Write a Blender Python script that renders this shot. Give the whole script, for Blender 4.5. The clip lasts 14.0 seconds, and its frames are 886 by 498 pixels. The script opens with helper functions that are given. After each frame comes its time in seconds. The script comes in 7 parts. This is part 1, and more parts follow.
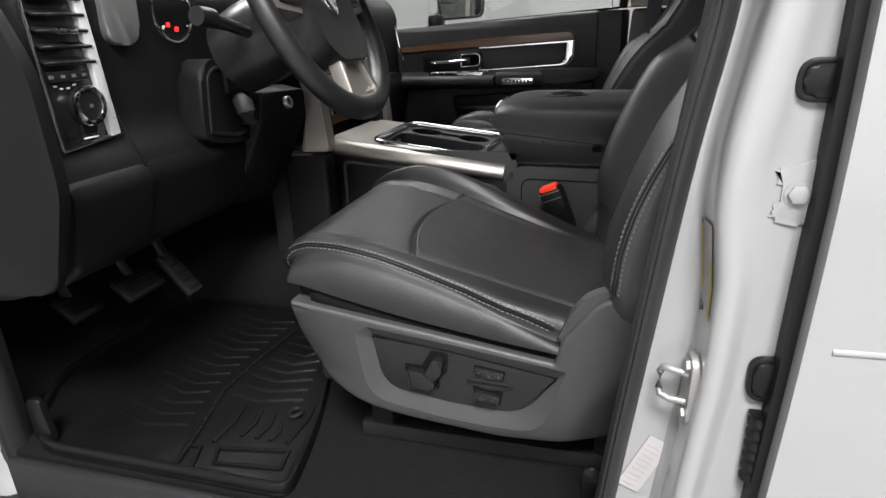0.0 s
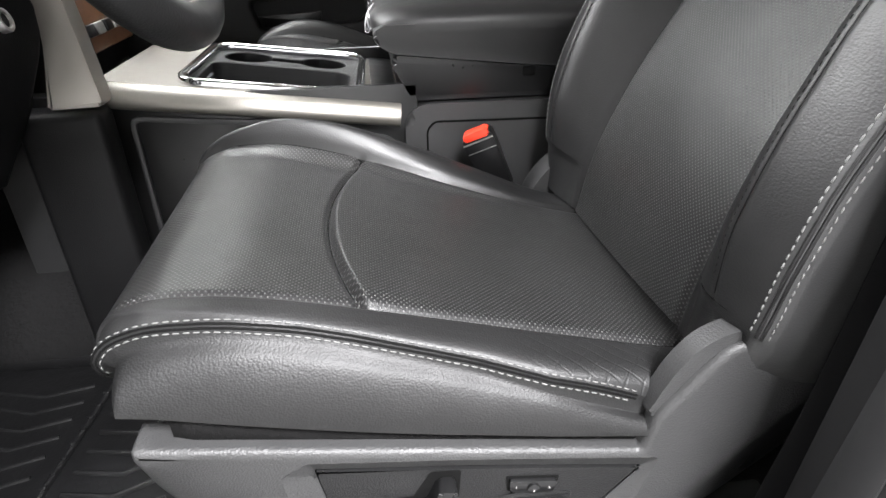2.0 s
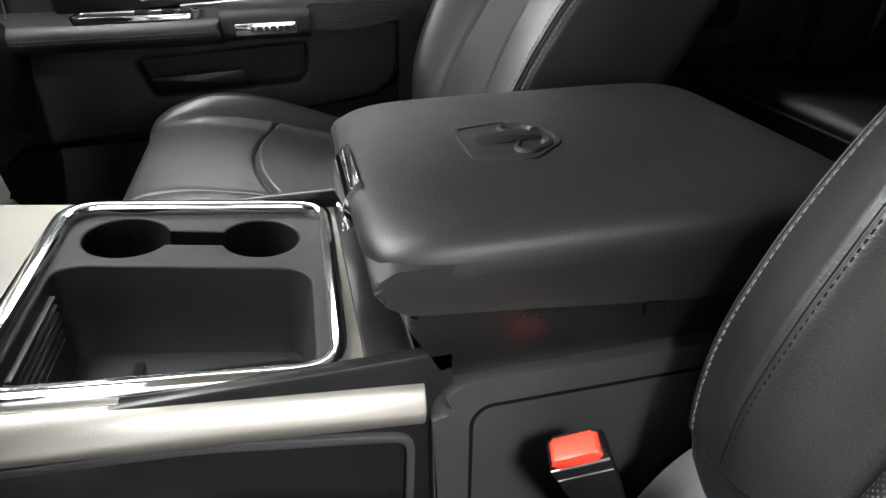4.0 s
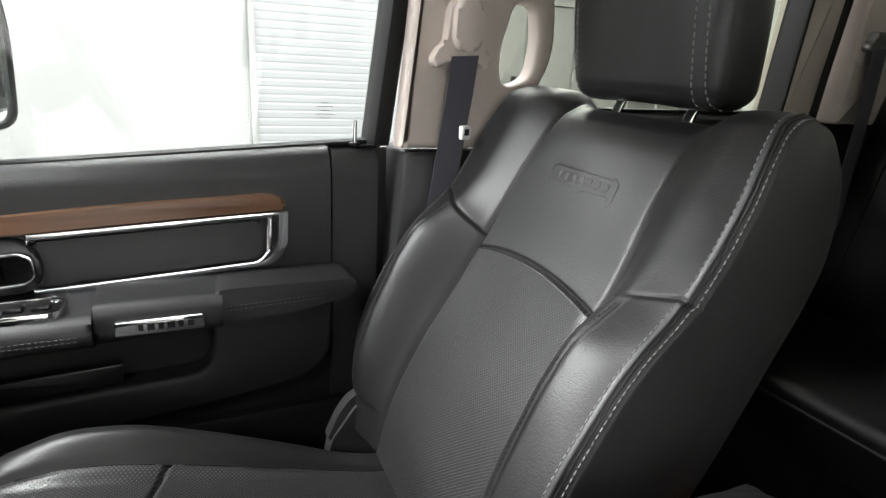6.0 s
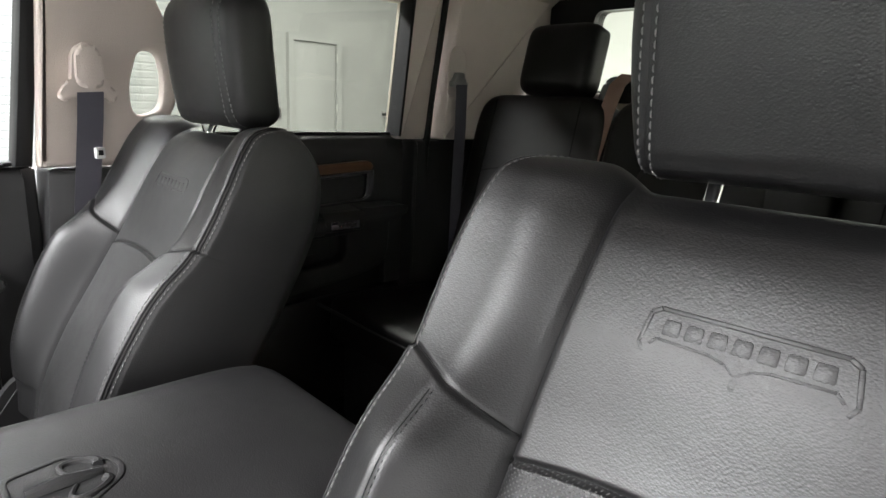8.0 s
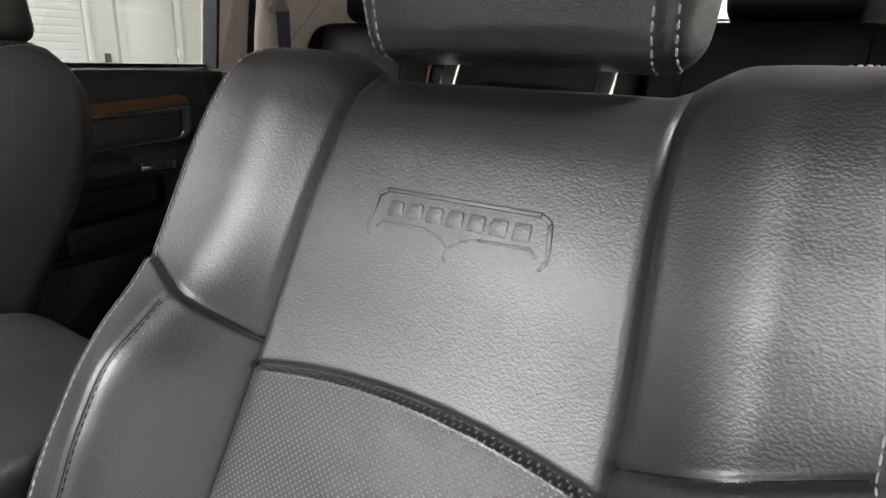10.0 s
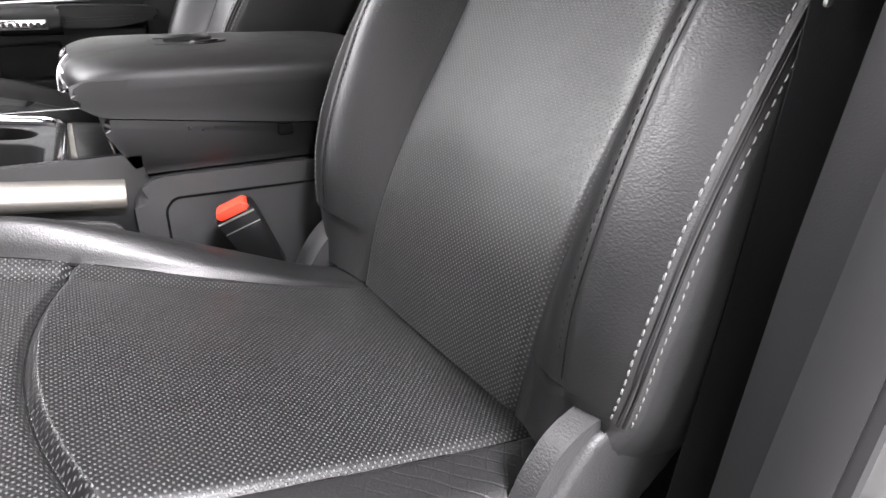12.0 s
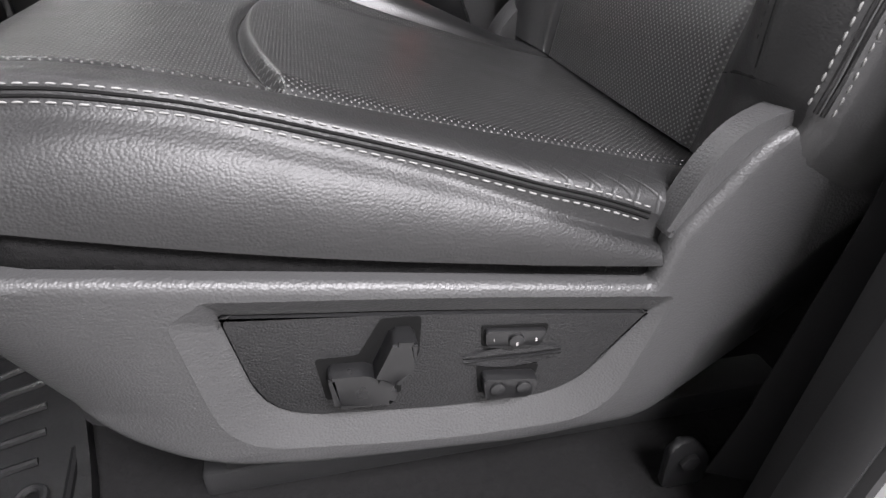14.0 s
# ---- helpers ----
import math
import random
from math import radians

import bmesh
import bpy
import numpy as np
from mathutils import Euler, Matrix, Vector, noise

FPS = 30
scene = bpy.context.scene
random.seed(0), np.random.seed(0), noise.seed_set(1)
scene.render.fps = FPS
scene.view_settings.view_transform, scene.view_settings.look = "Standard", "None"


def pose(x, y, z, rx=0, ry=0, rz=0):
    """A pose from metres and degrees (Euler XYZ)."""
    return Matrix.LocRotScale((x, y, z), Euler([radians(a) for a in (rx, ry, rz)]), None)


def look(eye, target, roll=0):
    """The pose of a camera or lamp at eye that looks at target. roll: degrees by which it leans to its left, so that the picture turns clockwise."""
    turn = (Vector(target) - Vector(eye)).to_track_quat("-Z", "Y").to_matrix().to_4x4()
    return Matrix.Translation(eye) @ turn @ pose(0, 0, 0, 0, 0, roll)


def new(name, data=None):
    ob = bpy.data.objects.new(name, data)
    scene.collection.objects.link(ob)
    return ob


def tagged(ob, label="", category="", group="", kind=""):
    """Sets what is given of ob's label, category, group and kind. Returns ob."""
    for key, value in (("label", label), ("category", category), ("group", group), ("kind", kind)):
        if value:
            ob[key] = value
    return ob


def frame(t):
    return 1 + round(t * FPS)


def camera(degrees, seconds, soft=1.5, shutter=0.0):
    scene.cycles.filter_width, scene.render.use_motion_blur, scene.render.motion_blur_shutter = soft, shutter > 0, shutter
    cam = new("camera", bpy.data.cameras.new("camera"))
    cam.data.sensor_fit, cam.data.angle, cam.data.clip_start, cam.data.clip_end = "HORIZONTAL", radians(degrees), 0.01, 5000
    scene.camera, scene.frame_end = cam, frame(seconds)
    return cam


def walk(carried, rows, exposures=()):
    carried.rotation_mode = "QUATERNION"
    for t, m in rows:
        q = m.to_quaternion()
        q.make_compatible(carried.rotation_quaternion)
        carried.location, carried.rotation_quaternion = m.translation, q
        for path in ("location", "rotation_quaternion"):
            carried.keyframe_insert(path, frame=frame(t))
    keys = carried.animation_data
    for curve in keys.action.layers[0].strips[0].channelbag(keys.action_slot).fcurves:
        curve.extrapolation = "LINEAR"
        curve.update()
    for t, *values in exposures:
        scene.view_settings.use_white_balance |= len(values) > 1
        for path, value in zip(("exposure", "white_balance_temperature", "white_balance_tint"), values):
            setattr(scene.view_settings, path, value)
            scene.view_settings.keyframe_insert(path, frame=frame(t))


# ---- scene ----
cam = camera(73.2, 14.0)
PATH = [
    (0, (-0.0058, -0.9879, 0.6943), (-0.5210, 0.8197, 0.0109), -1.92),
    (0.5, (-0.1107, -0.8469, 0.6601), (-0.4408, 0.9968, -0.0412), -1.74),
    (1, (-0.1722, -0.7565, 0.6344), (-0.3008, 1.0982, -0.1028), -1.63),
    (1.5, (-0.2290, -0.6677, 0.6317), (-0.1989, 1.1399, -0.2238), -1.61),
    (2, (-0.2722, -0.5806, 0.6529), (-0.0691, 1.1588, -0.3133), -1.32),
    (2.2, (-0.2824, -0.5360, 0.6601), (-0.0266, 1.1827, -0.3302), -1.03),
    (4.3, (-0.3007, 0.0804, 0.7731), (0.1707, 1.7224, -0.2670), 0.51),
    (4.5, (-0.3265, 0.1557, 0.7895), (0.2144, 1.7863, -0.2345), 1.75),
    (5, (-0.3600, 0.3355, 0.8211), (0.2890, 1.9921, -0.0925), 3.69),
    (5.5, (-0.3509, 0.3719, 0.8431), (0.3398, 2.0785, 0.0617), 3.58),
    (6, (-0.3074, 0.3471, 0.8869), (0.5127, 2.0708, 0.2903), 3.24),
    (6.5, (-0.2416, 0.2514, 0.9116), (0.7676, 1.9008, 0.4007), 2.94),
    (7, (-0.1998, 0.1184, 0.9163), (0.9313, 1.6977, 0.4405), 2.64),
    (7.5, (-0.1933, -0.0069, 0.9106), (1.0553, 1.4815, 0.4354), 2.74),
    (8, (-0.2015, -0.1135, 0.9053), (1.1523, 1.2815, 0.4348), 2.67),
    (8.2, (-0.1929, -0.1426, 0.8995), (1.1978, 1.2162, 0.4305), 2.69),
    (10.3, (-0.1167, -0.2163, 0.8389), (1.4814, 0.7874, 0.1766), 2.07),
    (10.5, (-0.1349, -0.2365, 0.8219), (1.4557, 0.7513, 0.1187), 2.05),
    (11, (-0.1497, -0.2902, 0.7625), (1.3741, 0.7606, 0.0049), 1.32),
    (11.5, (-0.2110, -0.3794, 0.7059), (1.0391, 0.9707, -0.0780), 0.81),
    (11.8, (-0.2432, -0.4162, 0.6645), (0.8209, 1.0733, -0.1410), 0.64),
    (12, (-0.2552, -0.4463, 0.6344), (0.6966, 1.1038, -0.1971), 1.16),
    (12.5, (-0.2595, -0.4816, 0.5545), (0.4295, 1.1305, -0.4080), 0.10),
    (13, (-0.2731, -0.5080, 0.4882), (0.2674, 1.1385, -0.5102), 1.06),
    (13.5, (-0.2615, -0.5130, 0.4750), (0.1824, 1.1206, -0.5900), 0.96),
    (14, (-0.2701, -0.5204, 0.4840), (0.0875, 1.1174, -0.6067), 0.57),
]
walk(cam, [(t, look(eye, target, roll)) for t, eye, target, roll in PATH],
     [(0, -0.6, 6500, 10), (0.5, -0.12, 6500, 10), (1.0, 0.22, 6500, 10), (2.2, 0.42, 6500, 10), (4.3, 0.5, 6500, 8), (5.5, 0.85, 6500, 8), (6.5, 0.65, 6500, 9), (7.2, 0.65, 6500, 10), (7.6, 0.85, 6500, 10), (8.2, 1.12, 6500, 11), (10.5, 1.3, 6500, 15), (11.5, 0.9, 6500, 15), (12.5, 0.78, 6500, 15), (13.2, 0.38, 6500, 15), (14, 0.18, 6500, 14)])

# ---- light ----
world = bpy.data.worlds.new("world")
scene.world = world
world.use_nodes = True
world.node_tree.nodes["Background"].inputs[0].default_value = (0.8, 0.85, 0.9, 1)
world.node_tree.nodes["Background"].inputs[1].default_value = 0.05
GROUND, HIGH = -0.85, 3.6


def area_lamp(name, x, y, z, sx, sy, watts, rx=0, ry=0, color=(1.0, 0.995, 1.015)):
    lamp = bpy.data.lights.new(name, "AREA")
    lamp.shape, lamp.size, lamp.size_y, lamp.energy, lamp.color = "RECTANGLE", sx, sy, watts, color
    ob = new(name, lamp)
    ob.matrix_world = pose(x, y, z, rx, ry, 0)
    tagged(ob, "fluorescent tube light under the workshop ceiling", "ceiling light", kind="structure")
    return ob


for ly, row in ((-2.7, (40, 60, 960, 400)), (1.1, (470, 350, 340, 300)), (4.2, (180, 170, 200, 230))):
    for lx, watts in zip((-5.6, -3.2, 0.55, 2.9) if ly < 0 else (-5.6, -3.2, -0.4, 2.4), row):
        area_lamp("tube_light", lx, ly, HIGH - 0.08, 1.5 if ly < 0 else 2.2, 1.2, watts)


# ---- materials ----
def mat(name, color, rough=0.5, metal=0.0, grain=0.0, scale=600.0, wave=0.0, wave_scale=25.0, var=0.15, var_scale=14.0, coat=0.0,
        spec=0.5, sheen=0.0, cell=False, rough_var=0.06):
    m = bpy.data.materials.new(name)
    m.use_nodes = True
    nt = m.node_tree
    b = nt.nodes["Principled BSDF"]
    tc = nt.nodes.new("ShaderNodeTexCoord")
    n1 = nt.nodes.new("ShaderNodeTexNoise")
    n1.inputs["Scale"].default_value, n1.inputs["Detail"].default_value = var_scale, 5
    nt.links.new(tc.outputs["Object"], n1.inputs["Vector"])
    ramp = nt.nodes.new("ShaderNodeMix")
    ramp.data_type = "RGBA"
    ramp.inputs["A"].default_value = (*[c * (1 - var) for c in color], 1)
    ramp.inputs["B"].default_value = (*[min(1, c * (1 + var)) for c in color], 1)
    nt.links.new(n1.outputs["Fac"], ramp.inputs["Factor"])
    nt.links.new(ramp.outputs["Result"], b.inputs["Base Color"])
    mr = nt.nodes.new("ShaderNodeMapRange")
    mr.inputs["To Min"].default_value, mr.inputs["To Max"].default_value = max(0.02, rough - rough_var), min(1, rough + rough_var)
    n3 = nt.nodes.new("ShaderNodeTexNoise")
    n3.inputs["Scale"].default_value, n3.inputs["Detail"].default_value = 40, 4
    nt.links.new(tc.outputs["Object"], n3.inputs["Vector"])
    nt.links.new(n3.outputs["Fac"], mr.inputs["Value"])
    nt.links.new(mr.outputs["Result"], b.inputs["Roughness"])
    b.inputs["Metallic"].default_value = metal
    b.inputs["Specular IOR Level"].default_value = spec
    b.inputs["Coat Weight"].default_value = coat
    b.inputs["Coat Roughness"].default_value = 0.08
    b.inputs["Sheen Weight"].default_value = sheen
    last = None
    if wave:
        n2 = nt.nodes.new("ShaderNodeTexNoise")
        n2.inputs["Scale"].default_value, n2.inputs["Detail"].default_value = wave_scale, 3
        nt.links.new(tc.outputs["Object"], n2.inputs["Vector"])
        bw = nt.nodes.new("ShaderNodeBump")
        bw.inputs["Strength"].default_value, bw.inputs["Distance"].default_value = wave, 0.01
        nt.links.new(n2.outputs["Fac"], bw.inputs["Height"])
        last = bw
    if grain:
        if cell:
            g = nt.nodes.new("ShaderNodeTexVoronoi")
            g.feature = "SMOOTH_F1"
            g.inputs["Scale"].default_value, g.inputs["Smoothness"].default_value = scale, 0.25
            warp = nt.nodes.new("ShaderNodeMapping")
            warp.inputs["Scale"].default_value = (1.0, 0.82, 1.25)
            nt.links.new(tc.outputs["Object"], warp.inputs["Vector"])
            out = g.outputs["Distance"]
        else:
            g = nt.nodes.new("ShaderNodeTexNoise")
            g.inputs["Scale"].default_value, g.inputs["Detail"].default_value = scale, 3
            out = g.outputs["Fac"]
        nt.links.new(warp.outputs["Vector"] if cell else tc.outputs["Object"], g.inputs["Vector"])
        bg = nt.nodes.new("ShaderNodeBump")
        bg.inputs["Strength"].default_value, bg.inputs["Distance"].default_value = grain, 0.001
        bg.invert = cell
        nt.links.new(out, bg.inputs["Height"])
        if last:
            nt.links.new(last.outputs["Normal"], bg.inputs["Normal"])
        last = bg
    if last:
        nt.links.new(last.outputs["Normal"], b.inputs["Normal"])
    return m


def perforated(name, color, dot, pitch=0.0037):
    """Leather with rows of tiny punched holes, coloured paler for the light they catch; the map is in metres."""
    m = mat(name, color, 0.38, spec=0.48, grain=0.12, scale=600, cell=True, wave=0.12, wave_scale=14)
    nt = m.node_tree
    b = nt.nodes["Principled BSDF"]
    uv = nt.nodes.new("ShaderNodeUVMap")
    mp = nt.nodes.new("ShaderNodeMapping")
    mp.inputs["Rotation"].default_value = (0, 0, radians(45))
    mp.inputs["Scale"].default_value = (1 / pitch, 1 / pitch, 1)
    nt.links.new(uv.outputs["UV"], mp.inputs["Vector"])
    fr = nt.nodes.new("ShaderNodeVectorMath")
    fr.operation = "FRACTION"
    nt.links.new(mp.outputs["Vector"], fr.inputs[0])
    ds = nt.nodes.new("ShaderNodeVectorMath")
    ds.operation = "DISTANCE"
    ds.inputs[1].default_value = (0.5, 0.5, 0)
    nt.links.new(fr.outputs["Vector"], ds.inputs[0])
    st = nt.nodes.new("ShaderNodeMapRange")
    st.inputs["From Min"].default_value, st.inputs["From Max"].default_value = 0.27, 0.17
    nt.links.new(ds.outputs["Value"], st.inputs["Value"])
    mx = nt.nodes.new("ShaderNodeMix")
    mx.data_type = "RGBA"
    # pale hole colour, a painted glint
    mx.inputs["B"].default_value = (*dot, 1)
    old = b.inputs["Base Color"].links[0].from_socket
    nt.links.new(old, mx.inputs["A"])
    nt.links.new(st.outputs["Result"], mx.inputs["Factor"])
    nt.links.new(mx.outputs["Result"], b.inputs["Base Color"])
    bp = nt.nodes.new("ShaderNodeBump")
    bp.inputs["Strength"].default_value, bp.inputs["Distance"].default_value = 0.5, 0.0012
    bp.invert = True
    nt.links.new(st.outputs["Result"], bp.inputs["Height"])
    nt.links.new(b.inputs["Normal"].links[0].from_socket, bp.inputs["Normal"])
    nt.links.new(bp.outputs["Normal"], b.inputs["Normal"])
    return m


def glass(name, color, see=0.9):
    m = bpy.data.materials.new(name)
    m.use_nodes = True
    nt = m.node_tree
    out = nt.nodes["Material Output"]
    nt.nodes.remove(nt.nodes["Principled BSDF"])
    t = nt.nodes.new("ShaderNodeBsdfTransparent")
    t.inputs[0].default_value = (*color, 1)
    g = nt.nodes.new("ShaderNodeBsdfGlossy")
    g.inputs["Roughness"].default_value = 0.02
    f = nt.nodes.new("ShaderNodeLayerWeight")
    f.inputs[0].default_value = 0.5
    pw = nt.nodes.new("ShaderNodeMath")
    pw.operation = "POWER"
    pw.inputs[1].default_value = 5.0
    ad = nt.nodes.new("ShaderNodeMath")
    ad.operation = "MULTIPLY_ADD"
    ad.inputs[1].default_value, ad.inputs[2].default_value = 0.9, 0.035
    mx = nt.nodes.new("ShaderNodeMixShader")
    nt.links.new(f.outputs["Facing"], pw.inputs[0])
    nt.links.new(pw.outputs[0], ad.inputs[0])
    nt.links.new(ad.outputs[0], mx.inputs[0])
    nt.links.new(t.outputs[0], mx.inputs[1])
    nt.links.new(g.outputs[0], mx.inputs[2])
    nt.links.new(mx.outputs[0], out.inputs[0])
    return m


def glow(name, color, power):
    m = mat(name, color, 0.4)
    b = m.node_tree.nodes["Principled BSDF"]
    b.inputs["Emission Color"].default_value = (*color, 1)
    b.inputs["Emission Strength"].default_value = power
    return m


LEATHER = mat("black_leather", (0.0075, 0.0075, 0.0076), 0.43, grain=0.19, scale=560, cell=True, wave=0.05, wave_scale=16, var=0.25, spec=0.48)
LEATHER_MATT = mat("worn_matt_leather", (0.0065, 0.0065, 0.0066), 0.48, grain=0.22, scale=520, cell=True, wave=0.10, wave_scale=16, var=0.25, spec=0.34)
LEATHER_SIDE = mat("black_side_vinyl", (0.029, 0.029, 0.0293), 0.45, grain=0.16, scale=600, cell=True, wave=0.08, spec=0.5)
BENCH = mat("black_bench_leather", (0.0052, 0.0048, 0.0049), 0.44, grain=0.2, scale=470, cell=True, wave=0.10, wave_scale=12, var=0.25, spec=0.21)
PERF = perforated("perforated_leather", (0.0065, 0.0065, 0.0066), (0.065, 0.065, 0.064))
PERF_SEAT = perforated("perforated_seat_leather", (0.0075, 0.0075, 0.0076), (0.062, 0.062, 0.061))


def worn_leather():
    """Leather with crossed creases towards one end and a rubbed brown patch near the other."""
    m = mat("creased_worn_leather", (0.0072, 0.0072, 0.0073), 0.52, grain=0.16, scale=560, cell=True, wave=0.06, wave_scale=20, var=0.25, spec=0.5)
    nt = m.node_tree
    b = nt.nodes["Principled BSDF"]
    tc = nt.nodes.new("ShaderNodeTexCoord")
    sep = nt.nodes.new("ShaderNodeSeparateXYZ")
    nt.links.new(tc.outputs["Generated"], sep.inputs[0])
    rear = nt.nodes.new("ShaderNodeMapRange")
    rear.inputs["From Min"].default_value, rear.inputs["From Max"].default_value = 0.58, 0.74
    nt.links.new(sep.outputs["X"], rear.inputs["Value"])
    last = b.inputs["Normal"].links[0].from_socket
    for turn in (38, -52):
        mp = nt.nodes.new("ShaderNodeMapping")
        mp.inputs["Rotation"].default_value = (0, 0, radians(turn))
        nt.links.new(tc.outputs["Object"], mp.inputs["Vector"])
        wv = nt.nodes.new("ShaderNodeTexWave")
        wv.inputs["Scale"].default_value, wv.inputs["Distortion"].default_value, wv.inputs["Detail"].default_value = 24, 2.2, 1.5
        nt.links.new(mp.outputs["Vector"], wv.inputs["Vector"])
        line = nt.nodes.new("ShaderNodeMapRange")
        line.inputs["From Min"].default_value, line.inputs["From Max"].default_value = 0.90, 1.0
        nt.links.new(wv.outputs["Fac"], line.inputs["Value"])
        mul = nt.nodes.new("ShaderNodeMath")
        mul.operation = "MULTIPLY"
        nt.links.new(line.outputs["Result"], mul.inputs[0])
        nt.links.new(rear.outputs["Result"], mul.inputs[1])
        bp = nt.nodes.new("ShaderNodeBump")
        bp.invert = True
        bp.inputs["Strength"].default_value, bp.inputs["Distance"].default_value = 0.3, 0.0010
        nt.links.new(mul.outputs[0], bp.inputs["Height"])
        nt.links.new(last, bp.inputs["Normal"])
        last = bp.outputs["Normal"]
    nt.links.new(last, b.inputs["Normal"])
    spot = nt.nodes.new("ShaderNodeVectorMath")
    spot.operation = "DISTANCE"
    spot.inputs[1].default_value = (0.27, 0.22, 0.9)
    nt.links.new(tc.outputs["Generated"], spot.inputs[0])
    ns = nt.nodes.new("ShaderNodeTexNoise")
    ns.inputs["Scale"].default_value, ns.inputs["Detail"].default_value = 90, 5
    nt.links.new(tc.outputs["Object"], ns.inputs["Vector"])
    near = nt.nodes.new("ShaderNodeMapRange")
    near.inputs["From Min"].default_value, near.inputs["From Max"].default_value = 0.24, 0.04
    nt.links.new(spot.outputs["Value"], near.inputs["Value"])
    patch = nt.nodes.new("ShaderNodeMath")
    patch.operation = "MULTIPLY"
    nt.links.new(near.outputs["Result"], patch.inputs[0])
    nt.links.new(ns.outputs["Fac"], patch.inputs[1])
    mx = nt.nodes.new("ShaderNodeMix")
    mx.data_type = "RGBA"
    mx.inputs["B"].default_value = (0.10, 0.052, 0.026, 1)
    nt.links.new(b.inputs["Base Color"].links[0].from_socket, mx.inputs["A"])
    nt.links.new(patch.outputs[0], mx.inputs["Factor"])
    nt.links.new(mx.outputs["Result"], b.inputs["Base Color"])
    return m


WORN = worn_leather()
THREAD = mat("grey_thread", (0.135, 0.135, 0.131), 0.7, var=0.2, var_scale=90)
DARKTHREAD = mat("dark_grey_thread", (0.07, 0.07, 0.068), 0.7, var=0.2, var_scale=90)
# near-black: painted shade in wells and gaps, also seam cords and black thread
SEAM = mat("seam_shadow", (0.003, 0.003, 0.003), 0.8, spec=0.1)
PLATE = mat("black_switch_plate_plastic", (0.0085, 0.0085, 0.0088), 0.44, grain=0.45, scale=540, cell=True, spec=0.34)
PLASTIC = mat("grained_dark_plastic", (0.029, 0.029, 0.0294), 0.45, grain=0.34, scale=850, cell=True, var=0.15, spec=0.5)
SHIELDP = mat("grained_grey_shield_plastic", (0.030, 0.030, 0.0304), 0.48, grain=0.34, scale=520, cell=True, var=0.15, spec=0.42)
SMOOTHP = mat("smooth_black_plastic", (0.007, 0.007, 0.0073), 0.30, grain=0.05, scale=900, spec=0.4)
PILLARP = mat("black_pillar_plastic", (0.009, 0.009, 0.0092), 0.55, grain=0.14, scale=800, spec=0.17)
DARKP = mat("matt_black_plastic", (0.013, 0.013, 0.0134), 0.55, grain=0.3, scale=700, spec=0.25)
DOORP = mat("black_door_plastic", (0.013, 0.013, 0.0133), 0.5, grain=0.35, scale=700, cell=True, spec=0.4)
DASH = mat("grained_dash_vinyl", (0.0045, 0.0045, 0.0047), 0.46, grain=0.35, scale=700, cell=True, spec=0.16)
SOFT = mat("soft_black_vinyl", (0.023, 0.023, 0.0234), 0.44, grain=0.35, scale=700, cell=True, wave=0.08, spec=0.35)
RUBBER = mat("black_rubber", (0.0042, 0.0042, 0.0044), 0.36, grain=0.3, scale=300, wave=0.16, var=0.4, spec=0.24)
SEAL = mat("rubber_seal", (0.007, 0.007, 0.0073), 0.5, grain=0.1, scale=300, spec=0.18)
DOORSEAL = mat("grey_door_seal", (0.016, 0.016, 0.0164), 0.5, grain=0.1, scale=300, wave=0.05, spec=0.35)
LIDSKIN = mat("console_lid_vinyl", (0.0105, 0.0105, 0.0108), 0.46, grain=0.16, scale=620, cell=True, wave=0.06, wave_scale=16, spec=0.46)
CARPET = mat("black_carpet", (0.0055, 0.0054, 0.0055), 0.95, grain=1.0, scale=900, wave=0.3, wave_scale=120, var=0.5, var_scale=180, spec=0.1)
CHROME = mat("chrome", (0.82, 0.82, 0.84), 0.07, 1.0, var=0.02, rough_var=0.03)
BRUSHED = mat("brushed_silver_trim", (0.27, 0.255, 0.23), 0.42, 0.8, grain=0.12, scale=700, var=0.06, var_scale=200)
SATIN = mat("satin_chrome", (0.80, 0.80, 0.81), 0.22, 1.0, var=0.02)
SILVER = mat("silver_paint", (0.70, 0.70, 0.71), 0.3, 0.5, var=0.03)
CHAMP = mat("champagne_trim", (0.34, 0.32, 0.29), 0.36, 0.6, grain=0.08, scale=700, var=0.05)
STEEL = mat("zinc_steel", (0.36, 0.355, 0.345), 0.42, 0.9, var=0.1, var_scale=60)
BEIGE = mat("beige_trim", (0.50, 0.44, 0.395), 0.62, grain=0.4, scale=420, cell=True, var=0.06)
HEADLINER = mat("beige_headliner", (0.50, 0.45, 0.40), 0.95, grain=0.6, scale=800)
WHITE = mat("white_paint", (0.217, 0.217, 0.215), 0.16, coat=0.6, var=0.02, grain=0.02, scale=300)
RED = mat("red_plastic", (0.75, 0.045, 0.02), 0.4, grain=0.1, scale=500)
BELT = mat("slate_belt_webbing", (0.062, 0.060, 0.076), 0.75, grain=0.8, scale=900)
BELTK = mat("black_belt_webbing", (0.0045, 0.0045, 0.0048), 0.7, grain=0.4, scale=1100, spec=0.15)
BROWNBELT = mat("brown_belt_webbing", (0.16, 0.10, 0.075), 0.75, grain=0.8, scale=900)
PAPER = mat("label_paper", (0.30, 0.285, 0.28), 0.6)
YELLOW = mat("label_yellow", (0.30, 0.24, 0.015), 0.6)
FAINT = mat("faded_ink", (0.262, 0.25, 0.245), 0.7)
INK = mat("label_ink", (0.05, 0.05, 0.05), 0.7)
PRINT = mat("white_print", (0.75, 0.75, 0.73), 0.6)
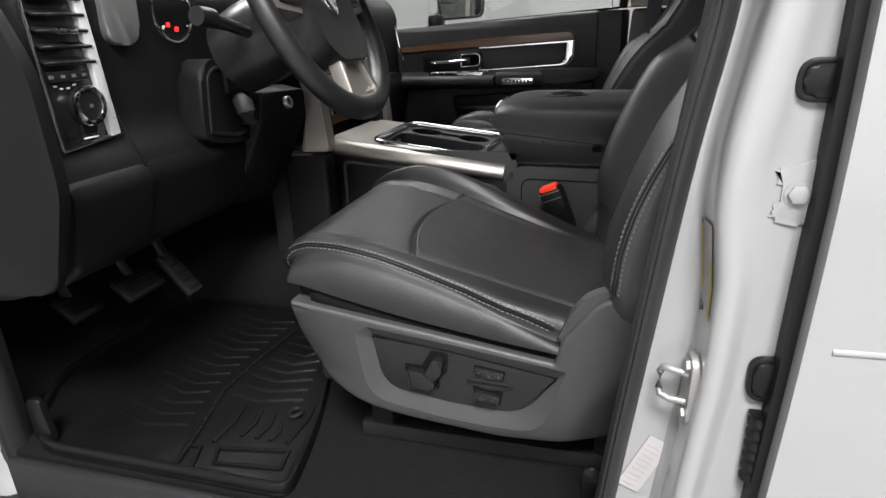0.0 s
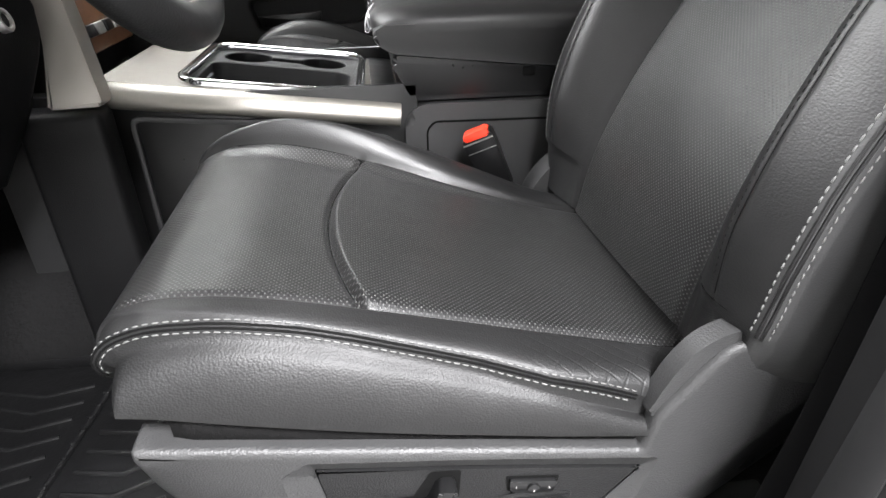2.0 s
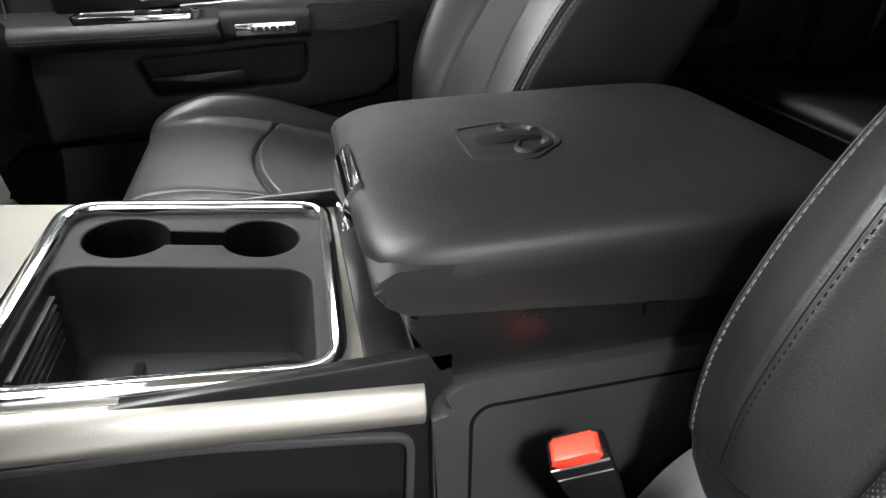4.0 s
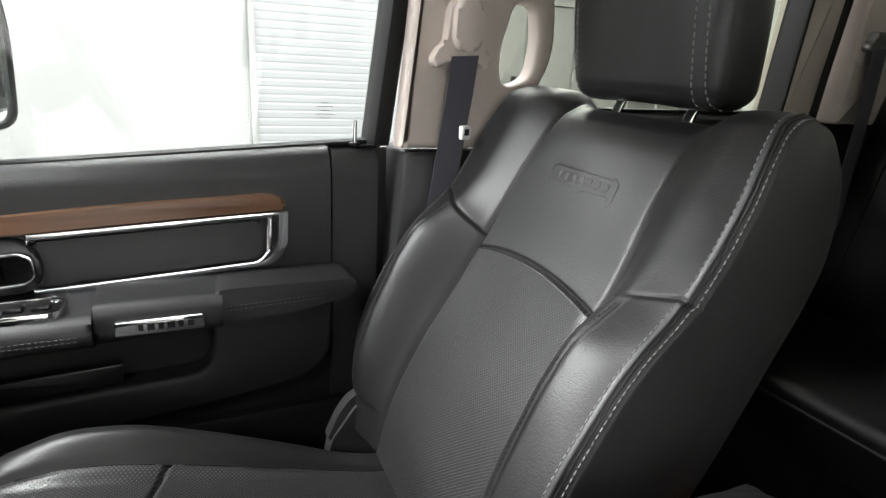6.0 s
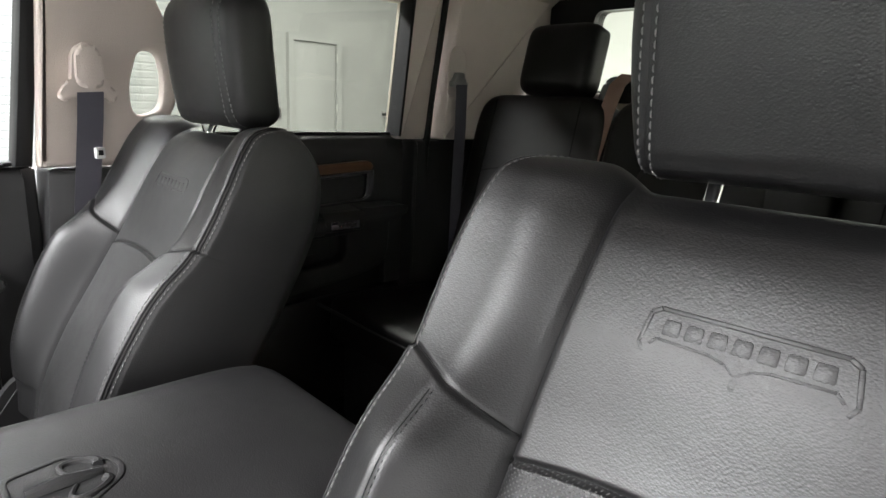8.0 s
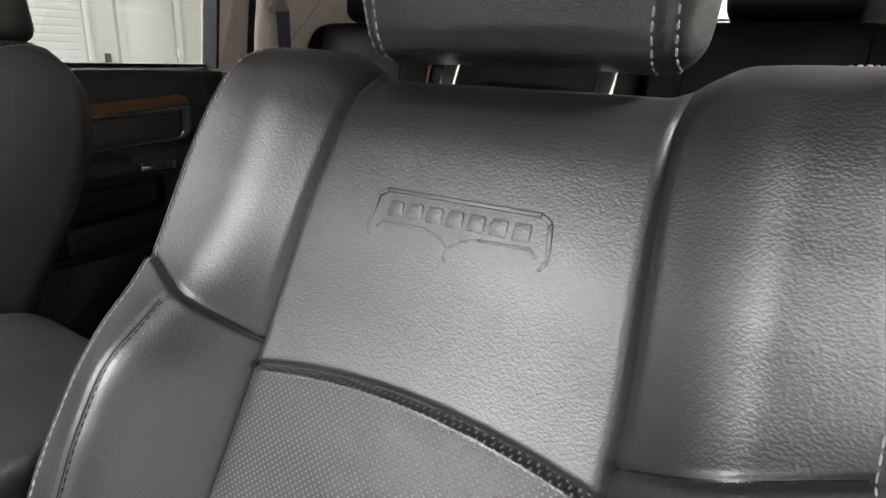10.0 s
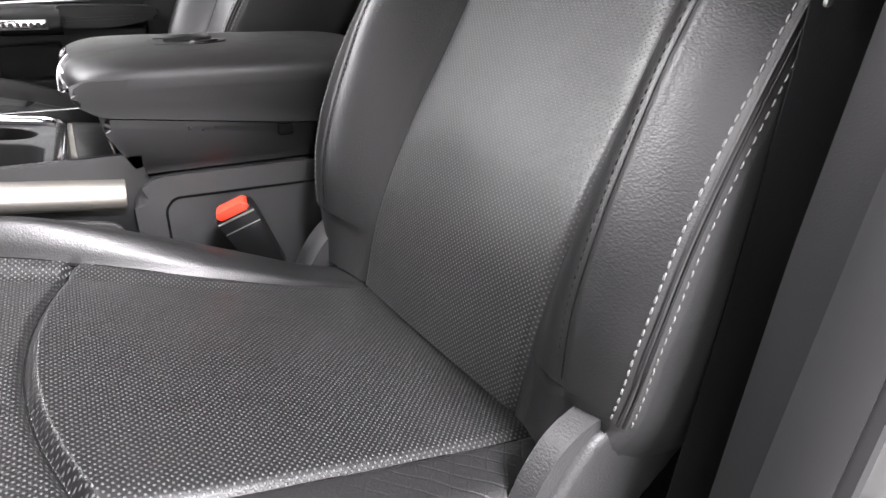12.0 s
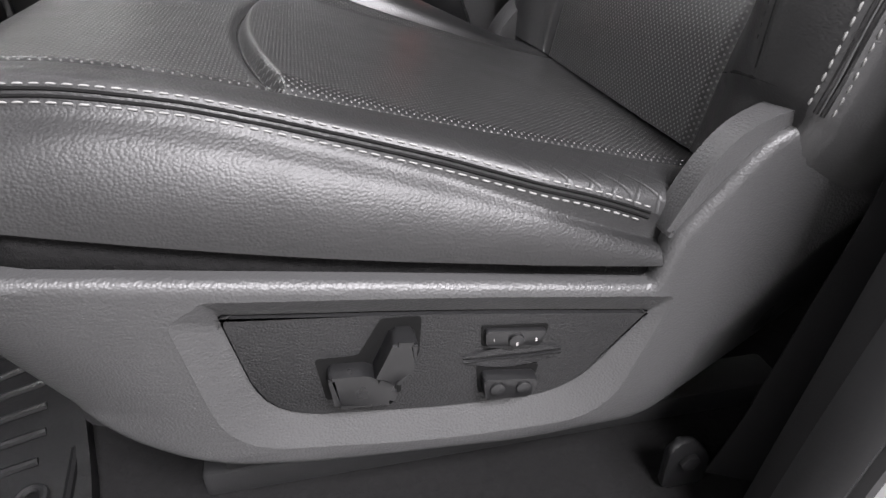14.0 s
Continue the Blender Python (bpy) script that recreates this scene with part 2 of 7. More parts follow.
MIRROR = mat("mirror_glass", (0.85, 0.86, 0.86), 0.02, 1.0, var=0.0, rough_var=0.0)
CLEAR = glass("clear_glass", (0.93, 0.95, 0.93))
TINT = glass("tinted_glass", (0.70, 0.72, 0.665))
WALLP = mat("white_wall_paint", (0.66, 0.66, 0.645), 0.7, grain=0.2, scale=60, wave=0.03, var=0.03, var_scale=2)
# white paints darkened in colour to hold down the light past the windows
WALLE = mat("dimmed_wall_paint", (0.172, 0.172, 0.169), 0.7, grain=0.2, scale=60, wave=0.03, var=0.04, var_scale=2)
RIBBED = mat("dimmed_door_paint", (0.165, 0.168, 0.17), 0.45, var=0.03, var_scale=3)
CONCRETE = mat("concrete_floor", (0.19, 0.188, 0.183), 0.45, grain=0.3, scale=60, wave=0.05, var=0.25, var_scale=1.4)
WALLG = mat("grey_wall_paint", (0.11, 0.11, 0.108), 0.7, grain=0.2, scale=60, var=0.05, var_scale=2)
GAUGE = mat("gauge_face", (0.02, 0.02, 0.022), 0.3)
REDLAMP = glow("red_warning_light", (1.0, 0.03, 0.02), 2.5)
BROWN = mat("brown_rubber", (0.10, 0.042, 0.016), 0.35, grain=0.3, scale=300, wave=0.1, var=0.35, var_scale=9)
GREENB = mat("green_bottle", (0.12, 0.55, 0.08), 0.35)
YELLOWB = mat("yellow_bottle", (0.7, 0.6, 0.05), 0.4)


def wood():
    m = mat("walnut_veneer", (0.17, 0.065, 0.03), 0.30, coat=0.2)
    nt = m.node_tree
    b = nt.nodes["Principled BSDF"]
    tc = nt.nodes.new("ShaderNodeTexCoord")
    mp = nt.nodes.new("ShaderNodeMapping")
    mp.inputs["Scale"].default_value = (3, 22, 55)
    nt.links.new(tc.outputs["Object"], mp.inputs["Vector"])
    n = nt.nodes.new("ShaderNodeTexNoise")
    n.inputs["Scale"].default_value, n.inputs["Detail"].default_value, n.inputs["Distortion"].default_value = 1.2, 6, 1.5
    nt.links.new(mp.outputs["Vector"], n.inputs["Vector"])
    r = nt.nodes.new("ShaderNodeValToRGB")
    r.color_ramp.elements[0].position, r.color_ramp.elements[0].color = 0.3, (0.092, 0.043, 0.022, 1)
    r.color_ramp.elements[1].position, r.color_ramp.elements[1].color = 0.75, (0.150, 0.072, 0.036, 1)
    nt.links.new(n.outputs["Fac"], r.inputs[0])
    nt.links.new(r.outputs[0], b.inputs["Base Color"])
    return m


WOOD = wood()


# ---- building helpers ----
def thing(name, at, label, category, group="", kind=""):
    ob = new(name)
    ob.location = at
    ob.empty_display_size = 0.05
    ob["at"] = at
    return tagged(ob, label, category, group, kind)


def finish(name, me, material, parent=None, label="", smooth=True):
    me.materials.append(material)
    if smooth:
        for p in me.polygons:
            p.use_smooth = True
    ob = new(name, me)
    if parent is not None:
        ob.parent = parent
        base = parent
        off = Vector((0, 0, 0))
        while base is not None:
            off += Vector(base.location)
            base = base.parent
        ob.matrix_parent_inverse = Matrix.Identity(4)
        ob.location = -off if not ob.parent.parent else Vector((0, 0, 0))
    if label:
        ob["label"] = label
    return ob


def part(name, bm, material, parent=None, label="", smooth=True, angle=40):
    """One bmesh, in world metres, as one mesh under a thing or a part."""
    bmesh.ops.recalc_face_normals(bm, faces=bm.faces)
    me = bpy.data.meshes.new(name)
    if smooth:
        for e in bm.edges:
            if len(e.link_faces) == 2 and e.calc_face_angle(0) > radians(angle):
                e.smooth = False
    bm.to_mesh(me)
    bm.free()
    return finish(name, me, material, parent, label, smooth)


def arr_part(name, verts, faces, material, parent=None, label="", uv=None):
    me = bpy.data.meshes.new(name)
    me.from_pydata([tuple(v) for v in verts], [], [tuple(int(i) for i in f) for f in faces])
    if uv is not None:
        layer = me.uv_layers.new(name="UVMap")
        idx = np.zeros(len(me.loops), dtype=np.int32)
        me.loops.foreach_get("vertex_index", idx)
        layer.data.foreach_set("uv", np.asarray(uv, dtype=np.float32)[idx].ravel())
    me.update()
    return finish(name, me, material, parent, label)


def setting(ob, label, category):
    return tagged(ob, label, category, kind="structure")


def box(x0, x1, y0, y1, z0, z1, bevel=0.0, seg=2, bm=None):
    bm = bm or bmesh.new()
    vs = [bm.verts.new((x, y, z)) for x in (x0, x1) for y in (y0, y1) for z in (z0, z1)]
    fs = [(0, 1, 3, 2), (4, 6, 7, 5), (0, 4, 5, 1), (2, 3, 7, 6), (0, 2, 6, 4), (1, 5, 7, 3)]
    made = [bm.faces.new([vs[i] for i in f]) for f in fs]
    if bevel:
        bmesh.ops.bevel(bm, geom=list({e for f in made for e in f.edges}), offset=bevel, segments=seg, affect="EDGES", profile=0.5)
    return bm


def rpoly(pts, r, n=5):
    """A polygon with rounded corners; r is one radius or a list."""
    out, k = [], len(pts)
    rs = r if isinstance(r, (list, tuple)) else [r] * k
    for i in range(k):
        p, a, b = Vector(pts[i]), Vector(pts[i - 1]), Vector(pts[(i + 1) % k])
        da, db = (a - p), (b - p)
        t = min(rs[i], da.length * 0.45, db.length * 0.45)
        if t < 1e-4:
            out.append(tuple(p))
            continue
        pa, pb = p + da.normalized() * t, p + db.normalized() * t
        for j in range(n + 1):
            q = j / n
            out.append(tuple((1 - q) ** 2 * pa + 2 * q * (1 - q) * p + q * q * pb))
    return out


def lift(p, axis, v):
    return {"x": (v, p[0], p[1]), "y": (p[0], v, p[1]), "z": (p[0], p[1], v)}[axis]


def prism(pts, axis, a, b, bevel=0.0, seg=2, bm=None, shift=(0, 0)):
    """A polygon in the plane across the axis, drawn out from a to b; shift moves the far end."""
    bm = bm or bmesh.new()
    va = [bm.verts.new(lift(p, axis, a)) for p in pts]
    vb = [bm.verts.new(lift((p[0] + shift[0], p[1] + shift[1]), axis, b)) for p in pts]
    n = len(pts)
    fa, fb = bm.faces.new(va), bm.faces.new(vb[::-1])
    for i in range(n):
        bm.faces.new((va[i], vb[i], vb[(i + 1) % n], va[(i + 1) % n]))
    if bevel:
        bmesh.ops.bevel(bm, geom=list(set(fa.edges) | set(fb.edges)), offset=bevel, segments=seg, affect="EDGES", profile=0.5)
    return bm


def ring_prism(outer, inner, axis, a, b, bm=None, bevel=0.0):
    """A frame between two outlines of equal length."""
    bm = bm or bmesh.new()
    n = len(outer)
    rows = [[bm.verts.new(lift(p, axis, v)) for p in pts] for pts, v in ((outer, a), (outer, b), (inner, b), (inner, a))]
    edges = []
    for k in range(4):
        for i in range(n):
            f = bm.faces.new((rows[k][i], rows[k][(i + 1) % n], rows[(k + 1) % 4][(i + 1) % n], rows[(k + 1) % 4][i]))
    if bevel:
        es = [e for k in range(4) for i in range(n) for e in rows[k][i].link_edges if e.other_vert(rows[k][i]) is rows[k][(i + 1) % n]]
        bmesh.ops.bevel(bm, geom=list(set(es)), offset=bevel, segments=2, affect="EDGES", profile=0.5)
    return bm


def tube(points, r, n=10, closed=False, bm=None, flat=1.0, up=(0, 0, 1), cap=True):
    """A rod along a line of points; flat squeezes it across up."""
    bm = bm or bmesh.new()
    pts = [Vector(p) for p in points]
    rows, k = [], len(pts)
    for i, p in enumerate(pts):
        a = pts[i - 1] if (i or closed) else p
        b = pts[(i + 1) % k] if (i < k - 1 or closed) else p
        t = (b - a).normalized()
        s = t.cross(Vector(up))
        s = s.normalized() if s.length > 1e-4 else t.orthogonal().normalized()
        u = s.cross(t)
        rr = r[i] if isinstance(r, (list, tuple)) else r
        rows.append([bm.verts.new(p + s * rr * math.cos(w) + u * rr * flat * math.sin(w)) for w in (2 * math.pi * j / n for j in range(n))])
    for i in range(k if closed else k - 1):
        a, b = rows[i], rows[(i + 1) % k]
        for j in range(n):
            bm.faces.new((a[j], a[(j + 1) % n], b[(j + 1) % n], b[j]))
    if not closed and cap:
        bm.faces.new(rows[0][::-1])
        bm.faces.new(rows[-1])
    return bm


def disc(c, axis, r, t, n=28, bevel=0.0, bm=None):
    pts = [(r * math.cos(2 * math.pi * i / n), r * math.sin(2 * math.pi * i / n)) for i in range(n)]
    i = "xyz".index(axis)
    o = [c[j] for j in range(3) if j != i]
    return prism([(p[0] + o[0], p[1] + o[1]) for p in pts], axis, c[i], c[i] + t, bevel, bm=bm)


def turned(bm, m, since=0):
    bm.verts.ensure_lookup_table()
    bmesh.ops.transform(bm, matrix=m, verts=bm.verts[since:])
    return bm


def spl(x, xs, ys):
    """A smooth curve through the given points."""
    x, xs, ys = np.asarray(x, float), np.asarray(xs, float), np.asarray(ys, float)
    m = np.gradient(ys, xs)
    i = np.clip(np.searchsorted(xs, x) - 1, 0, len(xs) - 2)
    d = xs[i + 1] - xs[i]
    t = np.clip((x - xs[i]) / d, 0, 1)
    return ((2 * t**3 - 3 * t**2 + 1) * ys[i] + (t**3 - 2 * t**2 + t) * d * m[i] + (-2 * t**3 + 3 * t**2) * ys[i + 1] + (t**3 - t**2) * d * m[i + 1])


def step(x):
    x = np.clip(x, 0, 1)
    return x * x * (3 - 2 * x)


def groove(dist, width=0.0042):
    return np.exp(-((dist / width) ** 2))


def sheet(P, keep, material, name, parent, label="", uv=None):
    """The kept quads of a grid of points, as one mesh."""
    r, c = P.shape[:2]
    idx = np.arange(r * c).reshape(r, c)
    q = np.stack([idx[:-1, :-1], idx[:-1, 1:], idx[1:, 1:], idx[1:, :-1]], -1)[keep]
    used, inv = np.unique(q, return_inverse=True)
    return arr_part(name, P.reshape(-1, 3)[used], inv.reshape(-1, 4), material, parent, label, None if uv is None else uv.reshape(-1, 2)[used])


def stitches(line, normal, name, parent, length=0.0058, gap=0.0018, r=0.00068, raise_by=0.0005, label="pale grey double-row stitching", thread=None):
    """Short thread stitches laid along a line of points."""
    line, normal = np.asarray(line, float), np.asarray(normal, float)
    seg = np.linalg.norm(np.diff(line, axis=0), axis=1)
    s = np.r_[0, np.cumsum(seg)]
    verts, faces = [], []
    pos = 0.002
    while pos + length < s[-1]:
        a, b, n = [np.array([np.interp(v, s, arr[:, k]) for k in range(3)]) for v, arr in ((pos, line), (pos + length, line), (pos, normal))]
        n /= np.linalg.norm(n) + 1e-9
        t = (b - a) / (np.linalg.norm(b - a) + 1e-9)
        w = np.cross(n, t)
        base = len(verts)
        for q, rr, up in ((a, 0.5, -0.0004), (a + (b - a) * 0.25, 1, raise_by), (a + (b - a) * 0.75, 1, raise_by), (b, 0.5, -0.0004)):
            o = q + n * up
            verts += [o + w * r * rr, o + n * r * rr, o - w * r * rr, o - n * r * rr]
        for k in range(3):
            for j in range(4):
                faces.append((base + 4 * k + j, base + 4 * k + (j + 1) % 4, base + 4 * k + 4 + (j + 1) % 4, base + 4 * k + 4 + j))
        pos += length + gap
    return arr_part(name, verts, faces, thread or THREAD, parent, label)


def normals(P):
    du, dv = np.gradient(P, axis=0), np.gradient(P, axis=1)
    n = np.cross(du, dv)
    return n / (np.linalg.norm(n, axis=-1, keepdims=True) + 1e-9)


def inset(pts, d):
    """An outline moved inwards by d."""
    n = len(pts)
    area = sum(pts[i][0] * pts[(i + 1) % n][1] - pts[(i + 1) % n][0] * pts[i][1] for i in range(n))
    sg = 1 if area > 0 else -1
    out = []
    for i in range(n):
        a, p, b = Vector(pts[i - 1]), Vector(pts[i]), Vector(pts[(i + 1) % n])
        n1 = Vector((-(p - a)[1], (p - a)[0])).normalized()
        n2 = Vector((-(b - p)[1], (b - p)[0])).normalized()
        m = (n1 + n2)
        m = m.normalized() / max(0.5, math.sqrt(max(0.25, (1 + n1.dot(n2)) / 2))) if m.length > 1e-6 else n1
        out.append(tuple(p + m * d * sg))
    return out


def band(pa, va, pb, vb, axis="y", bm=None):
    """A strip between two outlines of equal length at two depths."""
    bm = bm or bmesh.new()
    n = len(pa)
    ra, rb = [bm.verts.new(lift(p, axis, va)) for p in pa], [bm.verts.new(lift(p, axis, vb)) for p in pb]
    for i in range(n):
        bm.faces.new((ra[i], ra[(i + 1) % n], rb[(i + 1) % n], rb[i]))
    return bm


def holed(outer, holes, axis, a, b, bev=0.0, hole_bev=0.0):
    """A plate from a to b with holes through it, rounded towards b."""
    bm = bmesh.new()
    sg = 1 if b > a else -1
    steps = [(0, 0), (0.3, 0.71), (1, 1)] if bev else [(0, 0)]

    def loop(pts, v):
        return [bm.verts.new(lift(p, axis, v)) for p in pts]

    def skin(r0, r1):
        n = len(r0)
        for i in range(n):
            bm.faces.new((r0[i], r0[(i + 1) % n], r1[(i + 1) % n], r1[i]))

    def wallrows(pts, grow, bv):
        rows = [loop(pts, a)]
        if bv:
            for k in range(4):
                w = math.pi / 2 * k / 3
                rows.append(loop(inset(pts, grow * bv * (1 - math.cos(w))), b - sg * bv * (1 - math.sin(w))))
        else:
            rows.append(loop(pts, b))
        for r0, r1 in zip(rows[:-1], rows[1:]):
            skin(r0, r1)
        return rows[0], rows[-1]

    fronts, backs = [], []
    for pts, g, bv in [(outer, 1, bev)] + [(h, -1, hole_bev) for h in holes]:
        r0, r1 = wallrows(pts, g, bv)
        backs.append(r0), fronts.append(r1)
    for loops in (fronts, backs):
        edges = []
        for r in loops:
            for i in range(len(r)):
                e = bm.edges.get((r[i], r[(i + 1) % len(r)]))
                edges.append(e)
        bmesh.ops.triangle_fill(bm, use_beauty=True, use_dissolve=False, edges=edges)
    return bm


def pillow(org, U, V, N, hw, hh, depth, p=3.2, q=2.2, n=34, back=0.02, bm=None):
    """A stuffed pad: hw and hh are its half sizes along U and V, it swells by depth along N."""
    bm = bm or bmesh.new()
    o, U, V, N = (np.asarray(v, float) for v in (org, U, V, N))
    t = np.sin(np.linspace(-1, 1, n) * math.pi / 2)
    rows = []
    for v in t:
        row = []
        for u in t:
            k = max(0.0, 1 - abs(u) ** (p * 1.6)) * max(0.0, 1 - abs(v) ** (p * 1.6))
            su, sv = u * math.sqrt(1 - 0.16 * v**8), v * math.sqrt(1 - 0.16 * u**8)
            row.append(bm.verts.new(tuple(o + su * hw * U + sv * hh * V + N * depth * k ** (1 / q))))
        rows.append(row)
    for i in range(n - 1):
        for j in range(n - 1):
            bm.faces.new((rows[i][j], rows[i][j + 1], rows[i + 1][j + 1], rows[i + 1][j]))
    edge = rows[0] + [r[-1] for r in rows[1:]] + rows[-1][-2::-1] + [r[0] for r in rows[-2:0:-1]]
    low = [bm.verts.new(v.co - Vector(N) * back) for v in edge]
    m = len(edge)
    for i in range(m):
        bm.faces.new((edge[i], edge[(i + 1) % m], low[(i + 1) % m], low[i]))
    bm.faces.new(low)
    return bm


# ---- front seats ----
UP_B, FWD_B, ACROSS = np.zeros(3), np.zeros(3), np.zeros(3)


def turn_seat(degrees, recline):
    """Sets the backrest's axes for a seat that is turned a little on its tracks and reclined."""
    c, s = math.cos(radians(degrees)), math.sin(radians(degrees))
    a, b = math.sin(radians(recline)), math.cos(radians(recline))
    UP_B[:] = (a * c, a * s, b)
    FWD_B[:] = (-b * c, -b * s, a)
    ACROSS[:] = (-s, c, 0)


def back_width(h):
    """Half the width between the two stitched edges."""
    return spl(h, [0, 0.05, 0.12, 0.20, 0.29, 0.36, 0.42, 0.47, 0.52, 0.575, 0.60, 0.62, 0.634, 0.644],
               [0.216, 0.243, 0.254, 0.256, 0.256, 0.254, 0.252, 0.252, 0.250, 0.242, 0.237, 0.231, 0.223, 0.205])


def arch_line(w):
    return 0.361 + 0.018 * (1 - (w / 0.14) ** 2)


def shoulder_line(w):
    return 0.380 + (np.abs(w) - 0.138) * 0.36


def seat_back(seat, org, s):
    """The backrest: leather panels that meet in seams, side panels, a hard rear shell and rows of stitches."""
    hs = np.concatenate([np.linspace(0, 0.352, 90)[:-1], np.linspace(0.352, 0.426, 86)[:-1], np.linspace(0.426, 0.60, 46), 0.60 + 0.044 * np.sin(np.linspace(0, 1, 26)[1:] * math.pi / 2)])
    n_in, n_face, n_edge, ns, nb = 40, 28, 18, 22, 14
    nf = 2 * (n_in + n_face + n_edge) + 1
    W = back_width(hs)[:, None]
    base = spl(hs, [0, 0.08, 0.18, 0.30, 0.40, 0.50, 0.58, 0.63], [0, 0.018, 0.022, 0.012, 0.004, 0.004, -0.004, -0.016])[:, None]
    crest = spl(hs, [0, 0.05, 0.12, 0.16, 0.24, 0.30, 0.345, 0.375, 0.41, 0.46, 0.52, 0.58, 0.61, 0.64],
                [0.022, 0.043, 0.073, 0.081, 0.088, 0.088, 0.080, 0.062, 0.042, 0.029, 0.025, 0.021, 0.014, 0.0])[:, None]
    edge = spl(hs, [0, 0.05, 0.12, 0.16, 0.22, 0.29, 0.33, 0.36, 0.40, 0.42, 0.46, 0.52, 0.575, 0.60, 0.62, 0.64],
               [0.014, 0.034, 0.060, 0.069, 0.074, 0.071, 0.066, 0.058, 0.042, 0.036, 0.032, 0.030, 0.027, 0.022, 0.013, -0.002])[:, None]
    thick = spl(hs, [0, 0.2, 0.36, 0.46, 0.54, 0.59, 0.63], [0.110, 0.131, 0.144, 0.148, 0.142, 0.128, 0.108])[:, None]
    PIPE = 0.206
    t_in, t_face, t_edge = (np.linspace(0, 1, k + 1)[None, 1:] for k in (n_in, n_face, n_edge))
    one = np.ones_like(W)
    half = np.concatenate([one * 0.140 * t_in, one * (0.140 + (PIPE - 0.140) * t_face), PIPE + (W - PIPE) * t_edge], 1)
    rise = np.concatenate([0 * t_in, np.sin(t_face * math.pi / 2) ** 1.35, 1 + 0 * t_edge], 1)
    fall = np.concatenate([0 * t_in, 0 * t_face, t_edge ** 1.6], 1)
    dh = base + (crest - base) * rise + (edge - crest) * fall
    w = np.concatenate([-half[:, ::-1], 0 * W, half], 1)
    d = np.concatenate([dh[:, ::-1], base, dh], 1)
    h2 = hs[:, None] * np.ones((1, nf))
    aw = np.abs(w)
    mid = aw < 0.1401
    d = d + np.where(mid, 0.004 * (1 - (aw / 0.14) ** 2), 0)
    arch, shoulder = arch_line(w), shoulder_line(w)
    below = (h2 < arch)
    d += np.where(mid & below, 0.0055 * np.exp(-(arch - h2) / 0.05) * step((arch - h2) / 0.0055), 0) * step((0.14 - aw) / 0.02)
    d += np.where(~mid & (h2 < shoulder), 0.0030 * np.exp(-(shoulder - h2) / 0.04) * step((shoulder - h2) / 0.0045), 0) * step((aw - 0.14) / 0.015)
    cut = 0.0050 * groove(aw - 0.140, 0.0036) + 0.0032 * np.where(mid, groove(h2 - arch, 0.0026), 0) + 0.0024 * np.where(aw > 0.138, groove(h2 - shoulder, 0.003), 0)
    live = step((0.402 - h2) / 0.012) * step((h2 - 0.05) / 0.03)
    cut += live * (0.0016 * groove(aw - PIPE, 0.0026) - 0.0008 * groove(aw - PIPE - 0.005, 0.004))
    foot = step((0.062 - h2) / 0.010) * step((aw - 0.145) / 0.02)
    d -= cut + 0.004 * foot
    # sides and back
    q = np.linspace(0, 1, ns + 1)[None, 1:]
    bend, run = np.clip(q / 0.4, 0, 1), np.clip((q - 0.4) / 0.6, 0, 1)
    sw = W + 2 * bend * (1 - bend) * 0.0125 + bend ** 2 * 0.0115 + (-0.006 * run + 0.005 * np.sin(np.pi * run))
    de = d[:, -1:]
    sd = de - 2 * bend * (1 - bend) * 0.0025 - bend ** 2 * 0.0215
    sd = sd + (-thick + 0.022 - sd) * run
    pinch = 0.0016 * groove(q - 0.17, 0.045) + 0.0016 * groove(q - 0.27, 0.045)
    sw, sd = sw - pinch, sd - pinch * 0.7
    qb = np.linspace(1, -1, nb)[None]
    bw = (W - 0.008) * qb
    bd = -thick - 0.012 * (1 - qb**2)
    ww = np.concatenate([w, sw, bw, -sw[:, ::-1]], 1)
    dd = np.concatenate([d, sd, bd, sd[:, ::-1]], 1)
    hh = hs[:, None] * np.ones((1, ww.shape[1]))
    k = np.sqrt(np.maximum(1 - np.clip((hs - 0.60) / 0.044, 0, 1) ** 2, 0))[:, None]
    dm = (base - thick) / 2 + 0.005
    dd = dm + (dd - dm) * (0.04 + 0.96 * k)
    hh = hh - 0.023 * step((hh - 0.54) / 0.09) * step((0.172 - np.abs(ww)) / 0.050)
    # the seams draw together towards the top
    wa = np.abs(ww)
    draw = 0.011 * step((hh - 0.38) / 0.21) * np.where(wa < 0.14, wa / 0.14, np.clip((0.235 - wa) / 0.095, 0, 1))
    wp = ww - np.sign(ww) * draw
    P = np.asarray(org) + hh[..., None] * UP_B + wp[..., None] * ACROSS + dd[..., None] * FWD_B
    P = np.concatenate([P, P[:, :1]], 1)
    uv = np.stack([np.concatenate([ww, ww[:, :1]], 1), np.concatenate([hh, hh[:, :1]], 1)], -1)
    cw = (ww[:-1, :nf - 1] + ww[1:, 1:nf]) / 2
    ch = (hh[:-1, :nf - 1] + hh[1:, 1:nf]) / 2
    nrow, ncol = P.shape[0] - 1, P.shape[1] - 1
    region = np.zeros((nrow, ncol), int)
    fm, fa = np.abs(cw) < 0.140, ch < arch_line(cw)
    fs = ch < shoulder_line(cw)
    region[:, :nf - 1] = np.where(fm, np.where(fa, 1, 2), np.where(fs, 3, 4) + np.where(cw > 0, 2, 0))
    region[:, nf - 1:] = 7
    back_cols = slice(nf + ns - 5, nf + ns + nb + 4)
    low = (hh[:-1, :-1] < 0.46)
    shell = np.zeros_like(region)
    shell[:, back_cols] = 1
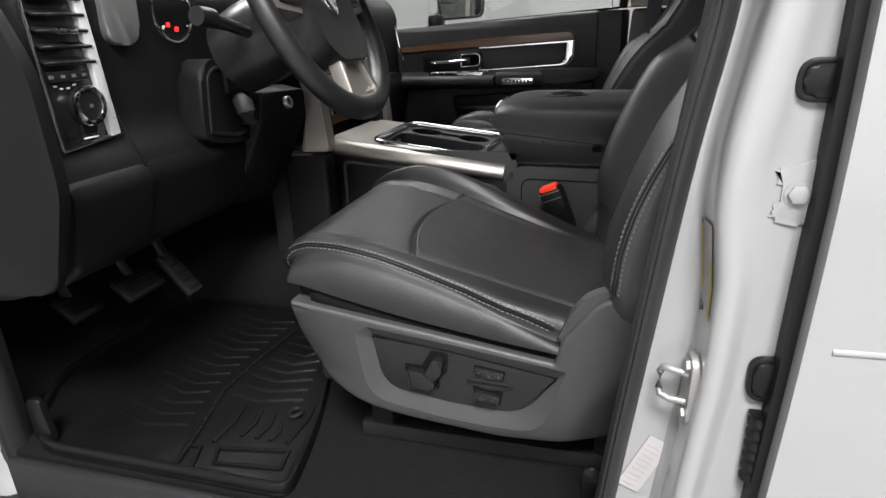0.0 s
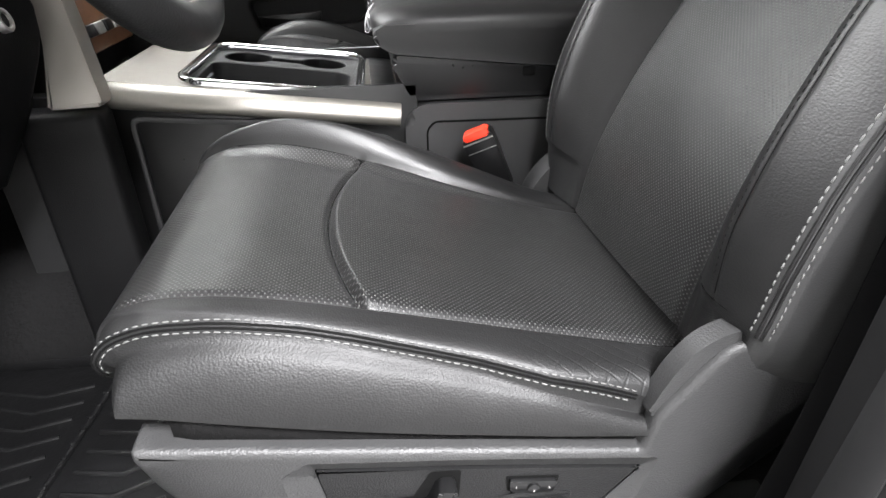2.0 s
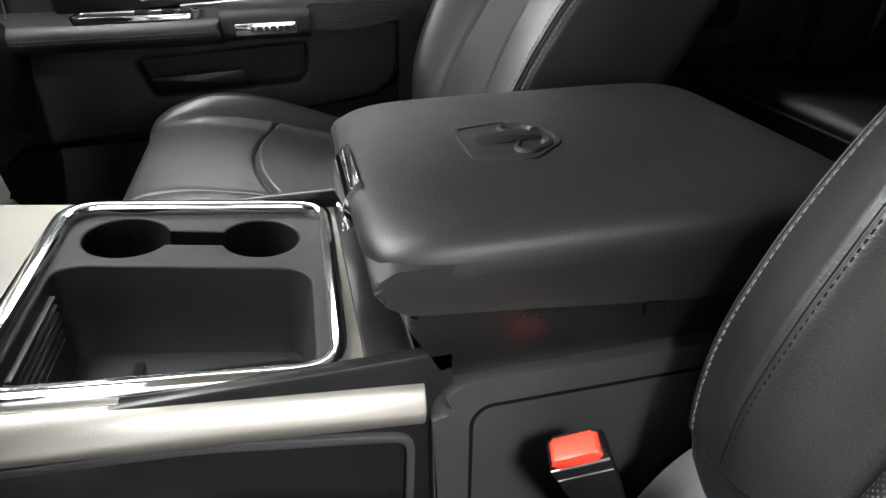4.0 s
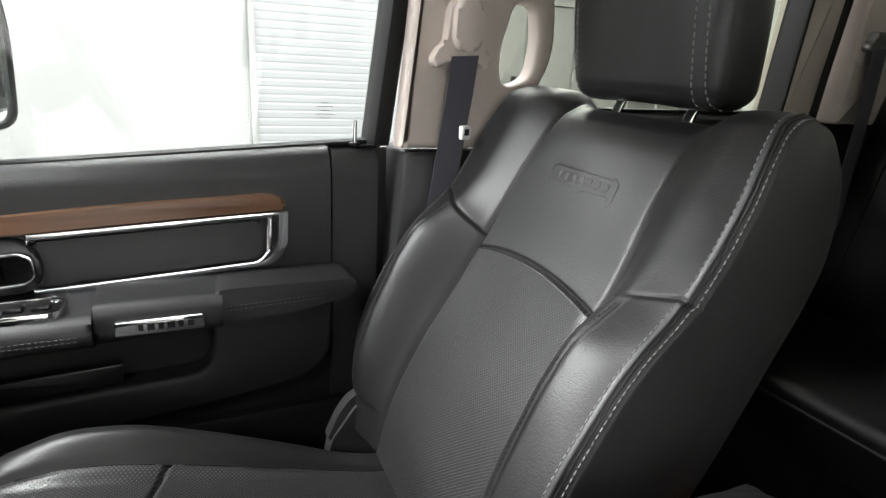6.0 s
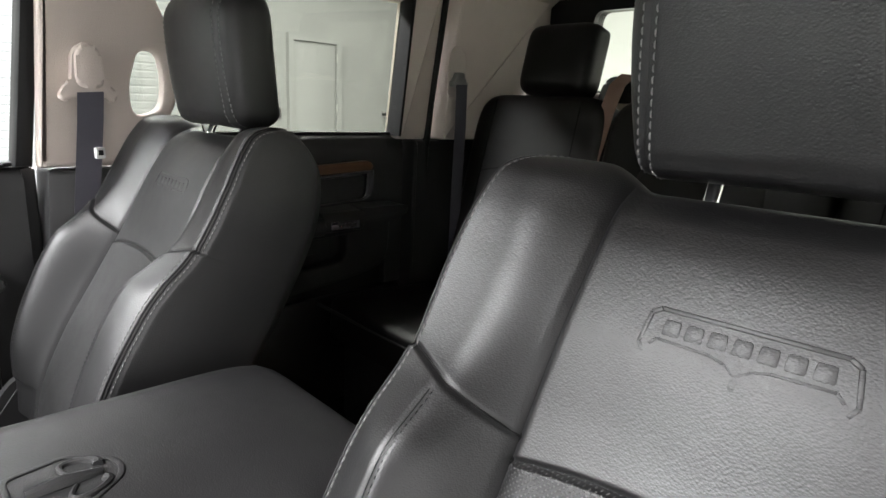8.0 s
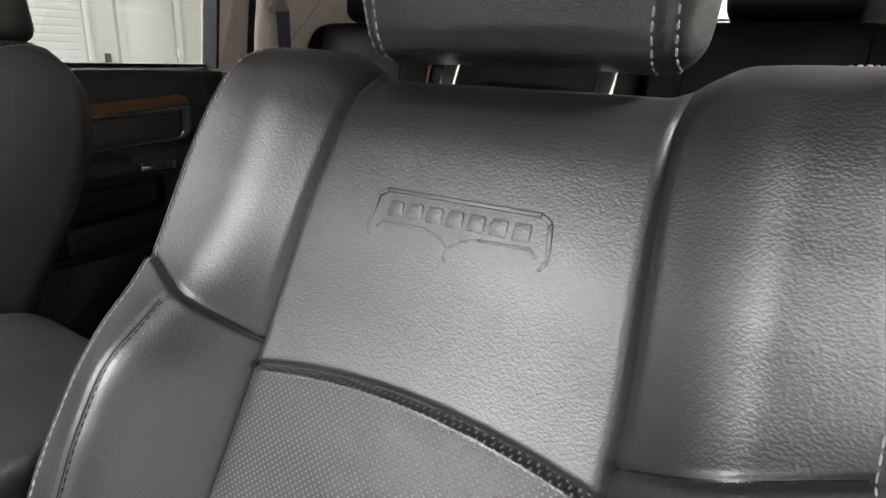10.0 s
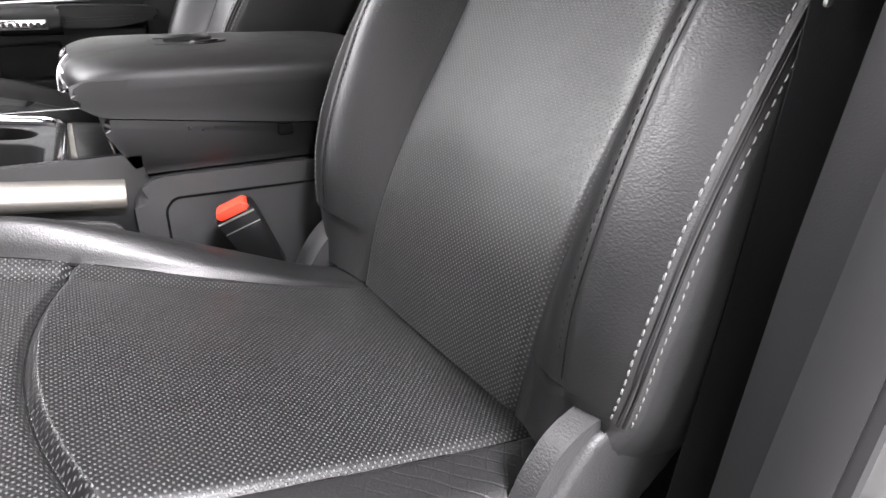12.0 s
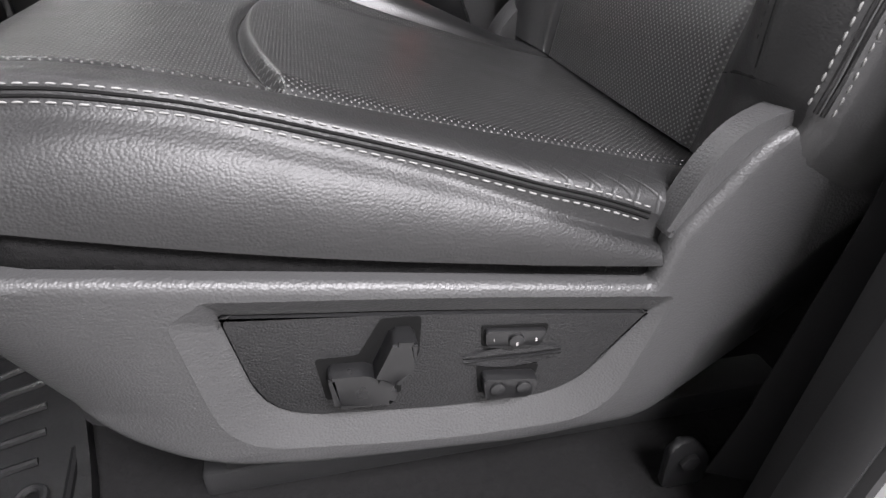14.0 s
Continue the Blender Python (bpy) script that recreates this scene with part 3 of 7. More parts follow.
    region[(shell == 1) & (np.concatenate([low, low[:, :1]], 1)[:, :ncol])] = 8
    sheet(P, region == 1, PERF, "back_insert", seat, "perforated black leather back insert", uv)
    sheet(P, region == 2, LEATHER, "upper_panel", seat)
    sheet(P, region == 3, LEATHER, "back_bolster", seat)
    sheet(P, region == 5, LEATHER, "back_bolster", seat)
    sheet(P, region == 4, LEATHER, "shoulder_panel", seat)
    sheet(P, region == 6, LEATHER, "shoulder_panel", seat)
    sheet(P, region == 7, LEATHER_SIDE, "side_panel", seat, "black vinyl side and rear cover")
    sheet(P, region == 8, PLASTIC, "rear_shell", seat, "hard dark plastic rear shell")
    n = -normals(P)
    if np.sum(n[60, 85] * FWD_B) < 0:
        n = -n
    for j0, dirn in ((nf - 1, 1), (0, -1)):
        for off in (-0.0006, 0.0150):
            pts, nn = edge_row(P, n, range(15, len(hs) - 4), j0, dirn, off)
            stitches(pts, nn, "edge_stitching", seat, r=0.0008)
        for off in (0.0052, 0.0096):
            pts, nn = edge_row(P, n, range(15, len(hs) - 4), j0, dirn, off)
            part("edge_piping", tube([tuple(v) for v in pts[::2]], 0.0016, 6), LEATHER_MATT, seat, "black piping between the stitch rows")
    # cords that close the seams
    front_w, front_h = ww[:, :nf], hh[:, :nf]

    def on(wv, hv):
        r = int(np.argmin(np.abs(hs - hv)))
        c = int(np.argmin(np.abs(front_w[r] - wv)))
        fw = front_w[r, c]
        c2 = c + (1 if wv > fw else -1)
        c2 = min(max(c2, 0), nf - 1)
        t = 0 if c2 == c else (wv - fw) / (front_w[r, c2] - fw)
        q = P[r, c] * (1 - t) + P[r, c2] * t
        return q + UP_B * (hv - hs[r])

    def cord(line, r=0.0012, sink=0.0010, smooth=3):
        q = np.array([on(*p) for p in line])
        for _ in range(smooth):
            q[1:-1] = (q[:-2] + 2 * q[1:-1] + q[2:]) / 4
        part("seam", tube([tuple(v - FWD_B * sink) for v in q], r, 6), SEAM, seat)

    cord([(w0, float(arch_line(w0))) for w0 in np.linspace(-0.139, 0.139, 60)])
    for sgn in (-1, 1):
        cord([(sgn * 0.140, h0) for h0 in np.linspace(0.02, 0.625, 96)])
        cord([(sgn * w0, float(shoulder_line(w0))) for w0 in np.linspace(0.141, 0.249, 30)], sink=0.0008)
        cord([(sgn * w0, 0.060 + 0.05 * (w0 - 0.15)) for w0 in np.linspace(0.146, 0.248, 24)], 0.0012)
        cord([(sgn * PIPE, h0) for h0 in np.linspace(0.068, 0.403, 56)], 0.0009, 0.0002)
        row = np.array([on(sgn * (PIPE - 0.0048), h0) for h0 in np.linspace(0.080, 0.395, 80)])
        for _ in range(3):
            row[1:-1] = (row[:-2] + 2 * row[1:-1] + row[2:]) / 4
        stitches(row, np.array([FWD_B] * 80), "bolster_stitching", seat, length=0.0042, gap=0.0024, r=0.0006, raise_by=0.0003, label="black stitching beside the bolster seam", thread=SEAM)
    return P


def edge_row(P, n, rows, j0, dirn, off):
    """A line on a grid that keeps a distance from one of its columns."""
    pts, nn, ncol = [], [], P.shape[1] - 1
    d = dirn if off > 0 else -dirn
    for r in rows:
        left, j = abs(off), j0
        while True:
            k = (j + d) % ncol
            gap = np.linalg.norm(P[r, k] - P[r, j])
            if gap >= left or gap < 1e-7:
                break
            left, j = left - gap, k
        t = left / max(gap, 1e-7)
        pts.append(P[r, j] * (1 - t) + P[r, k] * t)
        nn.append(n[r, j])
    pts, nn = np.array(pts), np.array(nn)
    for _ in range(3):
        pts[1:-1] = (pts[:-2] + 2 * pts[1:-1] + pts[2:]) / 4
    return pts, nn


def emblem(seat, org, cy, at_h=0.499, out=0.0013):
    """A pressed plate outline with plain raised bars inside."""
    bm = bmesh.new()

    def put(pts, a, b, bev=0.0006):
        prism(pts, "x", a, b, bev, bm=bm)

    def ribbon(pts, wd):
        for (a, b), (c, d) in zip(pts[:-1], pts[1:]):
            L = math.hypot(c - a, d - b)
            nx, ny = -(d - b) / L * wd, (c - a) / L * wd
            put([(a + nx, b + ny), (c + nx, d + ny), (c - nx, d - ny), (a - nx, b - ny)], 0, out)

    ribbon([(-0.066, -0.019), (-0.0705, -0.012), (-0.067, 0.012), (-0.060, 0.0165), (0.060, 0.0165), (0.067, 0.012), (0.0705, -0.012), (0.066, -0.019)], 0.0017)
    ribbon([(-0.063, -0.012), (-0.058, -0.0065), (-0.02, -0.0075), (-0.009, -0.0105), (0, -0.017), (0.009, -0.0105), (0.02, -0.0075), (0.058, -0.0065), (0.063, -0.012)], 0.0013)
    for i in range(7):
        x = -0.0495 + i * 0.0165
        put(rpoly([(x - 0.0066, -0.003), (x + 0.0066, -0.003), (x + 0.0058, 0.0095), (x - 0.0058, 0.0095)], 0.0022, 3), 0, out * 0.75)
    put(rpoly([(-0.003, -0.027), (0.003, -0.027), (0.003, -0.018), (-0.003, -0.018)], 0.003, 3), 0, out)
    m = Matrix([[FWD_B[k], ACROSS[k], UP_B[k], org[k] + at_h * UP_B[k] + cy * ACROSS[k]] for k in range(3)] + [[0, 0, 0, 1]])
    turned(bm, m)
    turned(bm, Matrix.Translation(Vector(FWD_B) * 0.0073))
    for v in bm.verts:
        side = (v.co - Vector(org)).dot(Vector(ACROSS)) / 0.14
        v.co -= Vector(FWD_B) * 0.004 * side * side
    part("embossed_emblem", bm, LEATHER, seat, "pressed leather emblem with a row of plain bars")


def headrest(seat, org, wide=0.139, low=0.611, tall=0.237, thick=0.055, mid=-0.055, lean=32.0):
    """A pillow that leans forward on two chrome posts: a flat face, a lower lip and double rows of stitches down both edges."""
    nu, nv = 112, 56
    tip = radians(lean)
    UPH, FWDH = UP_B * math.cos(tip) + FWD_B * math.sin(tip), FWD_B * math.cos(tip) - UP_B * math.sin(tip)
    root = np.asarray(org) + low * UP_B
    verts = np.zeros((nv, nu, 3))
    a = np.linspace(0, 2 * math.pi, nu)
    c, s = np.cos(a), np.sin(a)
    for i, t in enumerate(np.linspace(0, 1, nv)):
        y = tall * (0.5 - 0.5 * math.cos(math.pi * t))
        e_low, e_top = min(1.0, y / 0.030), min(1.0, (tall - y) / 0.055)
        k = (1 - (1 - e_low) ** 2.4) ** 0.5 * (1 - (1 - e_top) ** 2.2) ** 0.5
        wv = wide * (0.87 + 0.13 * math.sin(math.pi * min(1, y / tall * 0.72 + 0.10))) * (0.80 + 0.20 * k)
        ww = wv * np.sign(c) * np.abs(c) ** 0.42
        dd = thick * k * np.sign(s) * np.abs(s) ** 0.62 + 0.004 * math.sin(math.pi * y / tall)
        dd = dd - 0.0022 * groove(np.abs(ww) - 0.1115, 0.0035) * (s > 0)
        dd = dd - 0.0018 * groove(np.full(nu, y - 0.024), 0.0035) * (s > 0)
        yy = y - 0.006 * (ww / wide) ** 2 * (1 - t) - 0.010 * (ww / wide) ** 2 * t
        verts[i] = root + yy[:, None] * UPH + ww[:, None] * ACROSS + (mid + dd)[:, None] * FWDH
    pillow = sheet(verts, np.ones((nv - 1, nu - 1), bool), LEATHER, "headrest", seat, "black leather headrest pillow")
    n = normals(verts)
    if np.sum(n[28, 28] * FWD_B) < 0:
        n = -n
    for sgn in (-1, 1):
        for off in (0.105, 0.1185):
            pts, nn = [], []
            for i in range(4, nv - 3):
                cols = np.arange(2, 55)
                ww = (verts[i, cols] - np.asarray(org)) @ ACROSS
                o = np.argsort(ww)
                pts.append([np.interp(sgn * off, ww[o], verts[i, cols, k][o]) for k in range(3)])
                nn.append([np.interp(sgn * off, ww[o], n[i, cols, k][o]) for k in range(3)])
            stitches(pts, nn, "headrest_stitching", pillow, length=0.0066, gap=0.0022, r=0.0010)
    for sgn in (-1, 1):
        p0 = np.asarray(org) + 0.57 * UP_B + sgn * 0.066 * ACROSS + -0.047 * FWD_B
        p1 = p0 + 0.10 * UP_B
        part("headrest_post", tube([p0, p1], 0.0068, 14), CHROME, seat, "chrome headrest post")
        c0 = np.asarray(org) + 0.585 * UP_B + sgn * 0.066 * ACROSS + -0.047 * FWD_B
        part("post_sleeve", tube([c0, c0 + 0.020 * UP_B], [0.014, 0.012], 14), SMOOTHP, seat)
    return verts


def cushion_bottom(x):
    return -0.040 - 0.172 * (x + 0.068) - 0.008 * np.sin(np.pi * np.clip((x + 0.45) / 0.39, 0, 1))


def seat_cushion(seat, org, worn_side=0):
    px = np.array([-0.470, -0.493, -0.507, -0.508, -0.495, -0.470, -0.42, -0.36, -0.30, -0.20, -0.10, 0.0, 0.05])
    pz = np.array([0.018, 0.026, 0.045, 0.066, 0.084, 0.0945, 0.0955, 0.086, 0.072, 0.047, 0.022, -0.002, -0.012])
    s0 = np.r_[0, np.cumsum(np.hypot(np.diff(px), np.diff(pz)))]
    s = np.linspace(0, s0[-1], 150)
    sa, sb = np.interp([-0.345, -0.275], px[5:], s0[5:])
    s = np.concatenate([s[s < sa - 0.001], np.linspace(sa, sb, 70), s[s > sb + 0.001]])
    x, z = spl(s, s0, px), spl(s, s0, pz)
    tx, tz = np.gradient(x), np.gradient(z)
    ln = np.hypot(tx, tz)
    nx, nz = -tz / ln, tx / ln
    front = step((0.09 - s) / 0.09)[:, None]
    W = 0.198 - 0.030 * front**2
    nf, ns = 151, 16
    inner, outer = np.linspace(0, 1, 48)[1:], np.linspace(0, 1, 29)[1:]
    half = np.concatenate([np.ones_like(W) * 0.142 * inner[None], 0.142 + (W - 0.142) * outer[None]], 1)
    w = np.concatenate([-half[:, ::-1], np.zeros_like(W), half], 1)
    aw = np.abs(w)
    bol = spl(x, [-0.52, -0.47, -0.40, -0.34, -0.25, -0.15, -0.05, 0.05], [0.0, 0.016, 0.040, 0.046, 0.038, 0.022, 0.004, 0.0])[:, None]
    worn = w * worn_side > 0
    flat = np.where(worn, 0.08, np.where((w < 0) & (worn_side == 0), 0.25, 1.0))
    off = flat * bol * step((aw - 0.120) / 0.05)
    re = 0.020
    e = np.clip((aw - (W - re)) / re, 0, 1)
    drop = spl(x, [-0.52, -0.30, -0.15, -0.03, 0.05], [0.026, 0.025, 0.028, 0.036, 0.038])[:, None] + bol * (0.55 - (1 - flat))
    drop = np.where(worn, spl(x, [-0.52, -0.30, -0.18, -0.09, -0.03, 0.05], [0.006, 0.006, 0.008, 0.012, 0.020, 0.024])[:, None], drop)
    off = off - drop * (1 - np.sqrt(np.maximum(1 - e**2, 0)))
    xc = x[:, None] * np.ones_like(w)
    seam = -0.292 - 0.034 * (1 - (w / 0.142) ** 2)
    mid = aw < 0.1421
    top = s[:, None] > 0.085
    off += np.where(mid & (xc > seam), 0.008 * np.exp(-(xc - seam) / 0.05) * step((xc - seam) / 0.008), 0) * step((0.142 - aw) / 0.02)
    off -= np.where(top, 0.0055 * groove(aw - 0.142) + np.where(mid, 0.006 * groove(xc - seam, 0.0038), 0), 0)
    zz = z[:, None] + off * nz[:, None]
    xx = x[:, None] + off * nx[:, None]
    q = (np.arange(ns) + 1)[None] / ns
    xb = np.maximum(x, -0.478)[:, None]
    wb = 0.236 - 0.068 * front**1.5
    zb = cushion_bottom(xb) + 0.009 - 0.004 * step((xb + 0.2) / 0.2)
    ax, aw1, az = xx[:, -1:], W, zz[:, -1:]
    cx, cw, cz = (ax + xb) / 2 - 0.006 * front, 0.40 * aw1 + 0.60 * wb + 0.010, 0.62 * az + 0.38 * zb
    sx = (1 - q) ** 2 * ax + 2 * q * (1 - q) * cx + q * q * xb
    sw = (1 - q) ** 2 * aw1 + 2 * q * (1 - q) * cw + q * q * wb
    sz = (1 - q) ** 2 * az + 2 * q * (1 - q) * cz + q * q * zb
    sw = sw - 0.003 * groove(q - 0.16, 0.08)
    X = np.concatenate([sx[:, ::-1], xx, sx], 1)
    Yw = np.concatenate([-sw[:, ::-1], w, sw], 1)
    Z = np.concatenate([sz[:, ::-1], zz, sz], 1)
    if worn_side:
        x2 = X * np.ones_like(Yw)
        seam_y = np.where(Yw * worn_side > 0, 0.164, np.interp(x2, [-0.47, -0.376, -0.284, -0.174, -0.087, 0.0], [0.198, 0.184, 0.168, 0.146, 0.138, 0.134]))
        edge_y = np.where(Yw * worn_side > 0, np.interp(x2, [-0.50, -0.46, -0.40, -0.30, -0.20, -0.14, -0.05], [0.170, 0.186, 0.194, 0.201, 0.212, 0.224, 0.226]), 0.212)
    else:
        seam_y, edge_y = 0.148 * np.ones_like(Yw), 0.200 * np.ones_like(Yw)
    aY = np.abs(Yw)
    Yp = np.where(aY < 0.142, aY / 0.142 * seam_y, np.where(aY < 0.198, seam_y + (aY - 0.142) / 0.056 * (edge_y - seam_y), edge_y + (aY - 0.198) / 0.045 * (0.245 - edge_y)))
    Yp = np.sign(Yw) * np.where(aY < W - 1e-6, Yp, np.maximum(Yp, aY))
    P = np.stack([X + org[0], Yp + org[1], Z + org[2]], -1)
    uv = np.stack([Yp, s[:, None] * np.ones_like(Yw)], -1)
    cw2 = (Yw[:-1, :-1] + Yw[1:, 1:]) / 2
    cx2 = (X[:-1, :-1] + X[1:, 1:]) / 2
    cs = ((s[:-1] + s[1:]) / 2)[:, None] * np.ones_like(cw2)
    col = np.arange(cw2.shape[1])[None] * np.ones_like(cw2)
    istop = (col >= ns) & (col < ns + nf - 1)
    m2 = (np.abs(cw2) < 0.142) & istop
    sm = -0.292 - 0.034 * (1 - (cw2 / 0.142) ** 2)
    onfront = (cs < 0.075)
    sheet(P, m2 & (cx2 > sm) & ~onfront, PERF_SEAT if worn_side else PERF, "cushion_insert", seat, "perforated black leather seat insert", uv)
    sheet(P, m2 & (cx2 <= sm) & ~onfront, PERF_SEAT if worn_side else PERF, "front_insert", seat, "perforated black leather thigh panel", uv)
    sheet(P, istop & ~m2 & (cw2 < 0) & ~onfront, WORN if worn_side else LEATHER, "cushion_bolster", seat, "creased and rubbed black leather bolster" if worn_side else "")
    sheet(P, istop & ~m2 & (cw2 > 0) & ~onfront, LEATHER, "cushion_bolster", seat)
    sheet(P, istop & onfront, LEATHER, "front_facing", seat)
    sheet(P, ~istop & (cw2 < 0) & (cx2 < -0.052), LEATHER_MATT, "side_facing", seat)
    sheet(P, ~istop & (cw2 > 0) & (cx2 < -0.052), LEATHER_MATT, "side_facing", seat)
    n = normals(P)
    if n[100, ns + 60][2] < 0:
        n = -n
    for j0, dirn in ((ns, -1), (ns + nf - 1, 1)):
        last = int(np.argmin(np.abs(x + 0.056)))
        for off in (-0.003, 0.0075):
            pts, nn = edge_row(P, n, range(10, last), j0, dirn, off)
            stitches(pts, nn, "cushion_stitching", seat)
        for off in (0.0005, 0.0042):
            pts, nn = edge_row(P, n, range(10, last), j0, dirn, off)
            part("edge_piping", tube([tuple(v) for v in pts[::2]], 0.0011, 6), SEAM, seat, "black piping between the stitch rows")
    tops = P[:, ns:ns + nf]

    def cord(line, r=0.0016):
        q = np.array(line)
        for _ in range(3):
            q[1:-1] = (q[:-2] + 2 * q[1:-1] + q[2:]) / 4
        part("seam", tube([tuple(v - np.array((0, 0, 0.0012))) for v in q], r, 6), SEAM, seat)

    def on(wv, xv):
        r = 35 + int(np.argmin(np.abs(x[35:] - xv)))
        c = int(np.argmin(np.abs(w[r] - wv)))
        v = tops[r, c].copy()
        v[0] += xv - x[r]
        return v

    cord([on(wv, -0.292 - 0.034 * (1 - (wv / 0.142) ** 2)) for wv in np.linspace(-0.141, 0.141, 50)], 0.002)
    for sgn in (-1, 1):
        cord([on(sgn * 0.142, xv) for xv in np.linspace(-0.45, 0.0, 70)])
    # black cloth strip below the leather
    xs = np.linspace(-0.475, -0.045, 30)
    for sgn in (-1, 1):
        verts, faces = [], []
        for i, xv in enumerate(xs):
            fr = float(step((-0.44 - xv) / 0.04))
            yv = org[1] + sgn * (0.231 - 0.064 * fr)
            zt = org[2] + float(cushion_bottom(xv)) + 0.011
            verts += [(org[0] + xv, yv, zt), (org[0] + xv, yv, zt - 0.036), (org[0] + xv, yv - sgn * 0.03, zt - 0.036), (org[0] + xv, yv - sgn * 0.03, zt)]
        for i in range(len(xs) - 1):
            for k in range(4):
                faces.append((4 * i + k, 4 * i + (k + 1) % 4, 4 * i + 4 + (k + 1) % 4, 4 * i + 4 + k))
        arr_part("lower_strip", verts, faces, CARPET, seat, "black cloth strip under the leather")
    part("cushion_pan", box(org[0] - 0.46, org[0] + 0.10, org[1] - 0.20, org[1] + 0.20, org[2] - 0.16, org[2] - 0.06, 0.015), DARKP, seat)
    return P


def side_shield(seat, org, s, switches):
    """The hard cover on the door side of the seat base; s is the side (-1 or 1)."""
    def at(x, z):
        return (x, z)

    o = org
    y1 = o[1] + s * 0.242
    out = [(-0.474, 0.012), (-0.22, -0.026), (-0.062, -0.050), (-0.053, -0.012), (-0.032, 0.016), (-0.018, 0.036), (-0.003, 0.052), (0.018, 0.060), (0.12, 0.058), (0.34, 0.050), (0.34, -0.15),
           (0.05, -0.183), (-0.08, -0.189), (-0.14, -0.193), (-0.30, -0.176), (-0.37, -0.160), (-0.44, -0.130), (-0.474, -0.07)]
    out = rpoly([(x + o[0], z + o[2]) for x, z in out], [0.006, 0.05, 0.004, 0.01, 0.012, 0.012, 0.012, 0.012, 0.03, 0.03, 0.03, 0.04, 0.05, 0.05, 0.04, 0.05, 0.05, 0.04], 6)
    inn = [(-0.342, -0.036), (-0.20, -0.054), (-0.055, -0.077), (-0.108, -0.146), (-0.20, -0.143), (-0.326, -0.126), (-0.3405, -0.046)]
    hole = rpoly([(x + o[0], z + o[2]) for x, z in inn], [0.003, 0.05, 0.004, 0.035, 0.05, 0.035, 0.003], 6)
    lip = rpoly([(x + o[0], z + o[2]) for x, z in [(-0.346, -0.020), (-0.20, -0.038), (-0.044, -0.061), (-0.078, -0.172), (-0.20, -0.170), (-0.352, -0.146), (-0.368, -0.034)]], [0.003, 0.05, 0.004, 0.04, 0.05, 0.04, 0.006], 6)
    bm = holed(out, [lip], "y", y1 - s * 0.030, y1 + s * 0.003, 0.007)
    for cx in [o[0] + 0.009 * k for k in range(-4, 22)] + [o[0] - 0.37 - 0.012 * k for k in range(8)]:
        bmesh.ops.bisect_plane(bm, geom=bm.verts[:] + bm.edges[:] + bm.faces[:], plane_co=(cx, 0, 0), plane_no=(1, 0, 0))
    for k in range(-3, 16):
        bmesh.ops.bisect_plane(bm, geom=bm.verts[:] + bm.edges[:] + bm.faces[:], plane_co=(0, 0, o[2] - 0.0125 * k), plane_no=(0, 0, 1))
    for v in bm.verts:
        x, down = v.co.x - o[0], o[2] - v.co.z
        crease = float(np.interp(-down, [-0.20, -0.17, -0.118, -0.075, -0.036, 0.0, 0.06], [-0.066, -0.051, -0.025, 0.010, 0.042, 0.085, 0.150]))
        rear_bend, front_bend, low_bend = max(0.0, x - crease), max(0.0, -0.340 - x) * min(1.0, max(0.0, down / 0.11)) ** 0.5, max(0.0, down - 0.150)
        v.co.y -= s * (8.0 * rear_bend ** 2 if rear_bend < 0.03 else 0.0072 + 0.44 * (rear_bend - 0.03)) + s * (2.6 * front_bend ** 2 + 2.5 * low_bend ** 2)
    shield = part("side_shield", bm, SHIELDP, seat, "grained dark grey plastic side shield", angle=50)
    ridge = rpoly([(x + o[0], z + o[2]) for x, z in [(-0.060, -0.014), (-0.041, 0.030), (-0.022, 0.055), (0.006, 0.0675), (0.09, 0.064), (0.09, 0.040), (0.012, 0.045), (-0.006, 0.030), (-0.036, -0.024)]], [0.004, 0.02, 0.02, 0.02, 0.004, 0.004, 0.03, 0.03, 0.004], 6)
    part("recliner_cover", prism(ridge, "y", y1 - s * 0.024, y1 - s * 0.0035, 0.005, 3), SHIELDP, shield, "raised inner lip of the side shield")
    part("shield_rim", band(lip, y1 + s * 0.003, hole, y1 - s * 0.0055), SHIELDP, shield, angle=60)
    part("switch_plate", prism(inset(hole, 0.0018), "y", y1 - s * 0.018, y1 - s * 0.003, 0.0015), PLATE, shield, "grained black plastic switch plate")
    if not switches:
        return

    def btn(name, pts, a, b, mt, bev=0.0015, label="", r=0.003):
        return part(name, prism(rpoly([(x + o[0], z + o[2]) for x, z in pts], r, 4), "y", y1 + s * a, y1 + s * b, bev), mt, shield, label)

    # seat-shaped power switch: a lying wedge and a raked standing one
    # flat near-black sheet as the shade round both switches
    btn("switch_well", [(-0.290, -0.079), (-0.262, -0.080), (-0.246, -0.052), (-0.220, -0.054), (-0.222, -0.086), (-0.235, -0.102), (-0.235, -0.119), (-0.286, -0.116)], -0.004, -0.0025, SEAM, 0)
    btn("seat_switch", [(-0.283, -0.084), (-0.258, -0.086), (-0.239, -0.101), (-0.242, -0.115), (-0.280, -0.112)], -0.003, 0.011, SMOOTHP, 0.004, "smooth black lying seat switch")
    btn("recline_switch", [(-0.254, -0.090), (-0.240, -0.059), (-0.225, -0.061), (-0.228, -0.083), (-0.240, -0.098)], -0.003, 0.014, SMOOTHP, 0.004, "smooth black raked recline switch")
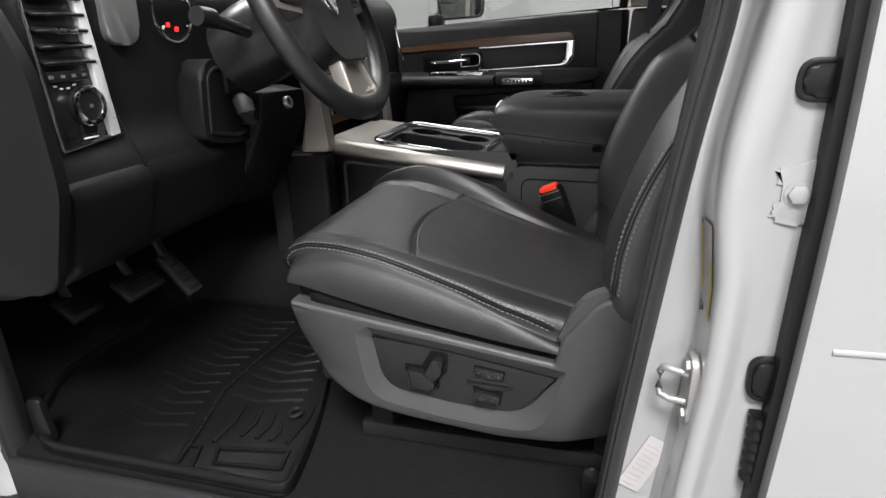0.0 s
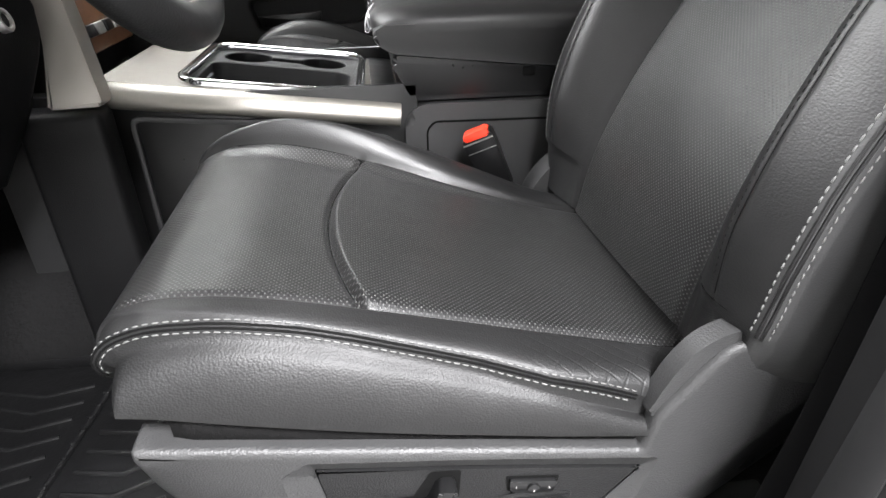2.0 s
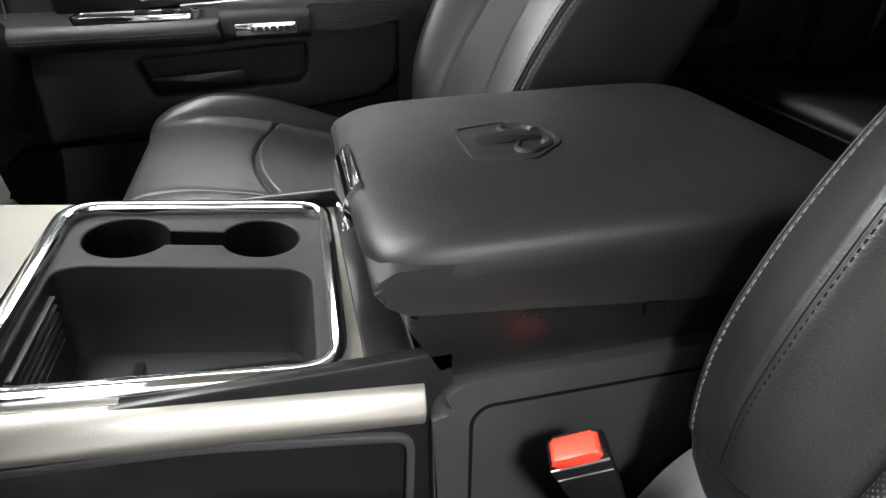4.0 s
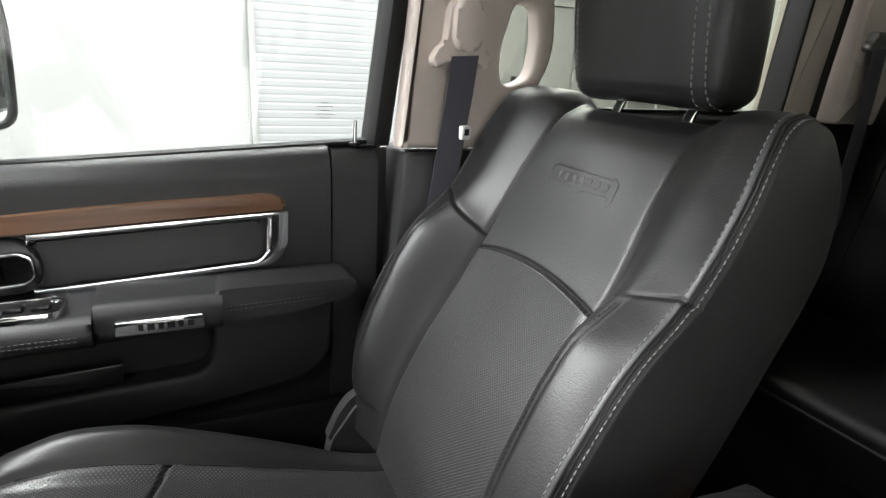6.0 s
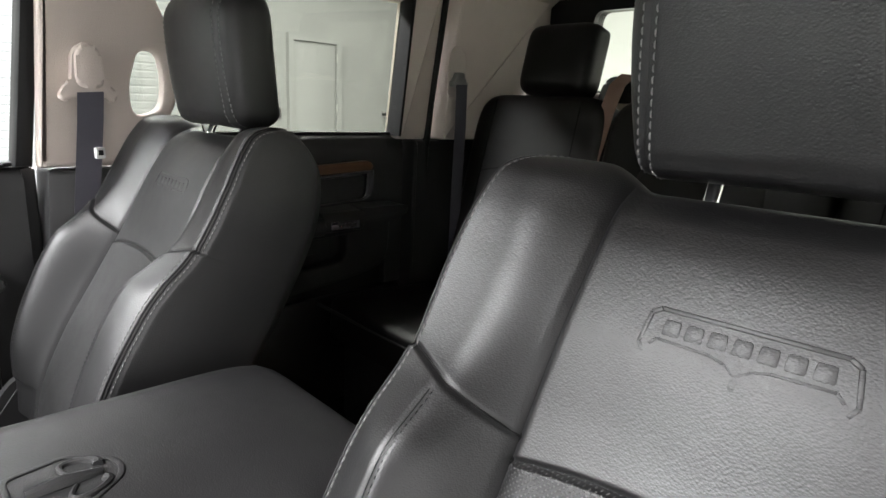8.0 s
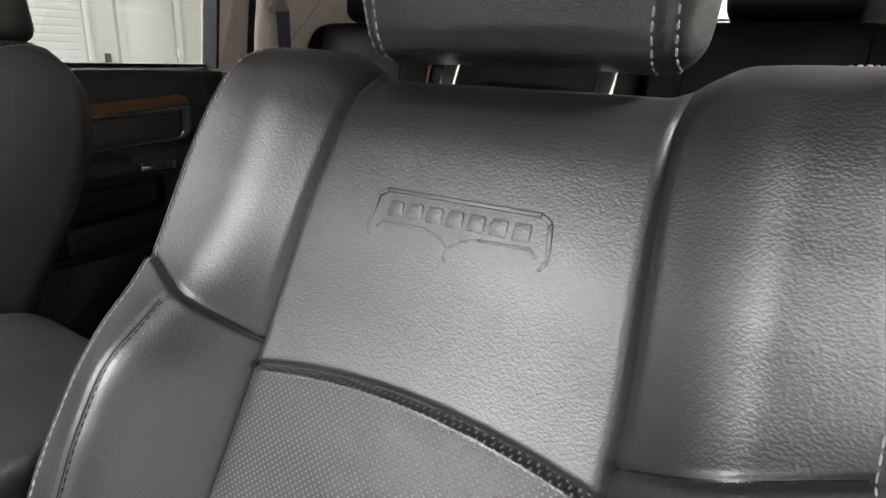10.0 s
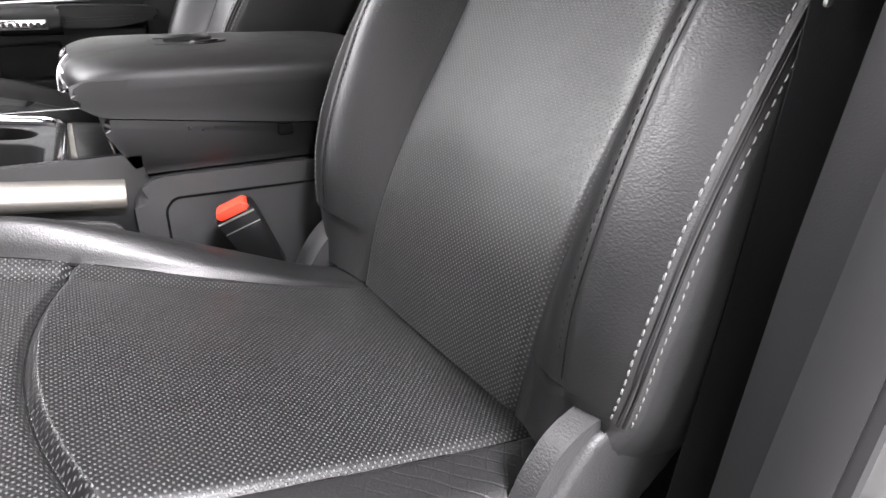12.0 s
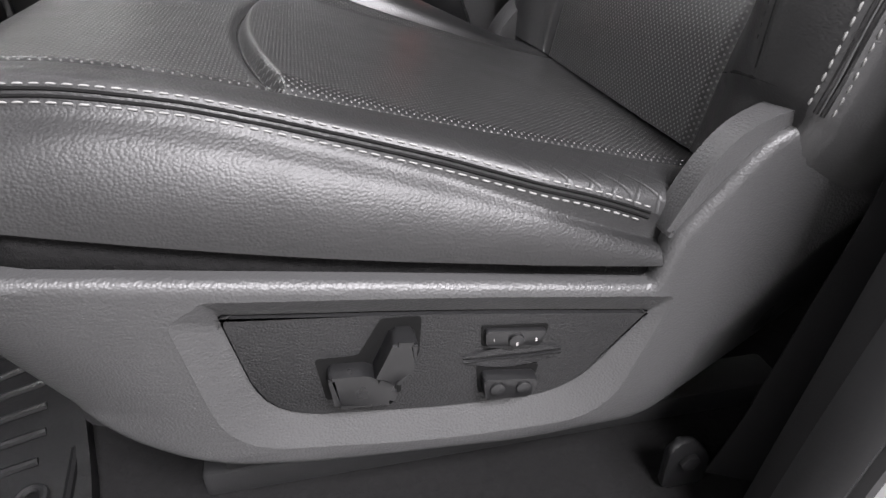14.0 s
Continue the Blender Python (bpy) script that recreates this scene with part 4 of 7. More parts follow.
    # scooped hollows
    for zc, sg in ((-0.0955, -1), (-0.0985, 1)):
        pts = []
        for i in range(17):
            t = i / 16
            pts.append((-0.192 + t * 0.072, zc - t * 0.003 + sg * 0.0005))
        for i in range(17):
            t = 1 - i / 16
            pts.append((-0.192 + t * 0.072, zc - t * 0.003 - sg * (0.0005 + 0.0075 * math.sin(math.pi * t))))
        part("scoop_lip", prism([(x + o[0], z + o[2]) for x, z in (pts if sg < 0 else pts[::-1])], "y", y1 - s * 0.006, y1 - s * (0.0006 if sg > 0 else 0.0012), 0.0008), PLATE, shield)
    # dark sheet painted as the shaded gap round the memory switch
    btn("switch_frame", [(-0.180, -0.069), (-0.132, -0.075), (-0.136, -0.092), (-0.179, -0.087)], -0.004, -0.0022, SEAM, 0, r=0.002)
    mem = btn("memory_switch", [(-0.178, -0.071), (-0.134, -0.077), (-0.138, -0.090), (-0.177, -0.085)], -0.003, 0.002, SMOOTHP, 0.0012, "black memory switch with three buttons")
    part("set_button", disc((o[0] - 0.1565, y1 + s * 0.0015, o[2] - 0.081), "y", 0.0055, s * 0.003, 18, 0.0006), SMOOTHP, shield)
    for dx, txt in ((-0.172, "1"), (-0.1565, "S"), (-0.142, "2")):
        cu = bpy.data.curves.new("mark", "FONT")
        cu.body, cu.size, cu.align_x, cu.align_y, cu.extrude = txt, 0.0038, "CENTER", "CENTER", 0.0002
        tmp = bpy.data.objects.new("mark", cu)
        me = bpy.data.meshes.new_from_object(tmp)
        bpy.data.objects.remove(tmp)
        me.transform(pose(o[0] + dx, y1 + s * (0.0049 if txt == "S" else 0.0023), o[2] - 0.079 + (dx + 0.172) * -0.14 - (0.0015 if txt == "S" else 0), 90, 0, 0))
        finish("switch_mark", me, PAPER, shield, "white printed mark", False)
    # likewise a dark sheet for the shade round the lumbar switch
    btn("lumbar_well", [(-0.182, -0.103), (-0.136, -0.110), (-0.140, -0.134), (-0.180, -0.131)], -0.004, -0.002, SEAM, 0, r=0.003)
    btn("lumbar_switch", [(-0.179, -0.109), (-0.139, -0.115), (-0.143, -0.132), (-0.177, -0.129)], -0.003, 0.008, SMOOTHP, 0.002, "black four-way lumbar switch")
    for dx, dz in ((-0.169, -0.119), (-0.150, -0.121)):
        part("lumbar_knob", disc((o[0] + dx, y1 + s * 0.007, o[2] + dz), "y", 0.0055, s * 0.0028, 16, 0.001), SMOOTHP, shield)


def hinge_cover(seat, org, s):
    """Inner hinge cover and the buckle stalk side."""
    y = org[1] + s * 0.225
    pts = rpoly([(org[0] + x, org[2] + z) for x, z in [(-0.10, -0.09), (-0.03, 0.03), (0.02, 0.07), (0.08, 0.05), (0.11, -0.02), (0.10, -0.12)]], 0.025, 5)
    part("hinge_cover", prism(pts, "y", y - 0.022, y + 0.022, 0.008, 3), PLASTIC, seat, "dark plastic hinge cover")


def front_seat(org, back, s, switches, label, turn, recline):
    """A bucket seat: org is the cushion's rear middle, back the backrest's foot, s the door side."""
    seat = thing("front_seat", (org[0] - 0.15, org[1], 0.02), label, "car seat", "front seats")
    turn_seat(turn, recline)
    seat_back(seat, back, s)
    emblem(seat, back, -0.004)
    headrest(seat, back)
    seat_cushion(seat, (org[0], org[1] - (0 if switches else 0.036), org[2] - (0 if switches else 0.006)), s if switches else 0)
    side_shield(seat, org, s, switches)
    hinge_cover(seat, org, -s)
    # tracks down to the floor
    for yy in (-0.16, 0.16):
        part("seat_track", box(org[0] - 0.40, org[0] + 0.16, org[1] + yy - 0.022, org[1] + yy + 0.022, 0.02, 0.05, 0.006), DARKP, seat)
        for xx in (-0.36, 0.02):
            part("track_foot", box(org[0] + xx - 0.02, org[0] + xx + 0.02, org[1] + yy - 0.018, org[1] + yy + 0.018, 0.045, org[2] - 0.10, 0.004), DARKP, seat)
    return seat


DRIVER = (0.0, 0.010, 0.295)
PASSENGER = (-0.045, 0.950, 0.307)
front_seat(DRIVER, (0.005, 0.010, 0.295), -1, True, "black leather driver's bucket seat with pale double stitching and power switches", 2.7, 25.3)
front_seat(PASSENGER, (-0.046, 0.965, 0.300), 1, False, "black leather passenger bucket seat with pale double stitching", -0.4, 26.7)


# ---- cab structure ----
def wall(name, bm, material, label, category="wall", **kw):
    return setting(part(name, bm, material, None, "", **kw), label, category)


MID = 0.48
wall("floor", box(-1.45, 1.60, -0.352, 1.36, -0.06, 0.02, 0.004), CARPET, "black carpet over the cab floor", "floor")
wall("ceiling", box(-0.50, 1.62, -0.38, 1.34, 1.27, 1.31, 0.01), HEADLINER, "beige cloth headliner", "ceiling")
wall("roof_skin", box(-0.53, 1.68, -0.42, 1.40, 1.315, 1.345, 0.012), WHITE, "white painted roof panel", "roof")
wall("firewall", box(-1.47, -1.40, -0.44, 1.40, -0.10, 0.84, 0.01), CARPET, "black carpeted bulkhead ahead of the pedals", "wall")
wall("rear_wall", box(1.56, 1.62, -0.42, 1.38, 0.0, 0.965, 0.01), BEIGE, "beige rear cab wall under the window", "wall")
# hood so that nothing is open ahead
wall("hood", box(-2.9, -1.42, -0.42, 1.38, 0.40, 0.62, 0.05, 4), WHITE, "white painted hood ahead of the windshield", "body panel")


def pane(name, corners, material, label):
    bm = bmesh.new()
    bm.faces.new([bm.verts.new(c) for c in corners])
    r = bmesh.ops.extrude_face_region(bm, geom=bm.faces[:])
    n = (Vector(corners[1]) - Vector(corners[0])).cross(Vector(corners[2]) - Vector(corners[0])).normalized() * 0.004
    bmesh.ops.translate(bm, vec=n, verts=[v for v in r["geom"] if isinstance(v, bmesh.types.BMVert)])
    ob = part(name, bm, material, None, smooth=False)
    ob.visible_shadow = False
    return setting(ob, label, "window")


pane("windshield", [(-1.38, -0.34, 0.80), (-1.38, 1.30, 0.80), (-0.51, 1.24, 1.29), (-0.51, -0.28, 1.29)], CLEAR, "clear raked windshield glass")

# ---- workshop around the truck ----
wall("ground", box(-9, 9, -7, 9, GROUND - 0.1, GROUND), CONCRETE, "smooth grey concrete workshop floor", "floor", smooth=False)
wall("workshop_ceiling", box(-9, 9, -7, 9, HIGH, HIGH + 0.1), WALLG, "grey workshop ceiling", "ceiling", smooth=False)
# white like the other walls, its brightness lowered in the paint colour
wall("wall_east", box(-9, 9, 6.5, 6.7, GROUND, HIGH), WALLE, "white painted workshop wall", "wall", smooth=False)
wall("wall_west", box(-9, 9, -6.2, -6.0, GROUND, HIGH), WALLP, "white painted workshop wall", "wall", smooth=False)
wall("wall_north", box(-8.2, -8.0, -6.0, 6.5, GROUND, HIGH), WALLP, "white painted workshop wall", "wall", smooth=False)
wall("wall_south", box(7.2, 7.4, -6.0, 6.5, GROUND, HIGH), WALLP, "white painted workshop wall", "wall", smooth=False)


# ---- sides of the cab ----
def far(y):
    """The same place on the driver's side."""
    return 2 * MID - y


def both(fn):
    fn(lambda y: y)
    fn(far)


def lining(name, bm, material, label, category="trim"):
    return setting(part(name, bm, material), label, category)


def quarter(Y):
    a, b = Y(1.30), Y(1.365)
    side = "passenger" if a > MID else "driver"
    # pillar between the doors: dark below, beige above with a grab loop
    foot = [(0.004, 0.03), (0.028, 0.50), (0.045, 0.748)] if side == "passenger" else [(0.003, 0.03), (0.053, 0.50), (0.081, 0.748)]
    lining("pillar_trim", prism(rpoly(foot + [(0.29, 0.748), (0.30, 0.03)], 0.012, 3), "y", Y(1.25) if side == "passenger" else Y(1.257), Y(1.36) if side == "passenger" else Y(1.294), 0.010), PILLARP if side == "driver" else PLASTIC,
           "dark grey plastic lower door pillar cover")
    hole = rpoly([(0.205, 0.850), (0.262, 0.865), (0.272, 0.93), (0.262, 0.985), (0.222, 0.985), (0.200, 0.91)], 0.026, 5)
    low = 0.752 if side == "passenger" else 0.815
    out = rpoly([(0.030, low), (0.205, low), (0.262, 0.825), (0.305, 0.90), (0.300, 1.00), (0.25, 1.12), (0.25, 1.275), (0.075, 1.275)], [0.004, 0.05, 0.05, 0.05, 0.05, 0.05, 0.01, 0.01], 5)
    lining("pillar_upper_trim", holed(out, [hole], "y", Y(1.270), Y(1.235), 0.012, 0.010), BEIGE, "beige plastic upper door pillar cover with a grab loop")
    # rear quarter beside the rear window
    lining("quarter_trim", prism(rpoly([(1.075, 0.80), (1.57, 0.80), (1.57, 1.275), (1.135, 1.275)], 0.01, 3), "y", Y(1.225), b, 0.012), BEIGE, "beige plastic rear quarter cover")
    lining("quarter_lower", prism(rpoly([(0.985, 0.02), (1.57, 0.02), (1.57, 0.797), (0.995, 0.797)], 0.01, 3), "y", Y(1.262), b, 0.012), DARKP, "dark plastic lower rear quarter cover")
    lining("door_seal", tube([(1.046, Y(1.272), 0.05), (1.046, Y(1.272), 0.78), (1.058, Y(1.272), 0.90), (1.112, Y(1.272), 1.26)], 0.013, 10), SEAL, "black rubber door seal")
    lining("roof_rail", prism(rpoly([(Y(1.20), 1.275), (Y(1.31), 1.19), (Y(1.37), 1.19), (Y(1.37), 1.31), (Y(1.20), 1.31)], 0.012, 3), "x", -0.48, 1.58), HEADLINER, "beige lining along the roof edge")


both(quarter)


def windowpost(Y):
    # window surrounds of the closed doors
    lining("window_channel", prism([(-0.003, 0.752), (0.026, 0.752), (0.082, 1.20), (0.052, 1.20)], "y", Y(1.27), Y(1.345), 0.006), SEAL, "black rubber window channel and door frame")
    lining("rear_window_trim", prism(rpoly([(0.938, 0.80), (1.036, 0.80), (1.10, 1.26), (0.985, 1.26)], 0.006, 3), "y", Y(1.265), Y(1.345), 0.008), BEIGE, "beige rear door window trim")
    lining("window_channel", prism([(0.932, 0.808), (0.942, 0.808), (0.988, 1.22), (0.977, 1.22)], "y", Y(1.262), Y(1.325), 0.004), SEAL, "black rubber window channel")


both(windowpost)
# slab added to keep lamp light off the driver's seat shoulder
lining("pillar_backing", box(0.168, 0.312, -0.336, -0.350, 0.76, 1.30, 0.003), SMOOTHP, "black slab added behind the grab loop to block light")
lining("front_pillar_trim", prism([(-1.36, 0.78), (-1.28, 0.78), (-0.44, 1.27), (-0.52, 1.27)], "y", 1.24, 1.36, 0.012), BEIGE, "beige windshield pillar cover")
lining("front_pillar_trim", prism([(-1.36, 0.78), (-1.28, 0.78), (-0.44, 1.27), (-0.52, 1.27)], "y", -0.28, -0.40, 0.012), BEIGE, "beige windshield pillar cover")
pane("window_front", [(-1.2, 1.325, 0.70), (0.04, 1.325, 0.752), (0.08, 1.315, 1.22), (-0.58, 1.315, 1.22)], CLEAR, "clear passenger door window with a small printed maker's mark")
pane("window_rear_door", [(0.17, 1.325, 0.80), (0.94, 1.325, 0.80), (0.985, 1.315, 1.22), (0.17, 1.315, 1.22)], TINT, "green-tinted rear door window")
pane("window_rear_door_2", [(0.30, -0.365, 0.80), (0.94, -0.365, 0.80), (0.985, -0.355, 1.22), (0.30, -0.355, 1.22)], TINT, "green-tinted rear door window")
# printed mark low in the corner of the passenger window
bm = bmesh.new()
for i, wd in enumerate((0.020, 0.034, 0.016, 0.026, 0.012)):
    box(-0.068 - wd / 2, -0.068 + wd / 2, 1.3230, 1.3238, 0.790 + i * 0.0060, 0.7911 + i * 0.0060, bm=bm)
setting(part("glass_print", bm, SMOOTHP, None, smooth=False), "small dark printed bars low on the passenger window", "print")

# ---- rear window ----
win_o = [(-0.42, 0.93), (1.38, 0.93), (1.38, 1.30), (-0.42, 1.30)]
win_h = rpoly([(-0.13, 0.972), (1.09, 0.972), (1.06, 1.225), (-0.10, 1.225)], 0.03, 5)
lining("rear_window_wall", holed(win_o, [win_h], "x", 1.64, 1.585), SMOOTHP, "black rear window surround", "wall")
setting(part("window_bar", box(1.578, 1.60, 0.592, 0.606, 0.965, 1.23, 0.002), SMOOTHP), "black upright of the sliding rear window", "window")
setting(part("window_bar", box(1.578, 1.60, 0.352, 0.366, 0.965, 1.23, 0.002), SMOOTHP), "black upright of the sliding rear window", "window")
pane("window_back", [(1.605, -0.14, 0.965), (1.605, 1.10, 0.965), (1.605, 1.07, 1.235), (1.605, -0.11, 1.235)], TINT, "tinted sliding rear window")


# ---- doors ----
def door_panel(name, label, group, dx, dz, sx, rear):
    """A trimmed door seen from inside. dx, dz move it; sx scales its length about the rear chrome end."""
    door = thing(name, (-0.35 + dx, 1.32, 0.0), label, "car door", group)

    def X(x):
        return -0.141 + (x + 0.141) * sx + dx

    def T(pts):
        return [(X(x), z + dz) for x, z in pts]

    x0 = -0.98 if not rear else -0.83
    part("door_shell", box(X(x0), X(0.035), 1.305, 1.385, 0.0, 0.748 + dz, 0.008), DOORP, door)
    part("door_skin", box(X(x0), X(0.03), 1.387, 1.40, -0.15, 0.745 + dz, 0.004), WHITE, door, "white painted outer skin")
    # upper pad, rolled over the sill
    part("upper_pad", prism(rpoly([(1.276, 0.535 + dz), (1.276, 0.715 + dz), (1.290, 0.744 + dz), (1.312, 0.752 + dz), (1.33, 0.748 + dz), (1.33, 0.535 + dz)], [0.01, 0.03, 0.02, 0.02, 0.004, 0.004], 5), "x", X(x0), X(-0.071), 0.004), SOFT, door, "soft black upper door pad")
    part("rear_pad", prism(rpoly([(1.280, 0.30 + dz), (1.280, 0.715 + dz), (1.292, 0.742 + dz), (1.33, 0.748 + dz), (1.33, 0.30 + dz)], [0.01, 0.03, 0.02, 0.004, 0.004], 5), "x", X(-0.067), X(0.010), 0.005), SOFT, door)
    part("sill_strip", prism([(X(x0), 0.750 + dz), (X(0.0), 0.750 + dz), (X(0.0), 0.758 + dz), (X(x0), 0.758 + dz)], "y", 1.306, 1.338, 0.003), SEAL, door)
    # walnut strip, thicker at its rear end
    part("wood_strip", prism(rpoly(T([(-0.90, 0.620), (-0.475, 0.6405), (-0.33, 0.649), (-0.144, 0.6565), (-0.146, 0.673), (-0.17, 0.681), (-0.40, 0.672), (-0.60, 0.657), (-0.90, 0.634)]), [0.002, 0.05, 0.05, 0.006, 0.010, 0.02, 0.08, 0.08, 0.002], 5), "y", 1.262, 1.290, 0.006, 3), WOOD, door, "glossy walnut trim strip")
    rs = [0.002, 0.012, 0.012, 0.012, 0.004, 0.002]
    outer = rpoly(T([(-0.486, 0.552), (-0.172, 0.568), (-0.156, 0.577), (-0.143, 0.598), (-0.141, 0.6545), (-0.486, 0.6385)]), rs, 5)
    inner = rpoly(T([(-0.484, 0.5595), (-0.192, 0.5755), (-0.182, 0.582), (-0.176, 0.592), (-0.173, 0.6445), (-0.484, 0.6305)]), rs, 5)
    part("chrome_frame", ring_prism(outer, inner, "y", 1.285, 1.262, bevel=0.0015), CHROME, door, "chrome frame round the door insert")
    part("insert_pad", prism(rpoly(T([(-0.480, 0.565), (-0.197, 0.580), (-0.186, 0.587), (-0.181, 0.596), (-0.182, 0.641), (-0.480, 0.6265)]), [0.006, 0.012, 0.008, 0.008, 0.008, 0.006], 4), "y", 1.285, 1.266, 0.006, 3), SOFT, door, "soft black padded insert")
    # inner handle in its cup
    cup_o = rpoly(T([(-0.70, 0.548), (-0.49, 0.560), (-0.472, 0.574), (-0.472, 0.618), (-0.50, 0.634), (-0.70, 0.624)]), 0.014, 4)
    part("handle_surround", prism(cup_o, "y", 1.285, 1.256, 0.006), SMOOTHP, door)
    ho = rpoly(T([(-0.553, 0.568), (-0.490, 0.572), (-0.478, 0.582), (-0.478, 0.610), (-0.492, 0.619), (-0.553, 0.615)]), 0.010, 4)
    part("handle_bezel", ring_prism(ho, inset(ho, 0.0045), "y", 1.258, 1.248, bevel=0.0012), CHROME, door, "chrome handle bezel")
    # flat near-black plate, the cup's inner shade as colour
    part("handle_cup", prism(inset(ho, 0.005), "y", 1.256, 1.2535, 0.0), SEAM, door)
    lever = tube([(X(-0.66), 1.242, 0.588 + dz), (X(-0.60), 1.238, 0.590 + dz), (X(-0.550), 1.240, 0.593 + dz), (X(-0.528), 1.246, 0.594 + dz)], [0.010, 0.011, 0.011, 0.009], 12, flat=0.6)
    part("door_lever", lever, CHROME, door, "chrome inner door lever")
    part("lever_end", box(X(-0.545), X(-0.514), 1.240, 1.256, 0.582 + dz, 0.605 + dz, 0.004), SMOOTHP, door)
    # arm rest in three blocks
    part("armrest_front", prism(rpoly([(1.168, 0.534 + dz), (1.182, 0.545 + dz), (1.29, 0.556 + dz), (1.29, 0.488 + dz), (1.185, 0.498 + dz), (1.168, 0.514 + dz)], [0.010, 0.010, 0.002, 0.002, 0.014, 0.012], 5), "x", X(x0 + 0.02), X(-0.413), 0.008, 3), DOORP, door, "stitched black front arm rest")
    part("grip_block", prism(rpoly([(1.184, 0.545 + dz), (1.194, 0.556 + dz), (1.29, 0.562 + dz), (1.29, 0.494 + dz), (1.20, 0.500 + dz), (1.184, 0.511 + dz)], 0.010, 5), "x", X(-0.411), X(-0.250), 0.006, 3), DOORP, door, "soft black pull-grip block")
    part("armrest_rear", prism(rpoly(T([(-0.266, 0.514), (-0.262, 0.556), (-0.245, 0.5615), (-0.10, 0.560), (-0.058, 0.558), (-0.046, 0.550), (-0.054, 0.532), (-0.15, 0.512)]), [0.010, 0.010, 0.02, 0.04, 0.015, 0.008, 0.02, 0.04], 5), "y", 1.192, 1.285, 0.006, 3), DOORP, door, "stitched black rear arm rest")
    for zz in (0.5145, 0.5205):
        ln = np.array([(X(x), 1.1672, zz + 0.004 + dz) for x in np.linspace(x0 + 0.04, -0.425, 60)])
        stitches(ln, np.array([(0, -1, 0)] * 60), "armrest_stitching", door, length=0.004, gap=0.003, r=0.0005, raise_by=0.0003, label="dark grey stitching on the arm rest", thread=DARKTHREAD)
        ln = np.array([(X(x), 1.1915, zz + 0.014 + 0.03 * (x + 0.24) + dz) for x in np.linspace(-0.25, -0.10, 24)])
        stitches(ln, np.array([(0, -1, 0)] * 24), "armrest_stitching", door, length=0.004, gap=0.003, r=0.0005, raise_by=0.0003, label="dark grey stitching on the arm rest", thread=DARKTHREAD)
    # chrome badge with unreadable marks
    badge = part("badge", prism(rpoly(T([(-0.388, 0.512), (-0.276, 0.512), (-0.276, 0.534), (-0.388, 0.534)]), 0.004, 3), "y", 1.186, 1.1795, 0.0015), CHROME, door, "chrome badge plate with dark bars")
    bm = bmesh.new()
    for i, wd in enumerate((0.006, 0.009, 0.007, 0.010, 0.007, 0.008)):
        xx = -0.356 + i * 0.0125
        box(X(xx - wd / 2), X(xx + wd / 2), 1.1786, 1.1800, 0.5185 + dz, 0.5275 + dz, bm=bm)
    part("badge_marks", bm, SMOOTHP, badge, smooth=False)
    # window switch plate let into the arm rest
    if not rear:
        po = rpoly([(X(-0.66), 1.182), (X(-0.458), 1.182), (X(-0.444), 1.192), (X(-0.444), 1.232), (X(-0.458), 1.243), (X(-0.66), 1.243)], 0.012, 4)
        part("switch_bezel", ring_prism(po, inset(po, 0.005), "z", 0.540, 0.556, bevel=0.001), CHROME, door, "chrome window switch bezel")
        part("switch_panel", prism(inset(po, 0.0052), "z", 0.540, 0.5535, 0.001), SMOOTHP, door)
        for xx in (-0.545, -0.50, -0.47):
            part("window_switch", box(X(xx - 0.011), X(xx + 0.011), 1.200, 1.222, 0.552, 0.560, 0.003), SMOOTHP, door)
    # lower panel with a map pocket
    front = [(-0.95, 0.300), (-0.44, 0.330)] if not rear else [(-0.58, 0.322), (-0.44, 0.330)]
    low = rpoly(T(front + [(-0.27, 0.345), (-0.127, 0.363), (-0.080, 0.395), (-0.071, 0.483), (-0.071, 0.515), (front[0][0], 0.515)]), [0.01, 0.05, 0.05, 0.03, 0.03, 0.02, 0.004, 0.004], 5)
    pocket = rpoly(T([(-0.564, 0.390), (-0.284, 0.402), (-0.266, 0.418), (-0.263, 0.476), (-0.588, 0.462)]), [0.012, 0.016, 0.016, 0.006, 0.02], 5)
    part("lower_panel", holed(low, [pocket], "y", 1.30, 1.252, 0.008, 0.010), DOORP, door, "dark plastic lower door panel with a map pocket")
    part("pocket_back", prism(inset(pocket, -0.003), "y", 1.296, 1.299), DARKP, door)
    part("pocket_lip", prism(rpoly(T([(-0.556, 0.394), (-0.392, 0.401), (-0.390, 0.432), (-0.570, 0.424)]), 0.004, 3), "y", 1.262, 1.268, 0.002), SMOOTHP, door)
    part("lower_groove", tube([(X(-0.90), 1.290, 0.294 + dz), (X(-0.44), 1.290, 0.320 + dz), (X(-0.125), 1.290, 0.350 + dz), (X(-0.062), 1.290, 0.39 + dz)], 0.003, 6), SEAM, door)
    part("kick_panel", box(X(x0), X(0.01), 1.285, 1.306, 0.02, 0.292 + dz, 0.004), DOORP, door)
    return door


door_panel("passenger_door", "closed black-trimmed passenger door with walnut strip and chrome handle", "passenger side doors", 0.0, 0.0, 1.0, False)
rear_door = door_panel("rear_door", "closed black-trimmed rear door with walnut strip", "passenger side doors", 0.985, 0.060, 0.80, True)
# the sill falls towards the front
for ob in bpy.data.objects["passenger_door"].children:
    off = Vector((-0.35, 1.32, 0.0)) + ob.location
    for v in ob.data.vertices:
        p = v.co + off
        if p.z > 0.69:
            v.co.z += 0.058 * min(0.0, p.x + 0.08) * (p.z - 0.69) / 0.06
pin = thing("lock_pin", (-0.026, 1.298, 0.752), "thin chrome lock pin standing on the door sill", "lock pin")
